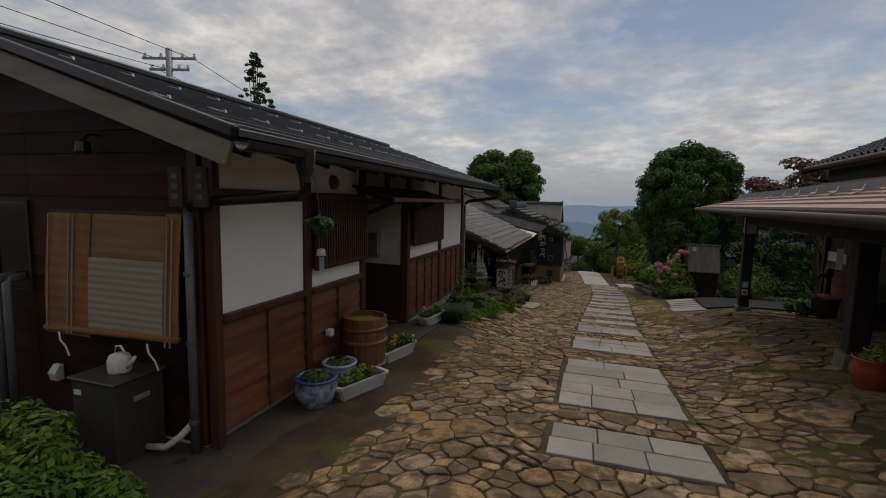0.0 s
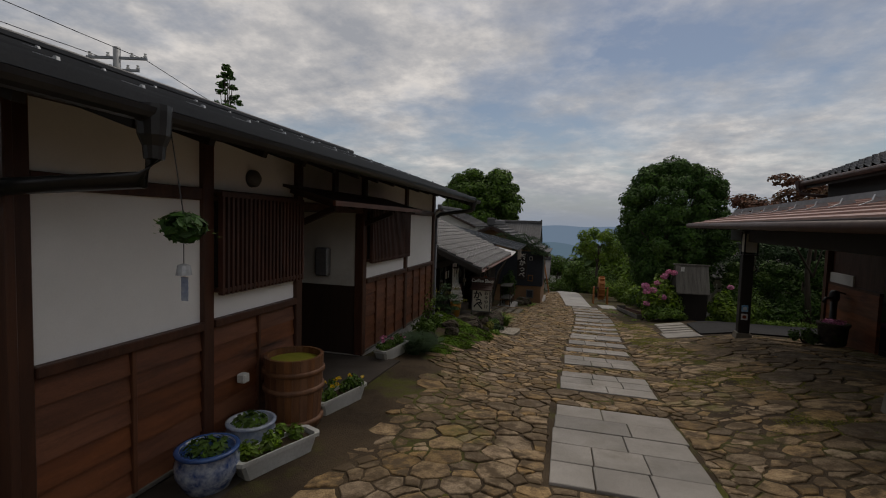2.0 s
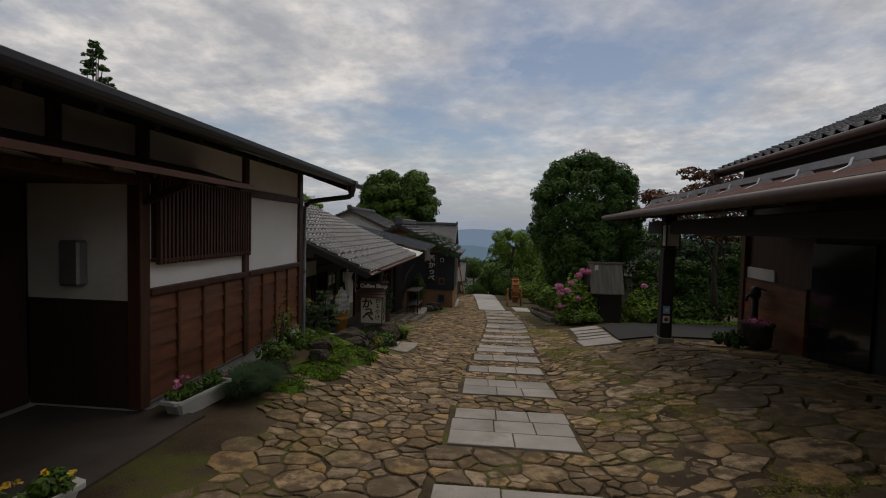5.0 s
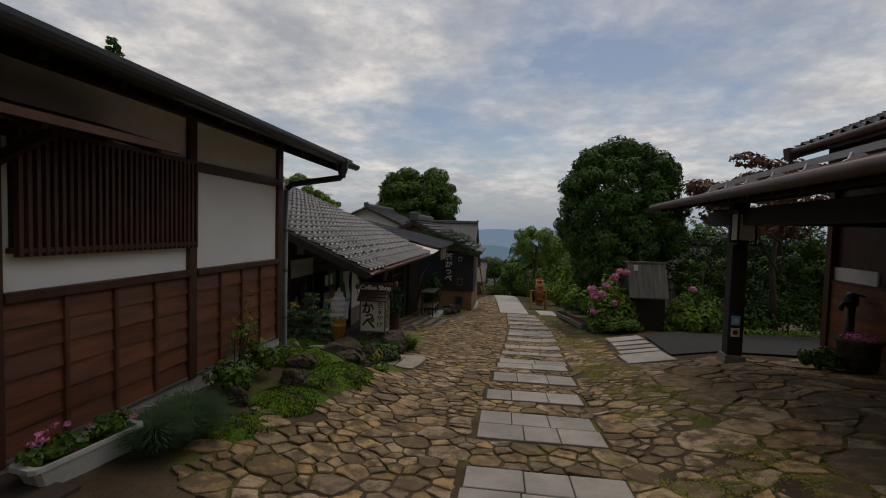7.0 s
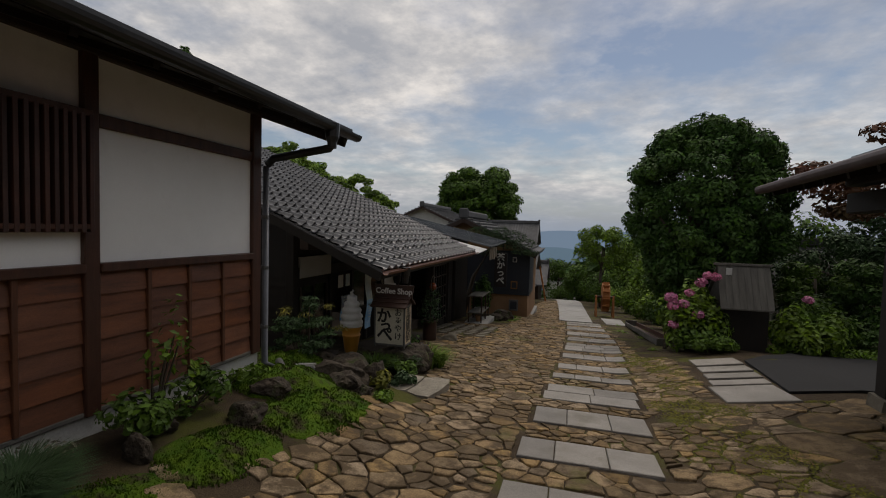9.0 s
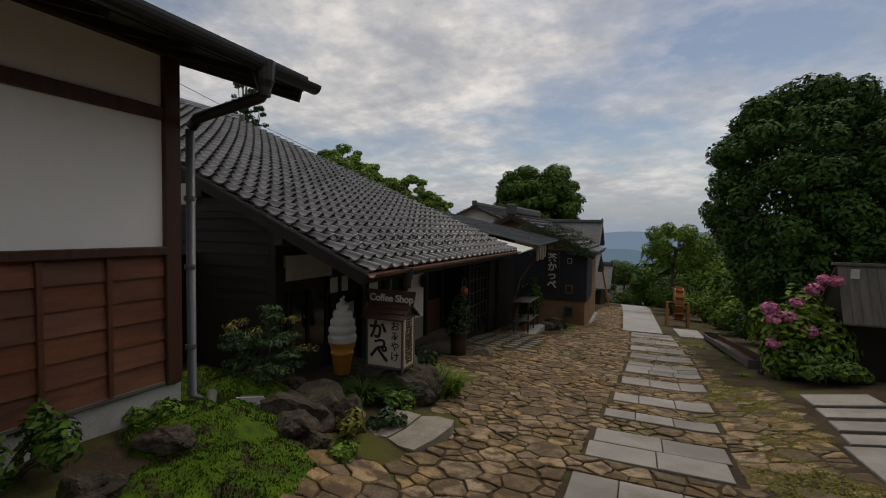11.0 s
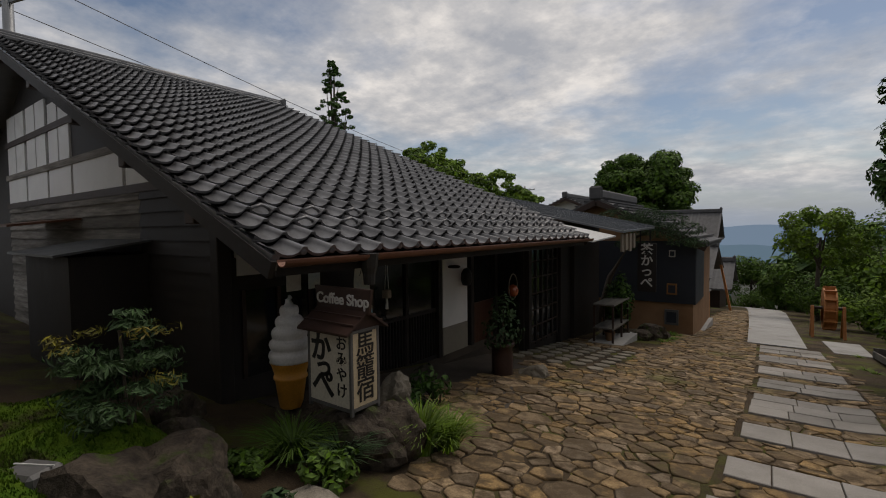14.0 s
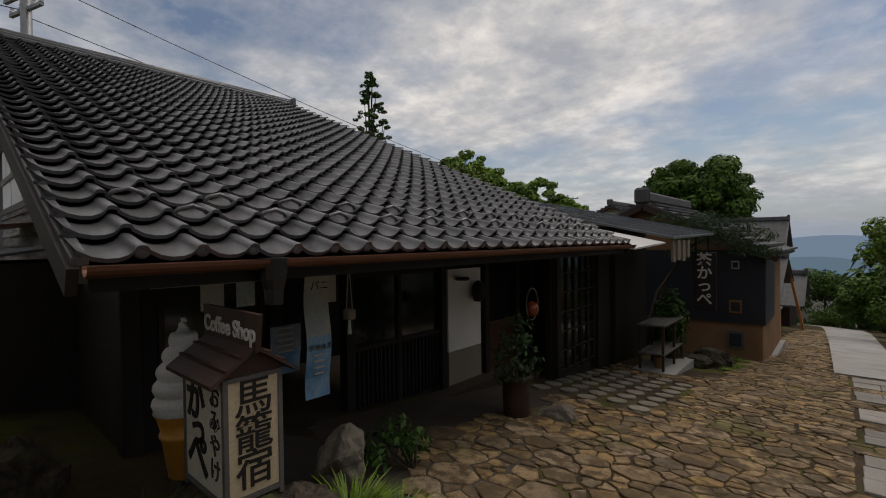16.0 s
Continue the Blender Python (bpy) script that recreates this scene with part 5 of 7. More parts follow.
gable_house("grey_roofed_house", "dark house with a tall grey tiled roof", -7.0, -3.4, 49.8, 54.5, -8, -0.1, 1.5, M_REDPOST, M_TILE_DULL, "x", 0.7)
gable_house("low_tiled_house", "low brown street house with a tiled lean-to", -5.5, -2.3, 34.5, 40.0, -5.5, -1.7, -0.6, M_REDPOST, M_TILE_DULL, "x", 0.6)
gable_house("low_tiled_house", "low timber house by the path bend", -5.5, -2.0, 43, 48.0, -6.5, -3.1, -1.9, M_DARKWOOD, M_TILE_DULL, "x", 0.6)
gable_house("garden_house", "small house with grey tiled roof behind the round tree", 5.6, 9.4, 23.6, 27.0, -3, -0.35, 0.55, M_PLASTER_GREY, M_TILE_DULL, "x", 0.6)
gable_house("valley_house", "pale-roofed house far down the slope", -3.5, 1.5, 78, 86, -16, -5.6, -4.6, M_PLASTER_GREY, M_SHEET, "x", 0.6)
gable_house("valley_house", "grey-roofed house among the trees", 4.2, 8.0, 64, 70, -12, -2.6, -1.5, M_DARKWOOD, M_TILE_DULL, "x", 0.7)
fence = thing("bar_fence", "pale vertical bar fence before the small house", "fence")
for i in range(16):
    part("fence_bar", box(5.2 + i * 0.16, 5.25 + i * 0.16, 21.2, 21.24, -1.9, -0.75), M_PLASTER_GREY, fence)
for z in (-0.95, -1.6):
    part("fence_rail", box(5.15, 7.7, 21.24, 21.28, z, z + 0.05), M_DARKWOOD, fence)

# utility poles and wires
for k, (x, y, top, low) in enumerate([(-15.0, 13.5, 6.9, 0.0), (-19.7, 52.6, 4.6, -5)]):
    p = thing("utility_pole", "grey utility pole with crossarms behind the roofs", "utility pole", "utility poles")
    part("pole", tube([(x, y, low), (x, y, top)], 0.15, 10, None, 0.11), M_STEEL, p, smooth=True)
    for z, w in ((top - 0.35, 0.95), (top - 0.75, 0.7)):
        part("crossarm", bar((x - w, y - w * 0.3, z), (x + w, y + w * 0.3, z), 0.08, 0.08), M_STEEL, p)
        for s in (-0.9, -0.3, 0.5, 0.95):
            part("insulator", lathe([(0.05, 0.0), (0.06, 0.05), (0.03, 0.08), (0.05, 0.13)], (x + s * w, y + s * w * 0.3, z + 0.04), 8), M_WHITE, p)
for k, (a, b, sag) in enumerate([((-15.6, 13.3, 6.6), (-19, -14, 9.6), 0.6), ((-14.3, 13.7, 6.6), (-16.5, -14, 10.2), 0.6), ((-15.2, 13.5, 6.2), (-20, -14, 8.4), 0.6), ((-14.2, 13.7, 6.6), (-19.9, 52.5, 4.4), 0.8), ((-15.5, 13.4, 6.2), (-19.5, 52.5, 4.1), 0.8)]):
    a, b = Vector(a), Vector(b)
    pts = [a.lerp(b, i / 14) - Vector((0, 0, sag * 4 * (i / 14) * (1 - i / 14))) for i in range(15)]
    tagged(part("overhead_wire", tube(pts, 0.012, 5), M_BLACK), "thin black overhead wire between utility poles", "wire", "overhead wires")

# ==== things by the white house ====
# bamboo blind hanging out from the gable wall
blind = thing("bamboo_blind", "bamboo blind with orange bindings and a bleached middle", "blind")


def blind_strip(x0, x1, z0, z1, off, name, mat_, label=""):
    bm = bmesh.new()
    n = 22
    rows = []
    for i in range(n + 1):
        z = z0 + (z1 - z0) * i / n
        y = 2.80 - 0.05 - off - 0.07 * math.sin(math.pi * 0.5 * (1.33 - z) / 1.02) - (0.004 if i % 2 else 0)
        rows.append((bm.verts.new((x0, y, z)), bm.verts.new((x1, y, z)), bm.verts.new((x1, y + 0.008, z)), bm.verts.new((x0, y + 0.008, z))))
    for a, b in zip(rows, rows[1:]):
        for k in range(4):
            bm.faces.new((a[k], a[(k + 1) % 4], b[(k + 1) % 4], b[k]))
    bm.faces.new(rows[0][::-1])
    bm.faces.new(rows[-1])
    return part(name, bm, mat_, blind, label)


blind_strip(-4.47, -3.95, 0.30, 1.34, 0.012, "side_panel", M_BLINDEDGE, "orange-brown woven edge")
blind_strip(-3.95, -3.14, 0.36, 1.34, 0.0, "middle_panel", M_BLIND)
blind_strip(-3.95, -3.14, 0.38, 0.98, 0.014, "bleached_panel", M_BLINDPALE, "pale sun-bleached reed")
blind_strip(-3.14, -2.985, 0.38, 1.36, 0.012, "side_panel", M_BLINDEDGE, "orange-brown woven edge")
for x in (-4.43, -4.18, -4.13, -3.10, -3.05):
    part("stitching", bar((x, 2.715, 1.33), (x, 2.645, 0.32), 0.012, 0.006), M_BLINDPALE, blind)
part("bottom_roll", tube([(-4.47, 2.67, 0.34), (-2.99, 2.67, 0.385)], 0.03, 8), M_BLINDEDGE, blind, smooth=True)
part("top_rail", bar((-4.49, 2.78, 1.35), (-2.98, 2.78, 1.36), 0.03, 0.03), M_DARKWOOD, blind)
for x in (-4.3, -3.3):
    part("cord", tube([(x, 2.66, 0.32), (x + 0.05, 2.63, 0.26), (x + 0.10, 2.64, 0.20), (x + 0.12, 2.65, 0.12)], 0.008, 5), M_WHITE, blind)

boiler = thing("heater_cabinet", "grey painted metal heater cabinet on the ground", "heater")
part("body", box(-3.76, -3.30, 2.38, 2.80, -0.60, 0.07, 0.012), M_METALBOX, boiler)
part("lid", box(-3.78, -3.28, 2.36, 2.82, 0.07, 0.095, 0.008), M_METALBOX, boiler)
part("name_plate", box(-3.72, -3.65, 2.372, 2.38, -0.04, 0.0), M_WHITE, boiler)
part("handle", box(-3.30, -3.285, 2.52, 2.66, -0.10, -0.06, 0.004), M_CLIP, boiler)
part("hose", tube([(-3.30, 2.62, -0.52), (-3.12, 2.64, -0.50), (-3.03, 2.70, -0.42), (-2.98, 2.76, -0.34)], 0.028, 8), M_WHITEPOT, boiler, "white insulated hose", True)
ket = thing("kettle", "white plastic watering can on the heater", "watering can")
part("body", lathe([(0.075, 0.0), (0.085, 0.02), (0.085, 0.10), (0.07, 0.14), (0.05, 0.15), (0.0, 0.155)], (-3.50, 2.58, 0.095), 18), M_WHITE, ket, smooth=True)
part("spout", tube([(-3.43, 2.58, 0.14), (-3.36, 2.58, 0.20), (-3.33, 2.58, 0.24)], 0.018, 8, None, 0.012), M_WHITE, ket, smooth=True)
part("handle", tube([(-3.56, 2.58, 0.22), (-3.53, 2.58, 0.30), (-3.48, 2.58, 0.31), (-3.43, 2.58, 0.25)], 0.01, 6), M_WHITE, ket, smooth=True)
for x in (-5.16, -5.02):
    pp = thing("wall_pipe", "grey insulated pipe running down the gable wall", "pipe", "wall pipes")
    part("pipe", tube([(x, 2.70, -0.6), (x, 2.70, 0.68), (x + 0.02, 2.73, 0.72), (x + 0.03, 2.83, 0.73)], 0.036, 10), M_PIPE, pp, smooth=True)
tap = thing("wall_socket", "weatherproof socket cover on the board wall", "socket")
part("cover", prism([(2.76, -0.20), (2.82, -0.20), (2.82, -0.06), (2.79, -0.06), (2.74, -0.13)], "x", -4.62, -4.53), M_WHITEPOT, tap)
lamp = thing("wall_lamp", "small dark lamp on the gable wall", "lamp")
part("shade", lathe([(0.0, 0.0), (0.05, -0.02), (0.06, -0.1), (0.045, -0.12)], (-4.0, 2.74, 1.95), 12), M_GUTTER, lamp)
part("arm", tube([(-4.0, 2.74, 1.95), (-4.0, 2.8, 2.0), (-4.0, 2.86, 2.0)], 0.012, 6), M_GUTTER, lamp)
for x in (-2.95, -2.72):
    nt = thing("wooden_plaque", "small dark wooden name plaque under the eave", "sign", "name plaques")
    part("board", box(x - 0.07, x + 0.07, 2.66, 2.68, 1.42, 1.72, 0.004), M_DARKWOOD, nt)
    for i in range(3):
        part("mark", box(x - 0.03, x + 0.03, 2.655, 2.66, 1.48 + i * 0.075, 1.52 + i * 0.075), M_GREYWOOD, nt)

for k, (x, y, r, h) in enumerate([(-3.35, 1.75, 0.42, 0.62), (-3.0, 1.55, 0.35, 0.55), (-3.7, 1.9, 0.4, 0.7), (-2.65, 1.85, 0.25, 0.35), (-2.95, 1.95, 0.3, 0.45)]):
    bush("leafy_plant", "fresh green leafy plants at the house corner", hump(x, y, r, h, 9, 200 + k), 1500, 0.036, M_LEAF_MID if k % 2 else M_LEAF_BRIGHT, 210 + k, "plant", "plants at the corner")

hang = thing("hanging_fern", "moss ball fern hanging from the eave with a wind chime", "hanging plant")
v, f = leaves([(-1.98, 3.10, 1.30, 0.10, 0.10, 0.07)], 300, 0.03, seed=3)
raw("moss_ball", v, f, M_LEAF_DARK, hang)
fv, ff = [], []
g = random.Random(8)
for k in range(34):
    a, l = g.uniform(0, 6.28), g.uniform(0.10, 0.24)
    s = Vector((-1.98, 3.10, 1.30))
    d = Vector((math.cos(a), math.sin(a), g.uniform(0.1, 0.6)))
    for i in range(7):
        f0 = i / 7
        p = s + d * l * f0 - Vector((0, 0, 0.25 * l * f0 * f0 * 2))
        side = Vector((-d.y, d.x, 0)) * 0.018 * (1 - f0 * 0.6)
        o = len(fv)
        fv += [tuple(p - side), tuple(p + d * 0.014), tuple(p + side), tuple(p - d * 0.006)]
        ff += [(o, o + 1, o + 2, o + 3)]
raw("fronds", fv, ff, M_LEAF_BRIGHT, hang)
part("cord", tube([(-1.98, 3.10, 1.36), (-2.08, 3.12, 1.80)], 0.004, 4), M_BLACK, hang)
part("chime_cord", tube([(-1.98, 3.10, 1.22), (-1.98, 3.10, 1.06)], 0.003, 4), M_BLACK, hang)
part("bell", lathe([(0.0, 0.06), (0.03, 0.05), (0.038, 0.0), (0.034, 0.0)], (-1.98, 3.10, 1.06), 12), M_CLIP, hang)
part("paper_strip", box(-1.995, -1.955, 3.098, 3.102, 0.93, 1.05), M_PALEGLAZE, hang)


def pot(name, label, at, r, h, mat_, band=None, plant=None, seed=0, group="", cat="plant pot"):
    t = thing(name, label, cat, group)
    x, y, z = at
    part("bowl", lathe([(r * 0.62, 0.0), (r * 0.72, 0.02), (r * 0.98, h * 0.45), (r * 1.0, h * 0.7), (r * 0.90, h * 0.9), (r * 0.97, h * 0.95), (r * 0.97, h), (r * 0.84, h), (r * 0.82, h * 0.88), (0.0, h * 0.86)], at, 28), mat_, t, smooth=True)
    if band:
        part("rim", lathe([(r * 0.975, h * 0.93), (r * 1.0, h * 0.95), (r * 1.0, h * 1.01), (r * 0.86, h * 1.02), (r * 0.83, h * 0.95)], at, 28), band, t, smooth=True)
    if plant:
        v, f = leaves([(x, y, z + h * 0.95, r * 0.72, r * 0.72, h * 0.22)], 260, 0.028, seed=seed)
        raw("foliage", v, f, plant, t)
    return t


pot("blue_pot", "cobalt blue and white glazed pot with water plants", (-2.55, 3.88, -0.59), 0.215, 0.30, M_BLUEWHITE, M_BLUE, M_LEAF_MID, 1, "pots by the wall")
pot("pale_pot", "pale blue and white glazed pot with green plants", (-2.56, 4.36, -0.59), 0.195, 0.29, M_PALEGLAZE, M_PALEGLAZE, M_LEAF_MID, 2, "pots by the wall")


def trough(label, x, y, z, turn, plant, seed, flowers):
    t = thing("planter_box", label, "planter", "planter boxes", at=(x, y, z), turn=turn)
    bm = bmesh.new()
    ring = []
    L, W, H = 0.34, 0.10, 0.17
    for zz, k in ((0.0, 0.82), (0.03, 0.85), (H - 0.03, 0.97), (H - 0.03, 1.06), (H, 1.06), (H, 0.93), (H - 0.04, 0.92)):
        ring.append([bm.verts.new((a * W * k, b * (L * k if k < 1 else L * k), zz)) for a, b in ((-1, -0.93), (-0.7, -1), (0.7, -1), (1, -0.93), (1, 0.93), (0.7, 1), (-0.7, 1), (-1, 0.93))])
    for a, b in zip(ring, ring[1:]):
        for k in range(8):
            bm.faces.new((a[k], a[(k + 1) % 8], b[(k + 1) % 8], b[k]))
    bm.faces.new(ring[0][::-1])
    part("box", bm, M_WHITEPOT, t)
    part("soil", box(-W * 0.9, W * 0.9, -L * 0.9, L * 0.9, H - 0.05, H - 0.035), M_SOIL, t)
    g = random.Random(seed)
    cl = [(g.uniform(-0.06, 0.06), g.uniform(-0.3, 0.3), H + g.uniform(0.0, 0.07), 0.06, 0.06, 0.05) for k in range(14)]
    v, f = leaves(cl, 600, 0.025, seed=seed)
    raw("foliage", v, f, plant, t)
    if flowers:
        for k in range(12):
            v, f = leaves([(g.uniform(-0.09, 0.09), g.uniform(-0.32, 0.32), H + g.uniform(0.05, 0.15), 0.022, 0.022, 0.015)], 14, 0.016, seed=seed + k)
            raw("bloom", v, f, flowers, t)
    return t


trough("white plastic planter with yellow pansies", -2.36, 5.48, -0.60, -14, M_LEAF_MID, 5, M_YELLOW)
trough("white plastic planter with pink flowers", -2.52, 7.38, -0.62, -8, M_LEAF_MID, 6, M_PINK)
trough("white plastic planter with herbs by the glazed pots", -2.27, 4.28, -0.58, -22, M_LEAF_BRIGHT, 7, None)
# wooden tub
tub = thing("wooden_tub", "tall wooden stave tub full of duckweed", "tub")
TX, TY, TZ, TH = -2.57, 4.98, -0.60, 0.68
for k in range(24):
    a0, a1 = 2 * math.pi * k / 24, 2 * math.pi * (k + 0.97) / 24
    bm = bmesh.new()
    vs = []
    for z, r in ((0, 0.245), (TH * 0.5, 0.262), (TH, 0.272)):
        vs.append([bm.verts.new((TX + rr * math.cos(a), TY + rr * math.sin(a), TZ + z)) for rr, a in ((r, a0), (r, a1), (r - 0.03, a1), (r - 0.03, a0))])
    for p, q in zip(vs, vs[1:]):
        for i in range(4):
            bm.faces.new((p[i], p[(i + 1) % 4], q[(i + 1) % 4], q[i]))
    bm.faces.new(vs[-1])
    part("stave", bm, M_TUB, tub)
for z in (0.06, 0.36, 0.52):
    part("hoop", lathe([(0.262 + z * 0.02, z), (0.275 + z * 0.02, z + 0.01), (0.275 + z * 0.02, z + 0.04), (0.262 + z * 0.02, z + 0.05)], (TX, TY, TZ), 28), M_TUB, tub, "plaited bamboo hoop", True)
part("water_surface", lathe([(0.0, TH - 0.06), (0.24, TH - 0.06), (0.24, TH - 0.075), (0.0, TH - 0.075)], (TX, TY, TZ), 24), M_WATERWEED, tub, "yellow-green duckweed")

# ==== planted bed with moss and rocks ====
def moss_patch(cx, cy, rx, ry, h, seed, lift=0.0):
    bm = bmesh.new()
    n, k = 14, 40
    rings = []
    for i in range(n):
        f = i / (n - 1)
        ring = []
        for j in range(k):
            a = 2 * math.pi * j / k
            w = 1 + 0.28 * noise.noise(Vector((math.cos(a) * 1.3 + seed, math.sin(a) * 1.3, seed * 2.0)))
            x, y = cx + rx * f * w * math.cos(a), cy + ry * f * w * math.sin(a)
            z = gz(x, y) + lift + h * (1 - f * f) + (0.05 * noise.noise(Vector((x * 7, y * 7, seed))) + 0.025 * noise.noise(Vector((x * 19, y * 19, seed)))) * (1 - f * f) - (0.05 if i == n - 1 else 0)
            ring.append(bm.verts.new((x, y, z)))
        rings.append(ring)
    for p, q in zip(rings, rings[1:]):
        for j in range(k):
            bm.faces.new((p[j], q[j], q[(j + 1) % k], p[(j + 1) % k]))
    bmesh.ops.remove_doubles(bm, verts=rings[0], dist=0.01)
    ob = tagged(part("moss_mound", bm, M_MOSS, None, smooth=True), "bright green moss mound in the bed", "moss", "moss mounds")
    g = np.random.default_rng(int(seed * 10))
    m = int(3600 * rx * ry / 0.2)
    a, d = g.random(m) * 6.283, g.random(m) ** 0.5
    vv, fv_ = [], []
    for aa, dd in zip(a, d):
        x, y = cx + rx * dd * math.cos(aa), cy + ry * dd * math.sin(aa)
        z = gz(x, y) + lift + h * (1 - dd * dd) + (0.05 * noise.noise(Vector((x * 7, y * 7, seed))) + 0.025 * noise.noise(Vector((x * 19, y * 19, seed)))) * (1 - dd * dd)
        s = 0.005 + 0.006 * g.random()
        ang = g.random() * 6.28
        c, s_ = math.cos(ang) * s, math.sin(ang) * s
        o = len(vv)
        vv += [(x - c, y - s_, z - 0.01), (x + c, y + s_, z - 0.01), (x + s_ * 0.6, y - c * 0.6, z + s * 1.6)]
        fv_.append((o, o + 1, o + 2))
    tagged(raw("moss_fuzz", vv, fv_, M_MOSS, ob), kind="stuff")


for k, (x, y, rx, ry, h, lift) in enumerate([(-1.95, 9.1, 0.35, 0.5, 0.05, 0), (-1.85, 10.2, 0.45, 0.7, 0.07, 0), (-2.45, 10.6, 0.5, 0.6, 0.12, 0.02), (-2.9, 11.35, 0.5, 0.45, 0.15, 0.1), (-2.0, 8.3, 0.3, 0.35, 0.03, 0), (-3.4, 11.3, 0.45, 0.5, 0.12, 0.12), (-3.1, 10.9, 0.2, 0.15, 0.05, 0.05)]):
    moss_patch(x, y, rx, ry, h, k + 1.0, lift)
for k, (x, y, rx, ry, rz, lift) in enumerate([(-2.3, 8.75, 0.13, 0.10, 0.14, 0.05), (-2.55, 9.1, 0.2, 0.16, 0.1, 0.03), (-2.15, 9.6, 0.16, 0.2, 0.13, 0.05), (-2.35, 10.15, 0.22, 0.2, 0.13, 0.06), (-2.2, 11.55, 0.5, 0.34, 0.32, 0.05), (-1.85, 11.5, 0.24, 0.26, 0.26, 0.06), (-2.0, 11.0, 0.3, 0.2, 0.16, 0.03), (-2.5, 11.15, 0.3, 0.22, 0.15, 0.03), (-2.85, 11.85, 0.35, 0.25, 0.22, 0.06), (-3.4, 12.1, 0.3, 0.22, 0.25, 0.1), (-1.75, 10.95, 0.14, 0.12, 0.1, 0.02)]):
    rock((x, y, gz(x, y) + lift), (rx * 0.72, ry * 0.72, rz * 0.78), k + 1)
rock((-2.20, 11.22, -1.02), (0.46, 0.36, 0.24), 77)
rock((-2.15, 12.8, -1.20), (0.42, 0.30, 0.30), 21)
rock((-1.82, 12.98, -1.12), (0.18, 0.2, 0.25), 22)
rock((-2.75, 12.85, -1.30), (0.32, 0.25, 0.22), 23)
rock((-2.40, 13.60, -1.18), (0.17, 0.16, 0.18), 24, M_PALEROCK, "rock", "pale rounded boulder beside the lantern sign", "garden rocks")
rock((-2.30, 16.45, -1.72), (0.2, 0.18, 0.16), 25, M_PALEROCK, "rock", "pale rounded boulder by the potted plant", "garden rocks")
for k, (x, y, r, z) in enumerate([(-2.2, 22.3, 0.3, 0.2), (-1.9, 22.7, 0.3, 0.3), (-1.75, 23.1, 0.25, 0.16), (-2.5, 21.9, 0.25, 0.16)]):
    rock((x, y, gz(x, y) + z * 0.4), (r, r * 0.8, z), 30 + k)
st = thing("cut_stone", "dark cut stone tied with a white cord", "stone", at=(-2.5, 11.0, gz(-2.5, 11.0) + 0.07), turn=25)
part("block", box(-0.11, 0.11, -0.09, 0.09, -0.08, 0.07, 0.02), M_SIGNFRAME, st)
part("cord", bar((-0.112, 0.01, 0.073), (0.112, 0.03, 0.073), 0.008, 0.006), M_LETTER, st)
dp = thing("drain_spout", "loose grey drain spout lying on the moss", "pipe")
part("pipe", tube([(-2.74, 10.84, -0.70), (-2.55, 10.66, -0.74), (-2.30, 10.44, -0.80)], 0.04, 12), M_SIGNFRAME, dp, smooth=True)
bush("shrub", "green leafy shrub against the board dado", hump(-2.55, 8.95, 0.28, 0.42, 10, 303), 700, 0.032, M_LEAF_MID, 304, "bush", "bed plants")
bush("shrub", "green leafy shrub against the board dado", hump(-2.6, 9.55, 0.24, 0.5, 10, 305), 520, 0.032, M_LEAF_MID, 306, "bush", "bed plants")
bush("shrub", "tall thin-stemmed plant in the bed", hump(-2.45, 9.15, 0.2, 1.0, 9, 307), 140, 0.032, M_LEAF_BRIGHT, 308, "bush", "bed plants")
bush("shrub", "pale flowering ground cover by the plinth", hump(-2.6, 8.35, 0.25, 0.22, 8, 309), 420, 0.016, M_CLOTH, 310, "bush", "bed plants")
# nandina with feathery tips
ng = random.Random(311)
fronds = []
for k in range(44):
    a, q = ng.uniform(0, 6.283), ng.random() ** 0.6
    fronds.append((-2.84 + 0.36 * q * math.cos(a), 11.52 + 0.34 * q * math.sin(a), -0.95 + 0.12 + (0.78 - 0.34 * q) * ng.random() ** 0.7, 0.13, 0.13, 0.03))
nan_ = thing("nandina", "open nandina shrub with feathery dark leaves", "bush", "bed plants")
for q in fronds[::3]:
    part("stem", tube([(-2.84 + ng.uniform(-.06, .06), 11.54 + ng.uniform(-.06, .06), -1.05), (q[0] * 0.5 - 1.42, q[1] * 0.5 + 5.77, q[2] - 0.12), q[:3]], 0.007, 5, None, 0.003), M_BARK, nan_)
v, f = leaves(fronds, 3200, 0.032, aspect=0.26, inner=0.1, seed=312)
raw("foliage", v, f, M_LEAF_GREY, nan_)
tip = thing("nandina_tips", "young yellow-green nandina sprays", "bush")
v, f = leaves([(-2.78 + 0.28 * math.cos(a), 11.45 + 0.3 * math.sin(a), -0.22 + 0.07 * math.sin(3 * a), 0.10, 0.10, 0.035) for a in (0.2, 1.0, 2.1, 3.2, 4.1, 5.3)] + [(-2.42, 11.6, -0.45, 0.16, 0.08, 0.04)], 230, 0.026, aspect=0.26, inner=0.1, seed=313)
raw("foliage", v, f, M_LEAF_YEL, tip)
tube_bm = tube([(-2.8, 11.55, -1.0), (-2.78, 11.5, -0.2)], 0.01, 5)
part("stem", tube_bm, M_BARK, tip)
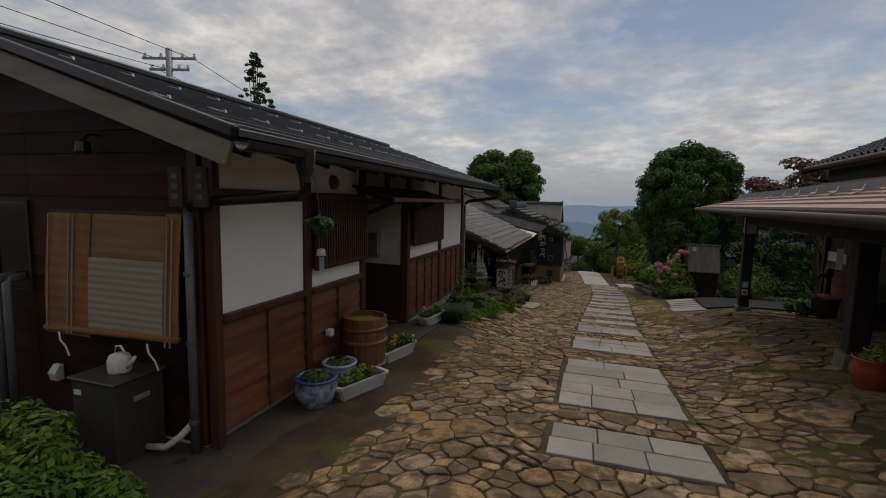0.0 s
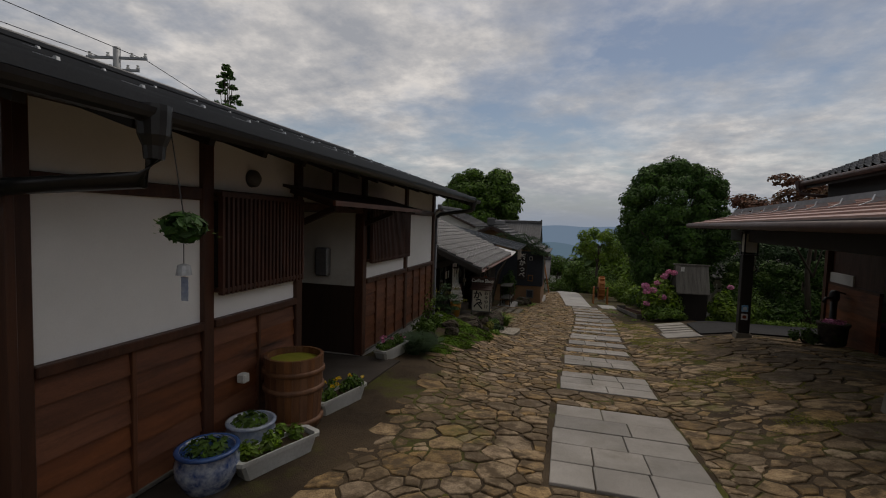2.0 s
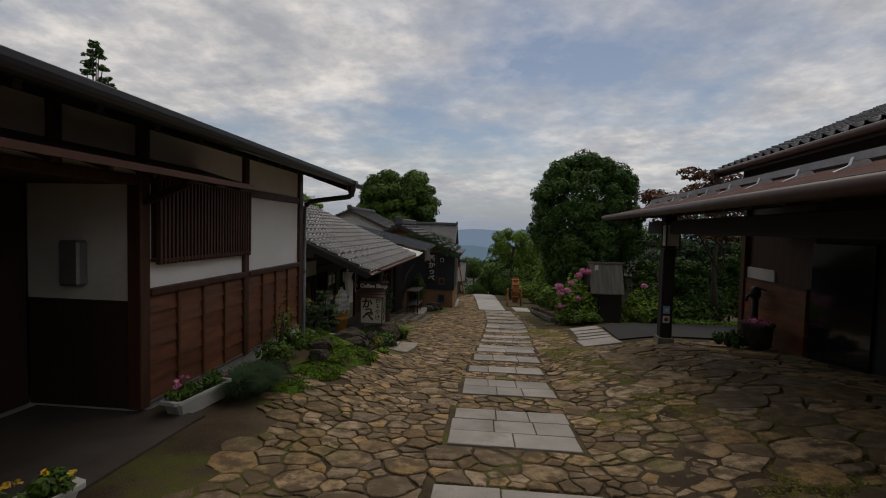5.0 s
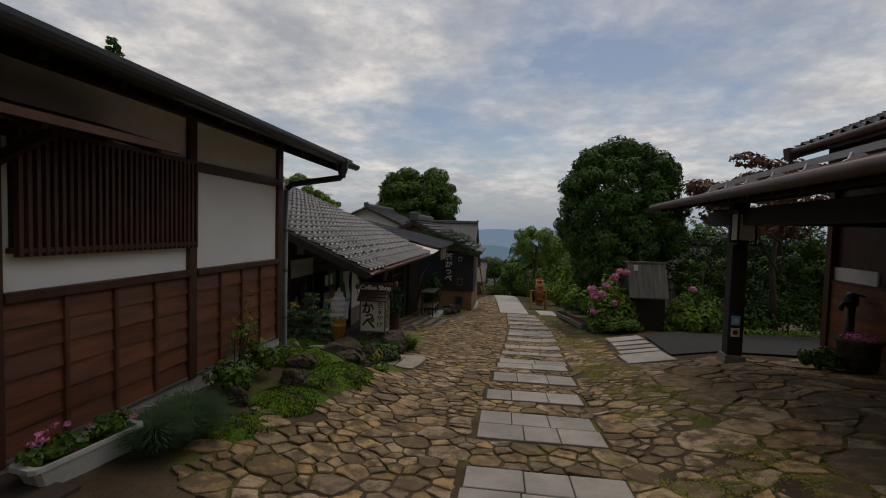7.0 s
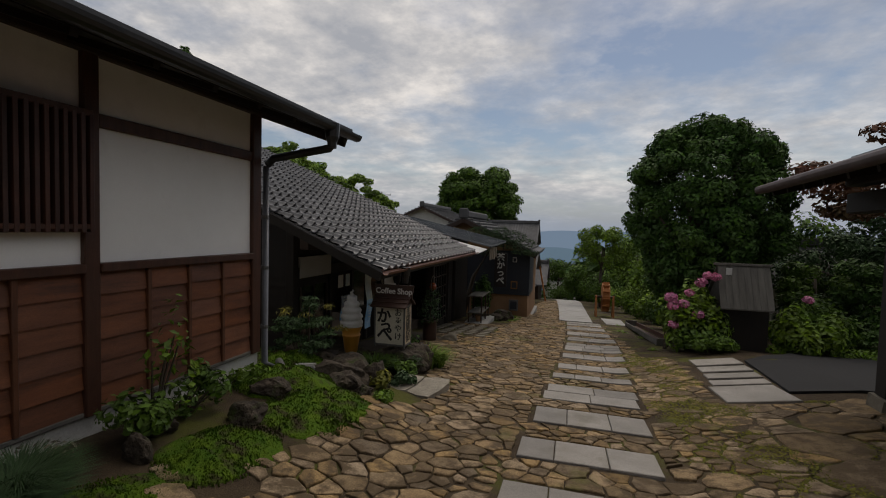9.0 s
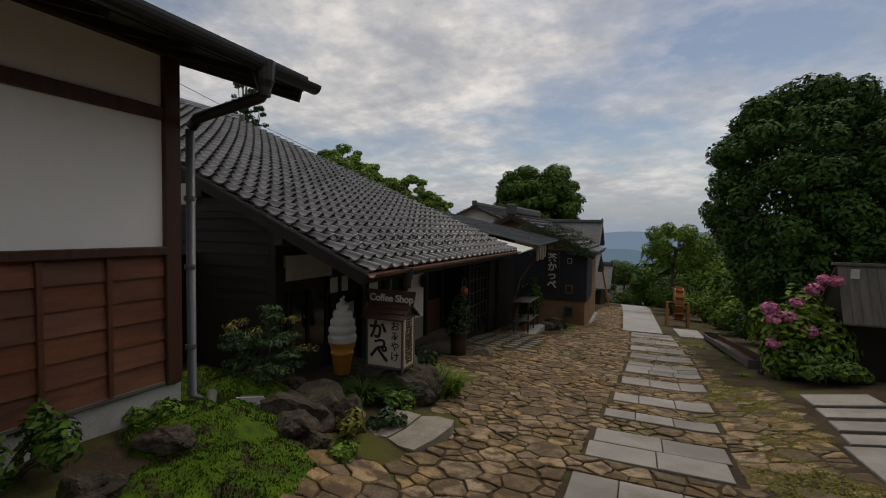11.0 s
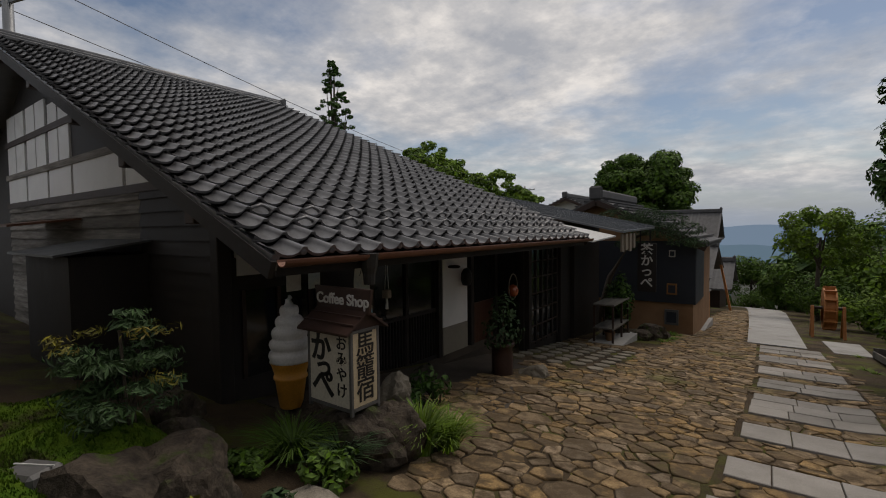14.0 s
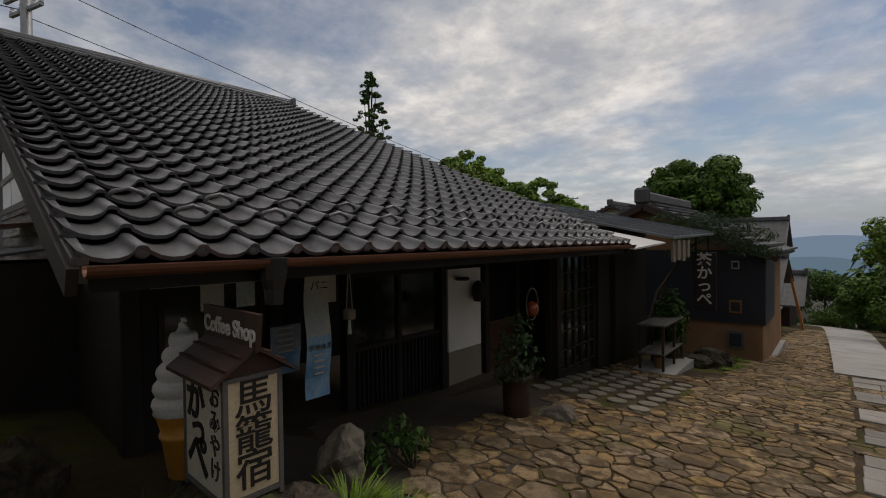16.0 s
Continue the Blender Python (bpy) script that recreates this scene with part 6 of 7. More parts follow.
for k, (x, y, r, h, mt) in enumerate([(-1.72, 11.35, 0.2, 0.22, M_LEAF_YEL), (-1.6, 11.75, 0.18, 0.2, M_LEAF_GREY), (-1.5, 11.0, 0.15, 0.12, M_LEAF_BRIGHT), (-2.75, 10.3, 0.25, 0.2, M_LEAF_BRIGHT), (-2.25, 12.0, 0.15, 0.16, M_LEAF_MID), (-1.75, 12.25, 0.2, 0.3, M_LEAF_MID), (-2.45, 14.15, 0.3, 0.45, M_LEAF_DARK)]):
    bush("fern", "small green fern among the rocks", hump(x, y, r, h, 8, 320 + k), 420, 0.032, mt, 330 + k, "fern", "ferns of the bed")


def grass_clump(name, label, at, r, h, n, seed, material, group=""):
    g = np.random.default_rng(seed)
    vv, ff = [], []
    for k in range(n):
        a, d = g.random() * 6.283, r * 0.35 * g.random()
        l, lean = h * (0.6 + 0.6 * g.random()), r * (0.4 + 0.9 * g.random())
        c, s = math.cos(a), math.sin(a)
        w = (0.003 if name == "lavender" else 0.007) * (1 + 0.6 * g.random())
        o = len(vv)
        for i in range(5):
            q = i / 4
            x, y = at[0] + c * (d + lean * q * q), at[1] + s * (d + lean * q * q)
            z = at[2] + l * (q - 0.35 * q * q * q)
            ww = w * (1 - 0.85 * q)
            vv += [(x - s * ww, y + c * ww, z), (x + s * ww, y - c * ww, z)]
        for i in range(4):
            ff.append((o + 2 * i, o + 2 * i + 1, o + 2 * i + 3, o + 2 * i + 2))
    t = thing(name, label, "grass", group)
    raw("foliage", vv, ff, material, t)
    return t


grass_clump("grass_tuft", "bright green grass tuft beside the lantern sign", (-1.72, 13.15, -1.38), 0.26, 0.50, 420, 1, M_LEAF_BRIGHT, "grass tufts")
grass_clump("grass_tuft", "bright green grass tuft beside the lantern sign", (-1.60, 13.35, -1.40), 0.24, 0.40, 300, 2, M_LEAF_BRIGHT, "grass tufts")
grass_clump("grass_tuft", "dark green grass tuft below the ice cream", (-2.25, 12.35, -1.22), 0.30, 0.32, 420, 3, M_LEAF_MID, "grass tufts")
grass_clump("grass_tuft", "dark green grass tuft below the lantern sign", (-1.9, 12.5, -1.22), 0.25, 0.28, 320, 4, M_LEAF_GREY, "grass tufts")
for k, (x, y) in enumerate([(-2.3, 7.72), (-2.22, 7.98), (-2.36, 8.12)]):
    grass_clump("lavender", "soft blue-green lavender bush at the house foot", (x, y, gz(x, y) - 0.02), 0.24, 0.33, 2600, 700 + k, M_LEAF_GREY, "lavender bushes")
for k in range(26):
    g = random.Random(k)
    x, y = [(g.uniform(1.8, 3.2), g.uniform(16.2, 24)), (g.uniform(-1.9, -1.4), g.uniform(22, 26))][k % 2]
    grass_clump("grass_tuft", "short grass tuft at the street edge", (x, y, gz(x, y) - 0.04), 0.13, 0.14, 60, 40 + k, M_LEAF_BRIGHT, "edge grass")
cs = thing("stepping_slab", "rough pale concrete slab bridging the gutter", "slab")
part("slab", prism([(-1.82, 11.57), (-1.66, 11.53), (-1.49, 11.55), (-1.44, 11.80), (-1.43, 12.10), (-1.60, 12.13), (-1.75, 12.10), (-1.80, 11.86)], "z", -1.27, -1.12), M_SLABSTONE, cs)
part("slab", prism([(-1.475, 11.55), (-1.33, 11.47), (-1.18, 11.46), (-1.11, 11.70), (-1.07, 12.00), (-1.10, 12.14), (-1.26, 12.16), (-1.415, 12.10), (-1.425, 11.80)], "z", -1.27, -1.128), M_SLABSTONE, cs)

# ==== lantern sign, ice cream and shop things ====
sign = thing("lantern_sign", "roofed box sign with black brush lettering on cream panels", "sign")
X0, X1, Y0, Y1, Z0, Z1 = -2.385, -1.905, 12.60, 12.89, -0.90, -0.315
part("core", box(X0 + 0.02, X1 - 0.02, Y0 + 0.02, Y1 - 0.02, Z0 + 0.02, Z1 - 0.01), M_SIGNFRAME, sign)
part("front_panel", box(X0 + 0.025, X1 - 0.025, Y0 + 0.006, Y0 + 0.02, Z0 + 0.025, Z1 - 0.015), M_SIGNWHITE, sign, "off-white lettered panel")
part("side_panel", box(X1 - 0.02, X1 - 0.006, Y0 + 0.025, Y1 - 0.025, Z0 + 0.025, Z1 - 0.015), M_SIGNCREAM, sign, "cream lettered panel")
part("side_panel", box(X0 + 0.006, X0 + 0.02, Y0 + 0.025, Y1 - 0.025, Z0 + 0.025, Z1 - 0.015), M_SIGNCREAM, sign)
for x in (X0, X1 - 0.025):
    for y in (Y0, Y1 - 0.025):
        part("corner_post", box(x, x + 0.025, y, y + 0.025, Z0 - 0.03, Z1, 0.003), M_SIGNFRAME, sign)
for z in (Z0, Z1 - 0.02):
    part("frame_rail", box(X0 + 0.025, X1 - 0.025, Y0, Y0 + 0.02, z, z + 0.02), M_SIGNFRAME, sign)
    part("frame_rail", box(X1 - 0.02, X1, Y0 + 0.025, Y1 - 0.025, z, z + 0.02), M_SIGNFRAME, sign)
ZR = Z1 + 0.16
for s in (-1, 1):
    ym = (Y0 + Y1) / 2
    part("roof_slope", slab4([(X0 - 0.035, ym + s * 0.21, Z1 - 0.005), (X1 + 0.035, ym + s * 0.21, Z1 - 0.005), (X1 + 0.035, ym, ZR - 0.02), (X0 - 0.035, ym, ZR - 0.02)], 0.018), M_BROWNROOF, sign, "brown sheet roof slope")
    for q in (0.33, 0.66):
        part("roof_step", bar((X0 - 0.034, ym + s * 0.21 * q, Z1 + 0.145 * (1 - q)), (X1 + 0.034, ym + s * 0.21 * q, Z1 + 0.145 * (1 - q)), 0.02, 0.010), M_BROWNROOF, sign)
part("gable_fill", prism([(Y0 - 0.02, Z1), (Y1 + 0.02, Z1), ((Y0 + Y1) / 2, ZR - 0.03)], "x", X0 + 0.01, X1 - 0.01), M_BROWNROOF, sign)
tb = part("top_board", prism([(X0 - 0.03, ZR - 0.05), (X1 + 0.05, ZR - 0.05), (X1 + 0.08, ZR + 0.13), (X0 - 0.06, ZR + 0.13)], "y", 12.73, 12.755), M_BROWNROOF, sign, "dark board with white lettering")
text("Coffee Shop", 0.115, M_LETTER, tb, pose((X0 + X1) / 2 + 0.01, 12.727, ZR + 0.035, 90, 0, 0), 0.003, "lettering", 1.0, 0.0025)
for ch, dx, dz, sz in (("か", 0.15, 0.165, 0.23), ("っ", 0.18, 0.30, 0.19), ("ぺ", 0.17, 0.435, 0.25)):
    text(ch, sz, M_BLACK, sign, pose(X0 + dx, Y0 + 0.004, Z1 - dz, 90, 0, 0), 0.002, "lettering", 1.0, 0.007)
for ch, dz in zip("おみやけ", (0.10, 0.215, 0.33, 0.445)):
    text(ch, 0.115, M_BLACK, sign, pose(X0 + 0.375, Y0 + 0.004, Z1 - dz, 90, 0, 0), 0.002, "lettering", 1.0, 0.0015)
for ch, dz in zip("馬籠宿", (0.115, 0.285, 0.455)):
    text(ch, 0.19, M_BLACK, sign, pose(X1 - 0.003, (Y0 + Y1) / 2, Z1 - dz, 90, 0, 90), 0.002, "lettering", 1.0, 0.0015)

ice = thing("ice_cream_display", "large plastic soft ice cream in an orange cone", "display")
IX, IY = -2.83, 12.76
part("cone", lathe([(0.085, -1.10), (0.095, -1.09), (0.128, -0.86), (0.14, -0.845), (0.14, -0.825), (0.128, -0.82), (0.15, -0.74), (0.165, -0.70), (0.16, -0.68), (0.0, -0.68)], (IX, IY, 0), 24), M_CONE, ice, "orange cone", True)
prof = [(0.17, -0.70)]
for k in range(5):
    zc, rc = -0.65 + k * 0.092, (0.176, 0.170, 0.150, 0.118, 0.080)[k]
    prof += [(rc * 0.93, zc - 0.03), (rc, zc), (rc * 0.97, zc + 0.028), (rc * 0.84, zc + 0.05)]
prof += [(0.045, -0.235), (0.03, -0.205), (0.0, -0.195)]
part("swirl", lathe(prof, (IX, IY, 0), 24), M_CREAM, ice, "white soft-ice swirl", True)
part("tip", tube([(IX, IY, -0.23), (IX - 0.01, IY, -0.18), (IX + 0.012, IY, -0.155), (IX + 0.03, IY, -0.165)], 0.03, 8, None, 0.012), M_CREAM, ice, "curled white tip", True)
part("stand", lathe([(0.10, -1.32), (0.10, -1.28), (0.03, -1.26), (0.03, -1.10)], (IX, IY, 0), 14), M_GUTTER, ice)


def banner(x, y, z0, z1, w, top, low, label):
    t = thing("hanging_banner", label, "banner", "shop banners")
    zm = (z0 + z1) / 2
    for a, b, mt, nm in ((zm, z1, top, "upper_print"), (z0, zm, low, "lower_print")):
        bm = bmesh.new()
        rows = []
        for i in range(7):
            z = a + (b - a) * i / 6
            off = 0.02 * math.sin(z * 9)
            rows.append([bm.verts.new((x + off, y, z)), bm.verts.new((x + off, y + w, z)), bm.verts.new((x + off - 0.004, y + w, z)), bm.verts.new((x + off - 0.004, y, z))])
        for p, q in zip(rows, rows[1:]):
            for k in range(4):
                bm.faces.new((p[k], p[(k + 1) % 4], q[(k + 1) % 4], q[k]))
        part(nm, bm, mt, t)
    part("top_rod", tube([(x, y - 0.02, z1 + 0.005), (x, y + w + 0.02, z1 + 0.005)], 0.008, 6), M_BLACK, t)
    for i in range(5):
        part("print_line", box(x + 0.022, x + 0.026, y + 0.06, y + w - 0.08, z0 + 0.2 + i * 0.05, z0 + 0.215 + i * 0.05), M_SIGNWHITE, t)
    return t


bn = banner(-3.05, 13.73, -0.97, 0.05, 0.23, M_POSTER, M_CYAN, "faded pale and sky-blue shop banner under the eave")
text("パニ", 0.09, M_BLACK, bn, pose(-3.02, 13.845, -0.05, 90, 0, 90), 0.001, "lettering")
text("宇治抹茶", 0.055, M_NAVY, bn, pose(-3.015, 13.845, -0.55, 90, 0, 90), 0.001, "lettering")
banner(-3.5, 13.66, -0.85, -0.42, 0.29, M_PALEGLAZE, M_CYAN, "small blue paper poster by the window")
for k, (y, z, w, h, mt) in enumerate([(13.98, 0.02, 0.15, 0.24, M_LANTERN), (13.0, 0.03, 0.16, 0.2, M_LANTERN), (13.25, 0.03, 0.14, 0.2, M_POSTER)]):
    c = thing("paper_notice", "small pale paper notice hung under the eave", "notice", "paper notices")
    part("paper", box(-3.2, -3.195, y, y + w, z - h, z, 0.0), mt, c)
    part("string", tube([(-3.197, y + w / 2, z), (-3.197, y + w / 2, z + 0.15)], 0.003, 4), M_BLACK, c)
orn = thing("hanging_ornament", "small wooden bell ornament on cords", "ornament")
for k in (-0.03, 0.03):
    part("cord", tube([(-2.9, 14.05, 0.16), (-2.9, 14.05 + k, -0.25)], 0.004, 4), M_WHITEPOT, orn)
part("block", box(-2.94, -2.86, 14.01, 14.09, -0.34, -0.25, 0.01), M_CLOTH, orn)
part("tassel", tube([(-2.9, 14.05, -0.34), (-2.9, 14.05, -0.46)], 0.010, 6, None, 0.018), M_WHITEPOT, orn)
gourd = thing("black_gourd", "black gourd-shaped iron ornament on the white panel", "ornament")
part("body", lathe([(0.0, -0.17), (0.07, -0.16), (0.10, -0.06), (0.09, 0.05), (0.05, 0.12), (0.0, 0.14)], (-3.74, 16.95, -0.40), 14), M_BLACK, gourd, smooth=True)
part("wreath", lathe([(0.09, -0.02), (0.11, 0.0), (0.09, 0.02), (0.07, 0.0), (0.09, -0.02)], (-3.77, 16.62, -0.22), 14), M_BROWNROOF, gourd).matrix_basis = Matrix()
pl = thing("potted_plant", "tall brown jar with a dark leafy plant", "plant pot")
part("jar", lathe([(0.13, -1.95), (0.145, -1.92), (0.155, -1.6), (0.15, -1.46), (0.18, -1.44), (0.18, -1.39), (0.15, -1.39), (0.14, -1.46), (0.0, -1.47)], (-2.62, 16.15, 0.17), 20), M_BROWNROOF, pl, smooth=True)
v, f = leaves([(-2.62, 16.15, -1.05, 0.30, 0.30, 0.32), (-2.56, 16.1, -0.72, 0.2, 0.2, 0.22)], 520, 0.036, seed=401)
raw("foliage", v, f, M_LEAF_GREY, pl)
part("stem", tube([(-2.62, 16.15, -1.5), (-2.6, 16.15, -0.75)], 0.015, 6), M_BARK, pl)
lan = thing("red_lantern_ornament", "small red and orange hanging ornament", "ornament")
part("body", lathe([(0.0, -0.1), (0.07, -0.07), (0.09, 0.0), (0.06, 0.08), (0.0, 0.1)], (-2.75, 16.75, -0.56), 12), M_TERRA, lan, smooth=True)
part("ring", tube([(-2.75, 16.75 + 0.14 * math.cos(a), -0.50 + 0.2 * math.sin(a)) for a in (2 * math.pi * k / 16 for k in range(17))], 0.008, 5), M_PALEROCK, lan)
part("cord", tube([(-2.75, 16.75, -0.3), (-2.75, 16.75, 0.1)], 0.004, 4), M_BLACK, lan)
# display shelf before the annex
shelf = thing("display_shelf", "grey two-tier wooden display shelf on thin legs", "shelf")
for z in (-1.32, -1.85):
    part("shelf_board", box(-2.75, -2.28, 20.65, 22.0, z - 0.02, z + 0.015, 0.004), M_GREYWOOD, shelf)
for x in (-2.72, -2.31):
    for y in (20.68, 21.4, 21.97):
        part("leg", box(x - 0.02, x + 0.02, y - 0.02, y + 0.02, gz(x, y) - 0.03, -1.34), M_DARKWOOD, shelf)
part("concrete_base", box(-2.85, -2.1, 20.6, 22.1, -2.5, gz(-2.4, 21.0) + 0.07, 0.01), M_CONCRETE, shelf)
crate = tagged(part("clay_pot", lathe([(0.08, 0), (0.11, 0.17), (0.12, 0.17), (0.12, 0.2), (0.1, 0.2), (0.0, 0.18)], (-2.45, 20.95, gz(-2.4, 21.0) + 0.07), 14), M_OCHRE), "small clay pot under the shelf", "plant pot")
# brush-lettered board sign and noren
ks = thing("brush_sign", "dark vertical board with pale brush lettering", "sign")
part("board", box(-2.24, -1.80, 22.6, 22.64, -1.22, 0.0, 0.01), M_BLACKWOOD, ks)
for ch, dz in zip("茶かっぺ", (0.17, 0.45, 0.72, 1.0)):
    text(ch, 0.30, M_LETTER, ks, pose(-2.02, 22.592, -dz, 90, 0, 0), 0.003, "lettering", 1.0, 0.006)
for x in (-2.18, -1.95):
    part("hanger", box(x - 0.015, x + 0.015, 22.61, 22.63, -0.02, 0.37), M_BLACKWOOD, ks)
nor = thing("cloth_awning", "rolled beige cloth awning under the sheet roof", "awning")
for i in range(6):
    y0_ = 20.05 + i * 0.16
    part("cloth_fold", prism([(-2.0 + 0.04 * (i % 2), 0.27), (-1.97 + 0.04 * (i % 2), 0.27), (-1.96 + 0.03 * (i % 2), -0.10 + 0.03 * (i % 3)), (-2.0 + 0.03 * (i % 2), -0.10 + 0.03 * (i % 3))], "y", y0_, y0_ + 0.158), M_CLOTH, nor)
v, f = leaves(hump(-2.6, 22.0, 0.4, 1.9, 14, 411), 1700, 0.05, seed=412)
cp = thing("climbing_plant", "dark climbing plant by the shopfront", "bush")
raw("foliage", v, f, M_LEAF_DARK, cp)
part("stem", tube([(-2.6, 22.0, -2.5), (-2.6, 22.0, -1.0)], 0.03, 6), M_BARK, cp)
# pine leaning over the street
pine = thing("pine_tree", "crooked dark pine reaching over the street", "tree")
part("trunk", tube([(-3.6, 23.6, -2.6), (-3.2, 23.6, -1.0), (-2.6, 23.7, 0.1), (-1.9, 23.7, 0.45)], 0.10, 8, None, 0.03), M_BARK, pine, smooth=True)
v, f = leaves([(-2.5, 23.7, 0.45, 0.6, 0.5, 0.28), (-1.9, 23.6, 0.30, 0.5, 0.4, 0.2), (-1.4, 23.5, 0.05, 0.4, 0.35, 0.15), (-3.1, 23.7, 0.7, 0.5, 0.4, 0.25), (-2.6, 23.5, -0.05, 0.45, 0.3, 0.15), (-2.2, 23.6, 0.75, 0.4, 0.35, 0.2), (-1.7, 23.45, 0.58, 0.5, 0.4, 0.24), (-1.25, 23.4, 0.35, 0.45, 0.35, 0.18), (-1.05, 23.5, 0.0, 0.3, 0.3, 0.14)], 3600, 0.06, aspect=0.14, seed=413)
raw("needles", v, f, M_LEAF_GREY, pine)
# orange kiosk, leaning board, water wheel, trough
ko = thing("orange_bin", "upright orange timber box by the cafe wall", "box")
kz = gz(-1.6, 29)
for i in range(6):
    part("board", box(-1.72 + i * 0.075, -1.65 + i * 0.075, 29.0, 29.03, kz + 0.05, kz + 1.15, 0.004), M_ORANGEWOOD, ko)
part("body", box(-1.71, -1.28, 29.03, 29.5, kz, kz + 1.1), M_ORANGEWOOD, ko)
part("lid", box(-1.76, -1.24, 28.96, 29.55, kz + 1.15, kz + 1.2, 0.01), M_GREYWOOD, ko)
lb = tagged(part("leaning_board", bar((-1.25, 40.0, gz(-1, 40) + 0.0), (-1.75, 40.0, gz(-1, 40) + 2.6), 0.1, 0.3), M_ORANGEWOOD), "tall orange timber board leaning by a house", "board")
wh = thing("water_wheel", "small orange timber water wheel on a stand", "water wheel")
wx, wy = 1.98, 28.6
wz = gz(wx, wy)
part("rim", lathe([(0.52, -0.16), (0.62, -0.16), (0.62, -0.12), (0.54, -0.12), (0.54, 0.12), (0.62, 0.12), (0.62, 0.16), (0.52, 0.16), (0.52, -0.16)], (0, 0, 0), 22), M_ORANGEWOOD, wh).matrix_basis = pose(wx, wy, wz + 0.9, 0, 90, 0)
for k in range(12):
    a = 2 * math.pi * k / 12
    part("paddle", box(-0.15, 0.15, -0.012, 0.012, 0.5, 0.68), M_ORANGEWOOD, wh).matrix_basis = pose(wx, wy, wz + 0.9, math.degrees(a), 0, 0)
for k in range(4):
    part("spoke", box(-0.03, 0.03, -0.025, 0.025, -0.54, 0.54), M_ORANGEWOOD, wh).matrix_basis = pose(wx, wy, wz + 0.9, 45 * k, 0, 0)
part("axle", tube([(wx - 0.45, wy, wz + 0.9), (wx + 0.4, wy, wz + 0.9)], 0.05, 8), M_DARKWOOD, wh)
for s in (-0.4, 0.35):
    for d in (-0.35, 0.35):
        part("stand_leg", bar((wx + s, wy + d, wz - 0.05), (wx + s, wy, wz + 0.95), 0.08, 0.08), M_ORANGEWOOD, wh)
tr = thing("wooden_trough", "low weathered wooden water trough at the street edge", "trough")
part("side_board", bar((2.36, 23.9, -2.43), (2.38, 18.0, -1.71), 0.035, 0.13), M_GREYWOOD, tr)
part("side_board", bar((2.72, 23.9, -2.41), (2.76, 18.1, -1.68), 0.035, 0.12), M_REDPOST, tr)
part("end_board", bar((2.36, 23.94, -2.42), (2.74, 23.94, -2.42), 0.04, 0.24), M_GREYWOOD, tr)
part("end_board", bar((2.36, 18.0, -1.73), (2.78, 18.1, -1.73), 0.04, 0.22), M_GREYWOOD, tr)
part("bottom_board", bar((2.54, 23.9, -2.50), (2.57, 18.05, -1.78), 0.34, 0.03), M_REDPOST, tr)
on_ground("pavement", [(24.05, 1.72, 2.4), (26.9, 1.7, 2.5)], M_CONCRETE, 0.02, 0.1, "pale concrete pad beside the path", "pavement")

# roofed box in the garden
bx = thing("roofed_box", "weathered wooden box with a steep grey board roof", "box")
part("body", box(3.42, 4.22, 16.95, 17.5, gz(3.8, 17.2) - 0.1, -0.15, 0.01), M_BLACKWOOD, bx)
for i in range(8):
    xa = 3.26 + i * 0.117
    part("roof_board", slab4([(xa, 16.62, -0.60), (xa + 0.113, 16.62, -0.60), (xa + 0.113, 16.98, 0.23), (xa, 16.98, 0.23)], 0.03), M_GREYWOOD, bx)
part("roof_back", slab4([(3.25, 17.65, -0.45), (4.2, 17.65, -0.45), (4.2, 17.0, 0.23), (3.25, 17.0, 0.23)], 0.03), M_GREYWOOD, bx)
part("ridge_board", bar((3.2, 16.99, 0.25), (4.24, 16.99, 0.25), 0.08, 0.04), M_GREYWOOD, bx)
part("crest", box(3.40, 3.50, 16.87, 16.89, 0.04, 0.18), M_WHITEPOT, bx)
part("gable_board", prism([(16.70, -0.62), (17.6, -0.48), (16.98, 0.18)], "x", 3.30, 3.34), M_BLACKWOOD, bx)
# ==== things under the lean-to ====
lt = thing("post_lantern", "square paper lantern in a black frame on the post", "lantern", at=(3.6, 12.2, 0), turn=RA)
part("paper_box", box(-0.16, 0.06, -0.42, -0.18, 0.93, 1.30), M_LANTERN, lt)
for x in (-0.175, 0.05):
    for y in (-0.435, -0.19):
        part("frame_bar", box(x, x + 0.025, y, y + 0.025, 0.88, 1.33), M_BLACK, lt)
part("cap", box(-0.2, 0.10, -0.46, -0.14, 1.33, 1.36, 0.006), M_BLACK, lt)
part("base", box(-0.19, 0.09, -0.45, -0.15, 0.86, 0.88, 0.004), M_BLACK, lt)
part("bracket", box(-0.05, 0.02, -0.18, -0.12, 1.1, 1.16), M_BLACK, lt)
for z, mt, h in ((-0.27, M_CYAN, 0.14), (-0.45, M_WHITE, 0.13)):
    s = thing("post_notice", "small printed notice fixed to the black post", "notice", "post notices", at=(3.6, 12.2, 0), turn=RA)
    part("plate", box(-0.07, 0.05, -0.117, -0.107, z - h / 2, z + h / 2, 0.003), mt, s)
    part("print", lathe([(0.038, 0), (0.038, 0.003), (0.03, 0.003), (0.03, 0.0)], (0, 0, 0), 14), M_TERRA if mt is M_WHITE else M_WHITE, s).matrix_basis = pose(-0.01, -0.118, z, 90, 0, 0)
tg = thing("hanging_tag", "long white paper tag hung from the beam", "tag")
part("paper", box(2.565, 2.625, 5.89, 5.895, 0.86, 1.09), M_WHITE, tg)
part("string", tube([(2.595, 5.892, 1.09), (2.64, 5.92, 1.36)], 0.004, 4), M_BLACK, tg)
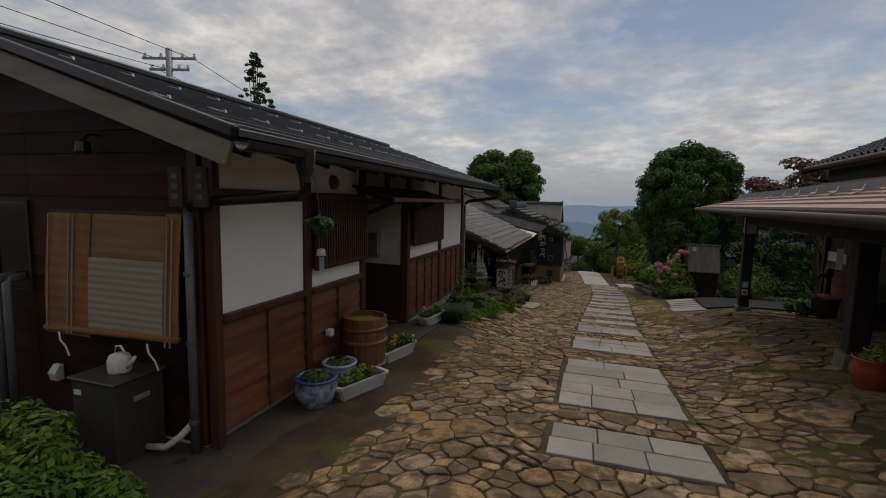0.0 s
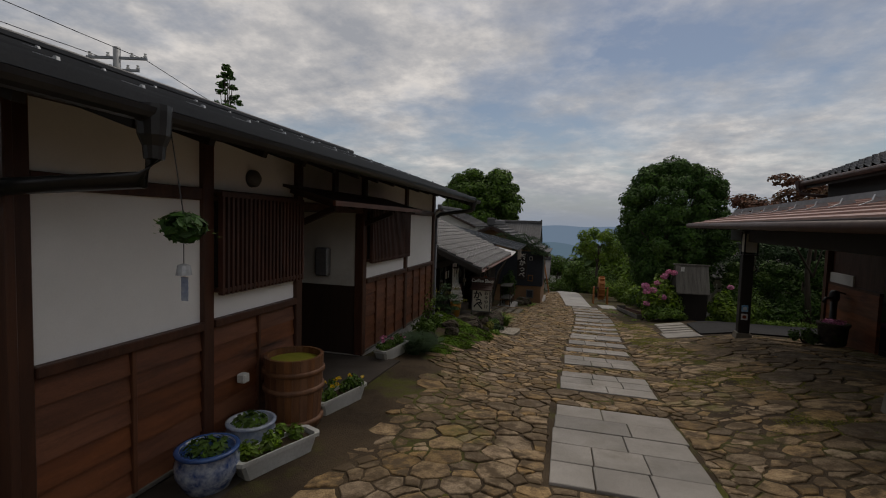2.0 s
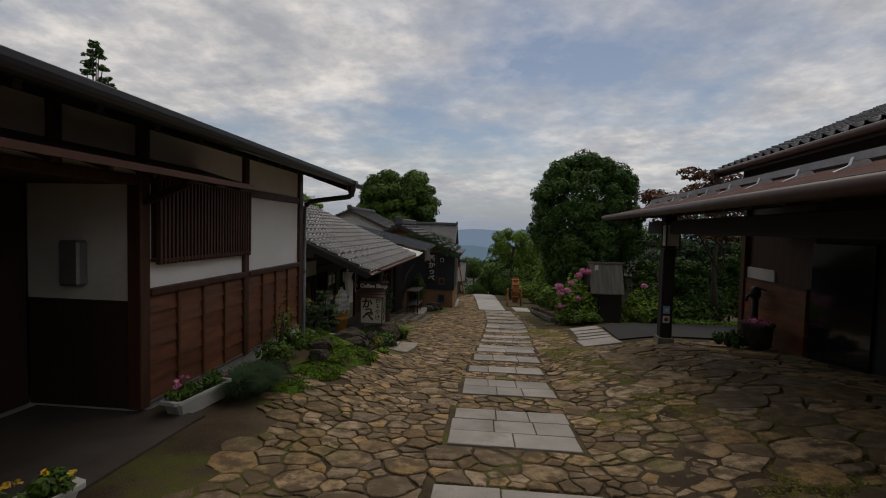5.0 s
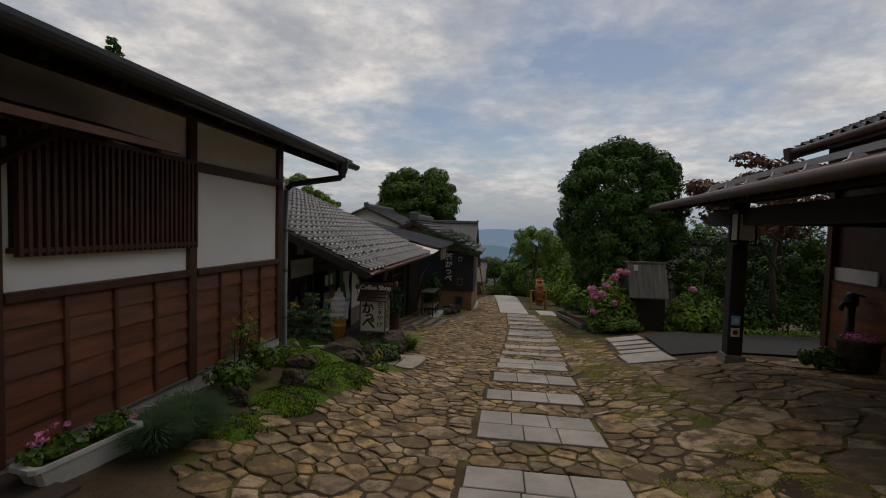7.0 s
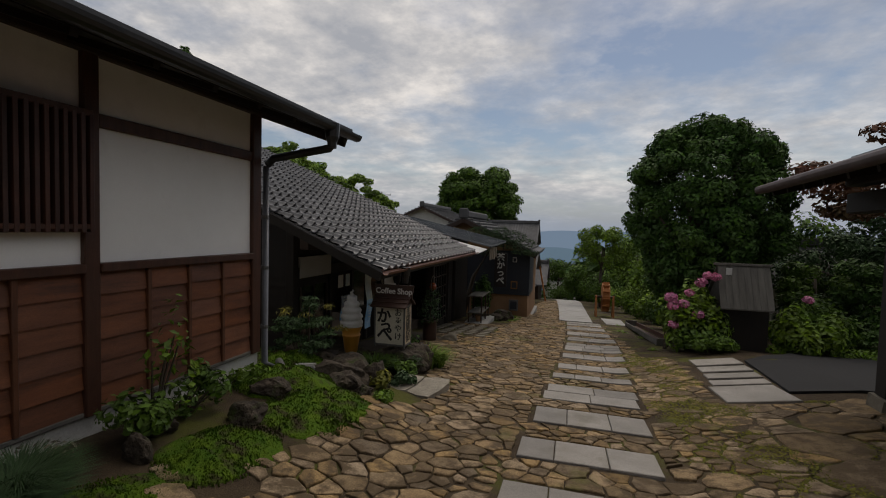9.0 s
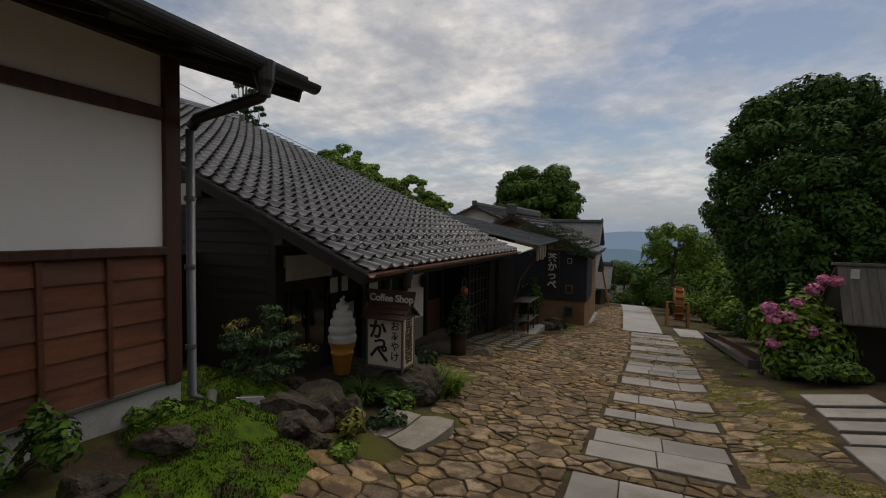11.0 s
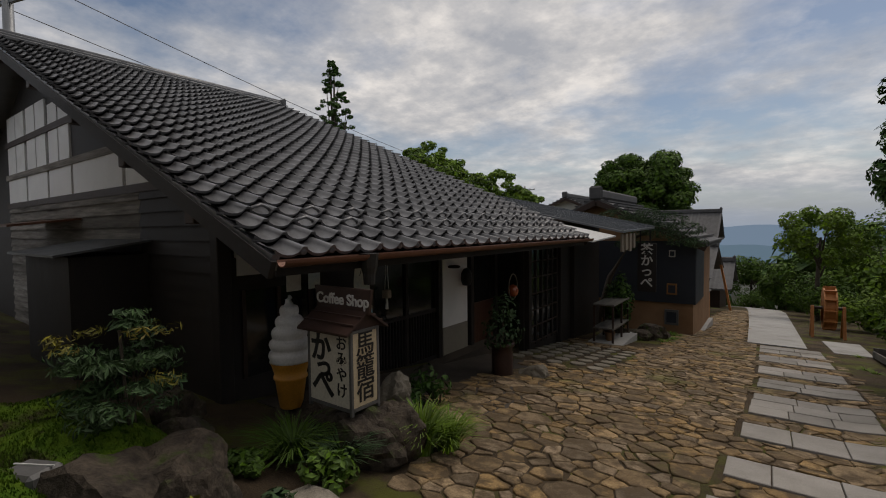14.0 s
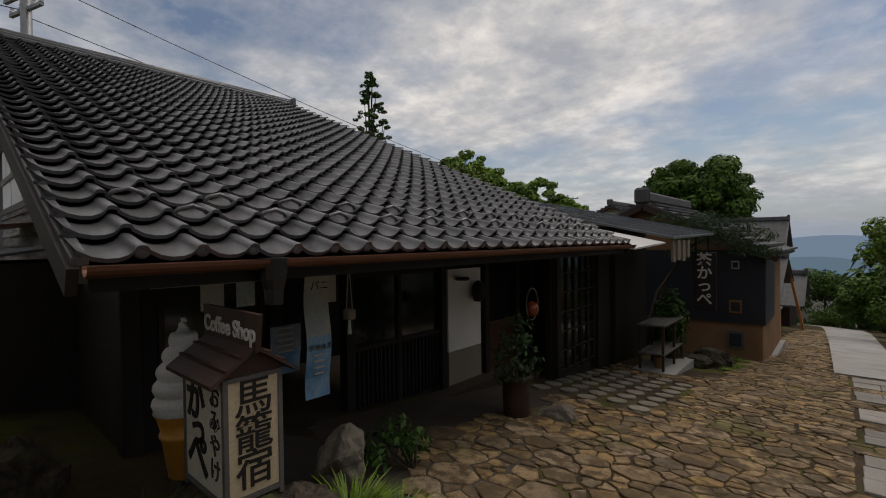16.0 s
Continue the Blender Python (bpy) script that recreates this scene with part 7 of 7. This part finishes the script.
for k, (x, y, r) in enumerate([(2.86, 5.62, 0.19), (3.12, 5.98, 0.18), (3.02, 5.20, 0.19), (3.1, 4.78, 0.19)]):
    pot("terracotta_pot", "glossy orange-red terracotta pot with seedlings", (x, y, gz(x, y) - 0.01), r, 0.34, M_TERRA, None, M_LEAF_BRIGHT, 500 + k, "terracotta pots")
bs = thing("stone_basin", "dark stone water basin with purple flowers", "basin")
part("basin", lathe([(0.20, -0.80), (0.22, -0.78), (0.24, -0.45), (0.27, -0.42), (0.27, -0.38), (0.22, -0.38), (0.2, -0.44), (0.0, -0.45)], (5.0, 11.75, 0), 18), M_ROCK, bs, smooth=True)
v, f = leaves([(5.0, 11.75, -0.36, 0.2, 0.2, 0.05)], 160, 0.03, seed=511)
raw("flowers", v, f, M_PINK, bs)
bush("shrub", "round clipped shrub beside the stone basin", hump(4.55, 11.75, 0.25, 0.42, 9, 512), 700, 0.035, M_LEAF_DARK, 513, "bush", "garden shrubs")
pu = thing("hand_pump", "black cast iron hand pump by the wall", "pump")
part("column", tube([(5.25, 12.3, -0.9), (5.25, 12.3, 0.0)], 0.06, 10), M_BLACK, pu, smooth=True)
part("head", lathe([(0.07, 0.0), (0.09, 0.05), (0.09, 0.16), (0.05, 0.22), (0.0, 0.23)], (5.25, 12.3, -0.02), 12), M_BLACK, pu, smooth=True)
part("spout", tube([(5.2, 12.25, 0.05), (5.0, 12.1, 0.05), (4.95, 12.05, -0.03)], 0.03, 8), M_BLACK, pu, smooth=True)
part("handle", tube([(5.28, 12.3, 0.18), (5.5, 12.35, 0.12), (5.6, 12.4, -0.1)], 0.018, 6), M_BLACK, pu, smooth=True)

# ==== paving: slabs, flagstones, round stepping stones ====
GROUPS = [(3.22, 3.86, 2), (4.40, 6.40, 5), (7.18, 8.26, 3), (8.92, 9.76, 2), (10.27, 10.76, 1), (11.28, 11.87, 1), (12.28, 13.12, 2), (13.62, 13.96, 1), (14.45, 14.92, 1), (15.60, 16.15, 1), (16.64, 17.82, 3), (18.37, 19.10, 2), (19.63, 20.48, 2), (21.18, 22.10, 2), (22.6, 23.9, 2)]
SXL = [(3, -0.21), (6.4, -0.16), (10, -0.05), (13, 0.11), (16, 0.28), (19, 0.36), (24, 0.30)]
paving = tagged(new("stone_street"), "street of uneven brown flagstones with a granite slab path", "street", kind="structure")
srnd = random.Random(12)


def shaped_stone(poly, h, name, mat_, tilt=0.012, inset=0.03, store=None):
    """A stone over a plan outline: skirt, rounded edge, slightly domed and tilted top, following the ground."""
    cx = sum(p[0] for p in poly) / len(poly)
    cy = sum(p[1] for p in poly) / len(poly)
    tx, ty = srnd.uniform(-tilt, tilt), srnd.uniform(-tilt, tilt)
    n = len(poly)

    def ring(k, dz):
        return [(cx + (x - cx) * k, cy + (y - cy) * k, gz(x, y) + dz + tx * (x - cx) * 4 + ty * (y - cy) * 4) for x, y in poly]

    size = max(0.08, min(max(abs(x - cx) for x, y in poly), max(abs(y - cy) for x, y in poly)))
    k1, k2 = 1 - 0.25 * inset / size, 1 - inset / size
    v = ring(1.0, -0.05) + ring(1.0, h - 0.012) + ring(k1, h - 0.003) + ring(k2, h + 0.001) + [(cx, cy, gz(cx, cy) + h + 0.003)]
    f = []
    for r in range(3):
        for i in range(n):
            j = (i + 1) % n
            f.append((r * n + i, r * n + j, (r + 1) * n + j, (r + 1) * n + i))
    f += [(3 * n + i, 3 * n + (i + 1) % n, 4 * n) for i in range(n)]
    if store is not None:
        o = len(store[0])
        store[0].extend(v)
        store[1].extend(tuple(o + i for i in q) for q in f)
        return None
    return raw(name, v, f, mat_, paving, smooth=False)


slab_rects = []
for a, b, n in GROUPS:
    for r in range(n):
        y0, y1 = a + (b - a) * r / n, a + (b - a) * (r + 1) / n
        xl = lerp_list(SXL, (y0 + y1) / 2) + srnd.uniform(-0.012, 0.012)
        xr = xl + 1.16 + srnd.uniform(-0.015, 0.015)
        k = 2 if srnd.random() < 0.5 else 3
        cuts = [xl] + sorted(xl + (xr - xl) * (i + srnd.uniform(-0.2, 0.2)) / k for i in range(1, k)) + [xr]
        for p, q in zip(cuts, cuts[1:]):
            e = 0.0035
            poly = [(p + e, y0 + e), ((p + q) / 2, y0 + e + srnd.uniform(-.003, .003)), (q - e, y0 + e), (q - e, y1 - e), ((p + q) / 2, y1 - e), (p + e, y1 - e)]
            shaped_stone(poly, 0.020 + srnd.uniform(-0.003, 0.004), "granite_slab", M_GRANITE, 0.001, 0.007)
    slab_rects.append((lerp_list(SXL, (a + b) / 2) - 0.05, lerp_list(SXL, (a + b) / 2) + 1.21, a - 0.04, b + 0.04))
for a, b, x0, x1 in ((12.5, 13.35, 2.2, 2.95), (13.42, 13.72, 2.3, 3.0), (13.85, 14.2, 2.35, 3.05), (14.35, 14.75, 2.4, 3.1), (14.9, 15.5, 2.45, 3.15)):
    shaped_stone([(x0, a), (x1, a), (x1 + 0.02, b), (x0 + 0.02, b)], 0.03, "granite_slab", M_GRANITE, 0.002, 0.012)
    slab_rects.append((x0 - 0.03, x1 + 0.03, a - 0.03, b + 0.03))


def in_street(x, y):
    if y < 7.4:
        left = -1.72 - 0.35 * noise.noise(Vector((y * 1.3, 0.0, 0.0)))
    elif y < 8.8:
        left = -2.0
    elif y < 11.0:
        left = -1.66
    elif y < 12.6:
        left = -1.15
    elif y < 17.4:
        left = -1.65 - 1.1 * step01((y - 13.4) / 1.2)
    elif y < 21:
        left = -3.3
    else:
        left = -1.55
    if y < 12.6:
        right = 5.3
    elif y < 16:
        right = 2.2
    elif y < 24:
        right = 1.75 - (y - 16) * 0.02
    else:
        right = 0.0 - (y - 24) * 0.02
    if -3.3 < x < -1.62 and 17.5 < y < 20.1:
        return False
    if 16.1 < y < 17.1 and x < -2.6:
        return False
    return left < x < right


def stone_size(x, y):
    if x > 2.0 and y < 12.8:
        return 0.27
    return 0.138 if x > -2 else 0.16


pg = random.Random(99)
cell = 0.5
grid = {}
pts = []
for tries, factors in ((2200, (1.9, 2.3)), (9000, (1.35, 1.6)), (170000, (0.62, 0.8, 1.0))):
    for _ in range(tries):
        x, y = pg.uniform(-4.0, 6.0), pg.uniform(-2.2, 40.6)
        s = stone_size(x, y) * (1 + 0.01 * max(0, y - 14)) * pg.choice(factors)
        if any(a - 0.3 * s < x < b + 0.3 * s and c - 0.3 * s < y < d + 0.3 * s for a, b, c, d in slab_rects):
            continue
        gx_, gy_ = int(x // cell), int(y // cell)
        if all(((a - x) * 0.88) ** 2 + ((b - y) * 1.1) ** 2 > (0.5 * (s + t_)) ** 2 for i in (-1, 0, 1) for j in (-1, 0, 1) for a, b, t_ in grid.get((gx_ + i, gy_ + j), ())):
            grid.setdefault((gx_, gy_), []).append((x, y, s))
            pts.append((x, y, s))


def clip(poly, mx, my, nx, ny):
    out = []
    for (ax, ay), (bx_, by_) in zip(poly, poly[1:] + poly[:1]):
        da, db = (ax - mx) * nx + (ay - my) * ny, (bx_ - mx) * nx + (by_ - my) * ny
        if da <= 0:
            out.append((ax, ay))
        if da * db < 0:
            q = da / (da - db)
            out.append((ax + (bx_ - ax) * q, ay + (by_ - ay) * q))
    return out


store = ([], [])
near_count = 0
for x, y, size_ in pts:
    if not in_street(x, y):
        continue
    s = 0.45
    poly = [(x - s, y - s), (x + s, y - s), (x + s, y + s), (x - s, y + s)]
    gx_, gy_ = int(x // cell), int(y // cell)
    for i in (-2, -1, 0, 1, 2):
        for j in (-2, -1, 0, 1, 2):
            for a, b, t_ in grid.get((gx_ + i, gy_ + j), ()):
                if (a, b) == (x, y) or len(poly) < 3:
                    continue
                nx, ny = a - x, b - y
                l = math.hypot(nx, ny)
                gap = (0.005 if x < 1.4 or y > 12.6 else 0.011) + 0.020 * abs(noise.noise(Vector((a + x, b + y, 0.5))))
                at_ = min(0.85, max(0.15, 0.5 + (size_ * size_ - t_ * t_) / (8 * l * l)))
                poly = clip(poly, x + nx * at_ - nx / l * gap, y + ny * at_ - ny / l * gap, nx, ny)
    for a, b, c, d in slab_rects:
        if a - 0.5 < x < b + 0.5 and c - 0.5 < y < d + 0.5 and len(poly) > 2:
            side_ = max((a - x, a, y, 1, 0), (x - b, b, y, -1, 0), (c - y, x, c, 0, 1), (y - d, x, d, 0, -1))
            poly = clip(poly, *side_[1:])
    if len(poly) < 3:
        continue
    rounded = []
    for (ax, ay), (bx_, by_) in zip(poly, poly[1:] + poly[:1]):
        if math.hypot(bx_ - ax, by_ - ay) < 0.02:
            continue
        for q in (0.025, 0.36, 0.66, 0.975) if math.hypot(bx_ - ax, by_ - ay) > 0.14 else (0.03, 0.97):
            px, py = ax + (bx_ - ax) * q, ay + (by_ - ay) * q
            w = 0.026
            rounded.append((px + w * noise.noise(Vector((px * 19, py * 19, 1))), py + w * noise.noise(Vector((px * 19, py * 19, 7)))))
    if len(rounded) < 5:
        continue
    h = 0.014 + 0.012 * noise.noise(Vector((x * 3, y * 3, 4)))
    if -1.4 < x < 2.6 and 1.4 < y < 11.5 and near_count < 300:
        near_count += 1
        shaped_stone(rounded, h, "flagstone", M_STONE, 0.010, 0.013)
    else:
        shaped_stone(rounded, h, "flagstone", M_STONE_S, 0.010, 0.013, store)
tagged(raw("flagstones", store[0], store[1], M_STONE_S, paving), kind="stuff")
for r in range(5):
    for c in range(7):
        x, y = -3.14 + r * 0.345, 17.66 + c * 0.36 + (0.18 if r % 2 else 0)
        if y > 20.0 or x > -1.70 + (y - 18.6) * 0.05:
            continue
        poly = [(x + 0.132 * math.cos(2 * math.pi * i / 12), y + 0.138 * math.sin(2 * math.pi * i / 12)) for i in range(12)]
        shaped_stone(poly, 0.03, "round_stone", M_PALEROCK, 0.004, 0.02)

# low dry moss and short grass in the joints, most of it towards the garden side
jg = np.random.default_rng(41)
jv, jf = [], []
for q_ in range(120000):
    x, y = (jg.uniform(0.9, 3.6), jg.uniform(6.0, 17.0)) if q_ % 5 else (jg.uniform(-2.0, 4.2), jg.uniform(2.0, 23.0))
    m = noise.noise(Vector((x * 0.9, y * 0.9, 5.0))) + 0.5 * noise.noise(Vector((x * 3.1, y * 3.1, 2.0))) + 0.42 * step01((x - 1.1) / 0.5) * step01((3.4 - x) / 0.6) - 0.15
    if m < 0.10 + 0.25 * jg.random() or not in_street(x, y) or any(a < x < b and c < y < d for a, b, c, d in slab_rects):
        continue
    z, ang, h = soil(x, y), jg.random() * 6.283, 0.004 + 0.009 * jg.random()
    c, s_ = math.cos(ang) * 0.011, math.sin(ang) * 0.011
    o = len(jv)
    jv += [(x - c, y - s_, z + 0.001), (x + c, y + s_, z + 0.001), (x + s_ * 1.8, y - c * 1.8, z + h)]
    jf.append((o, o + 1, o + 2))
tagged(raw("joint_grass", jv, jf, M_JOINT), "low dry moss growing between the flagstones", "grass", kind="stuff")
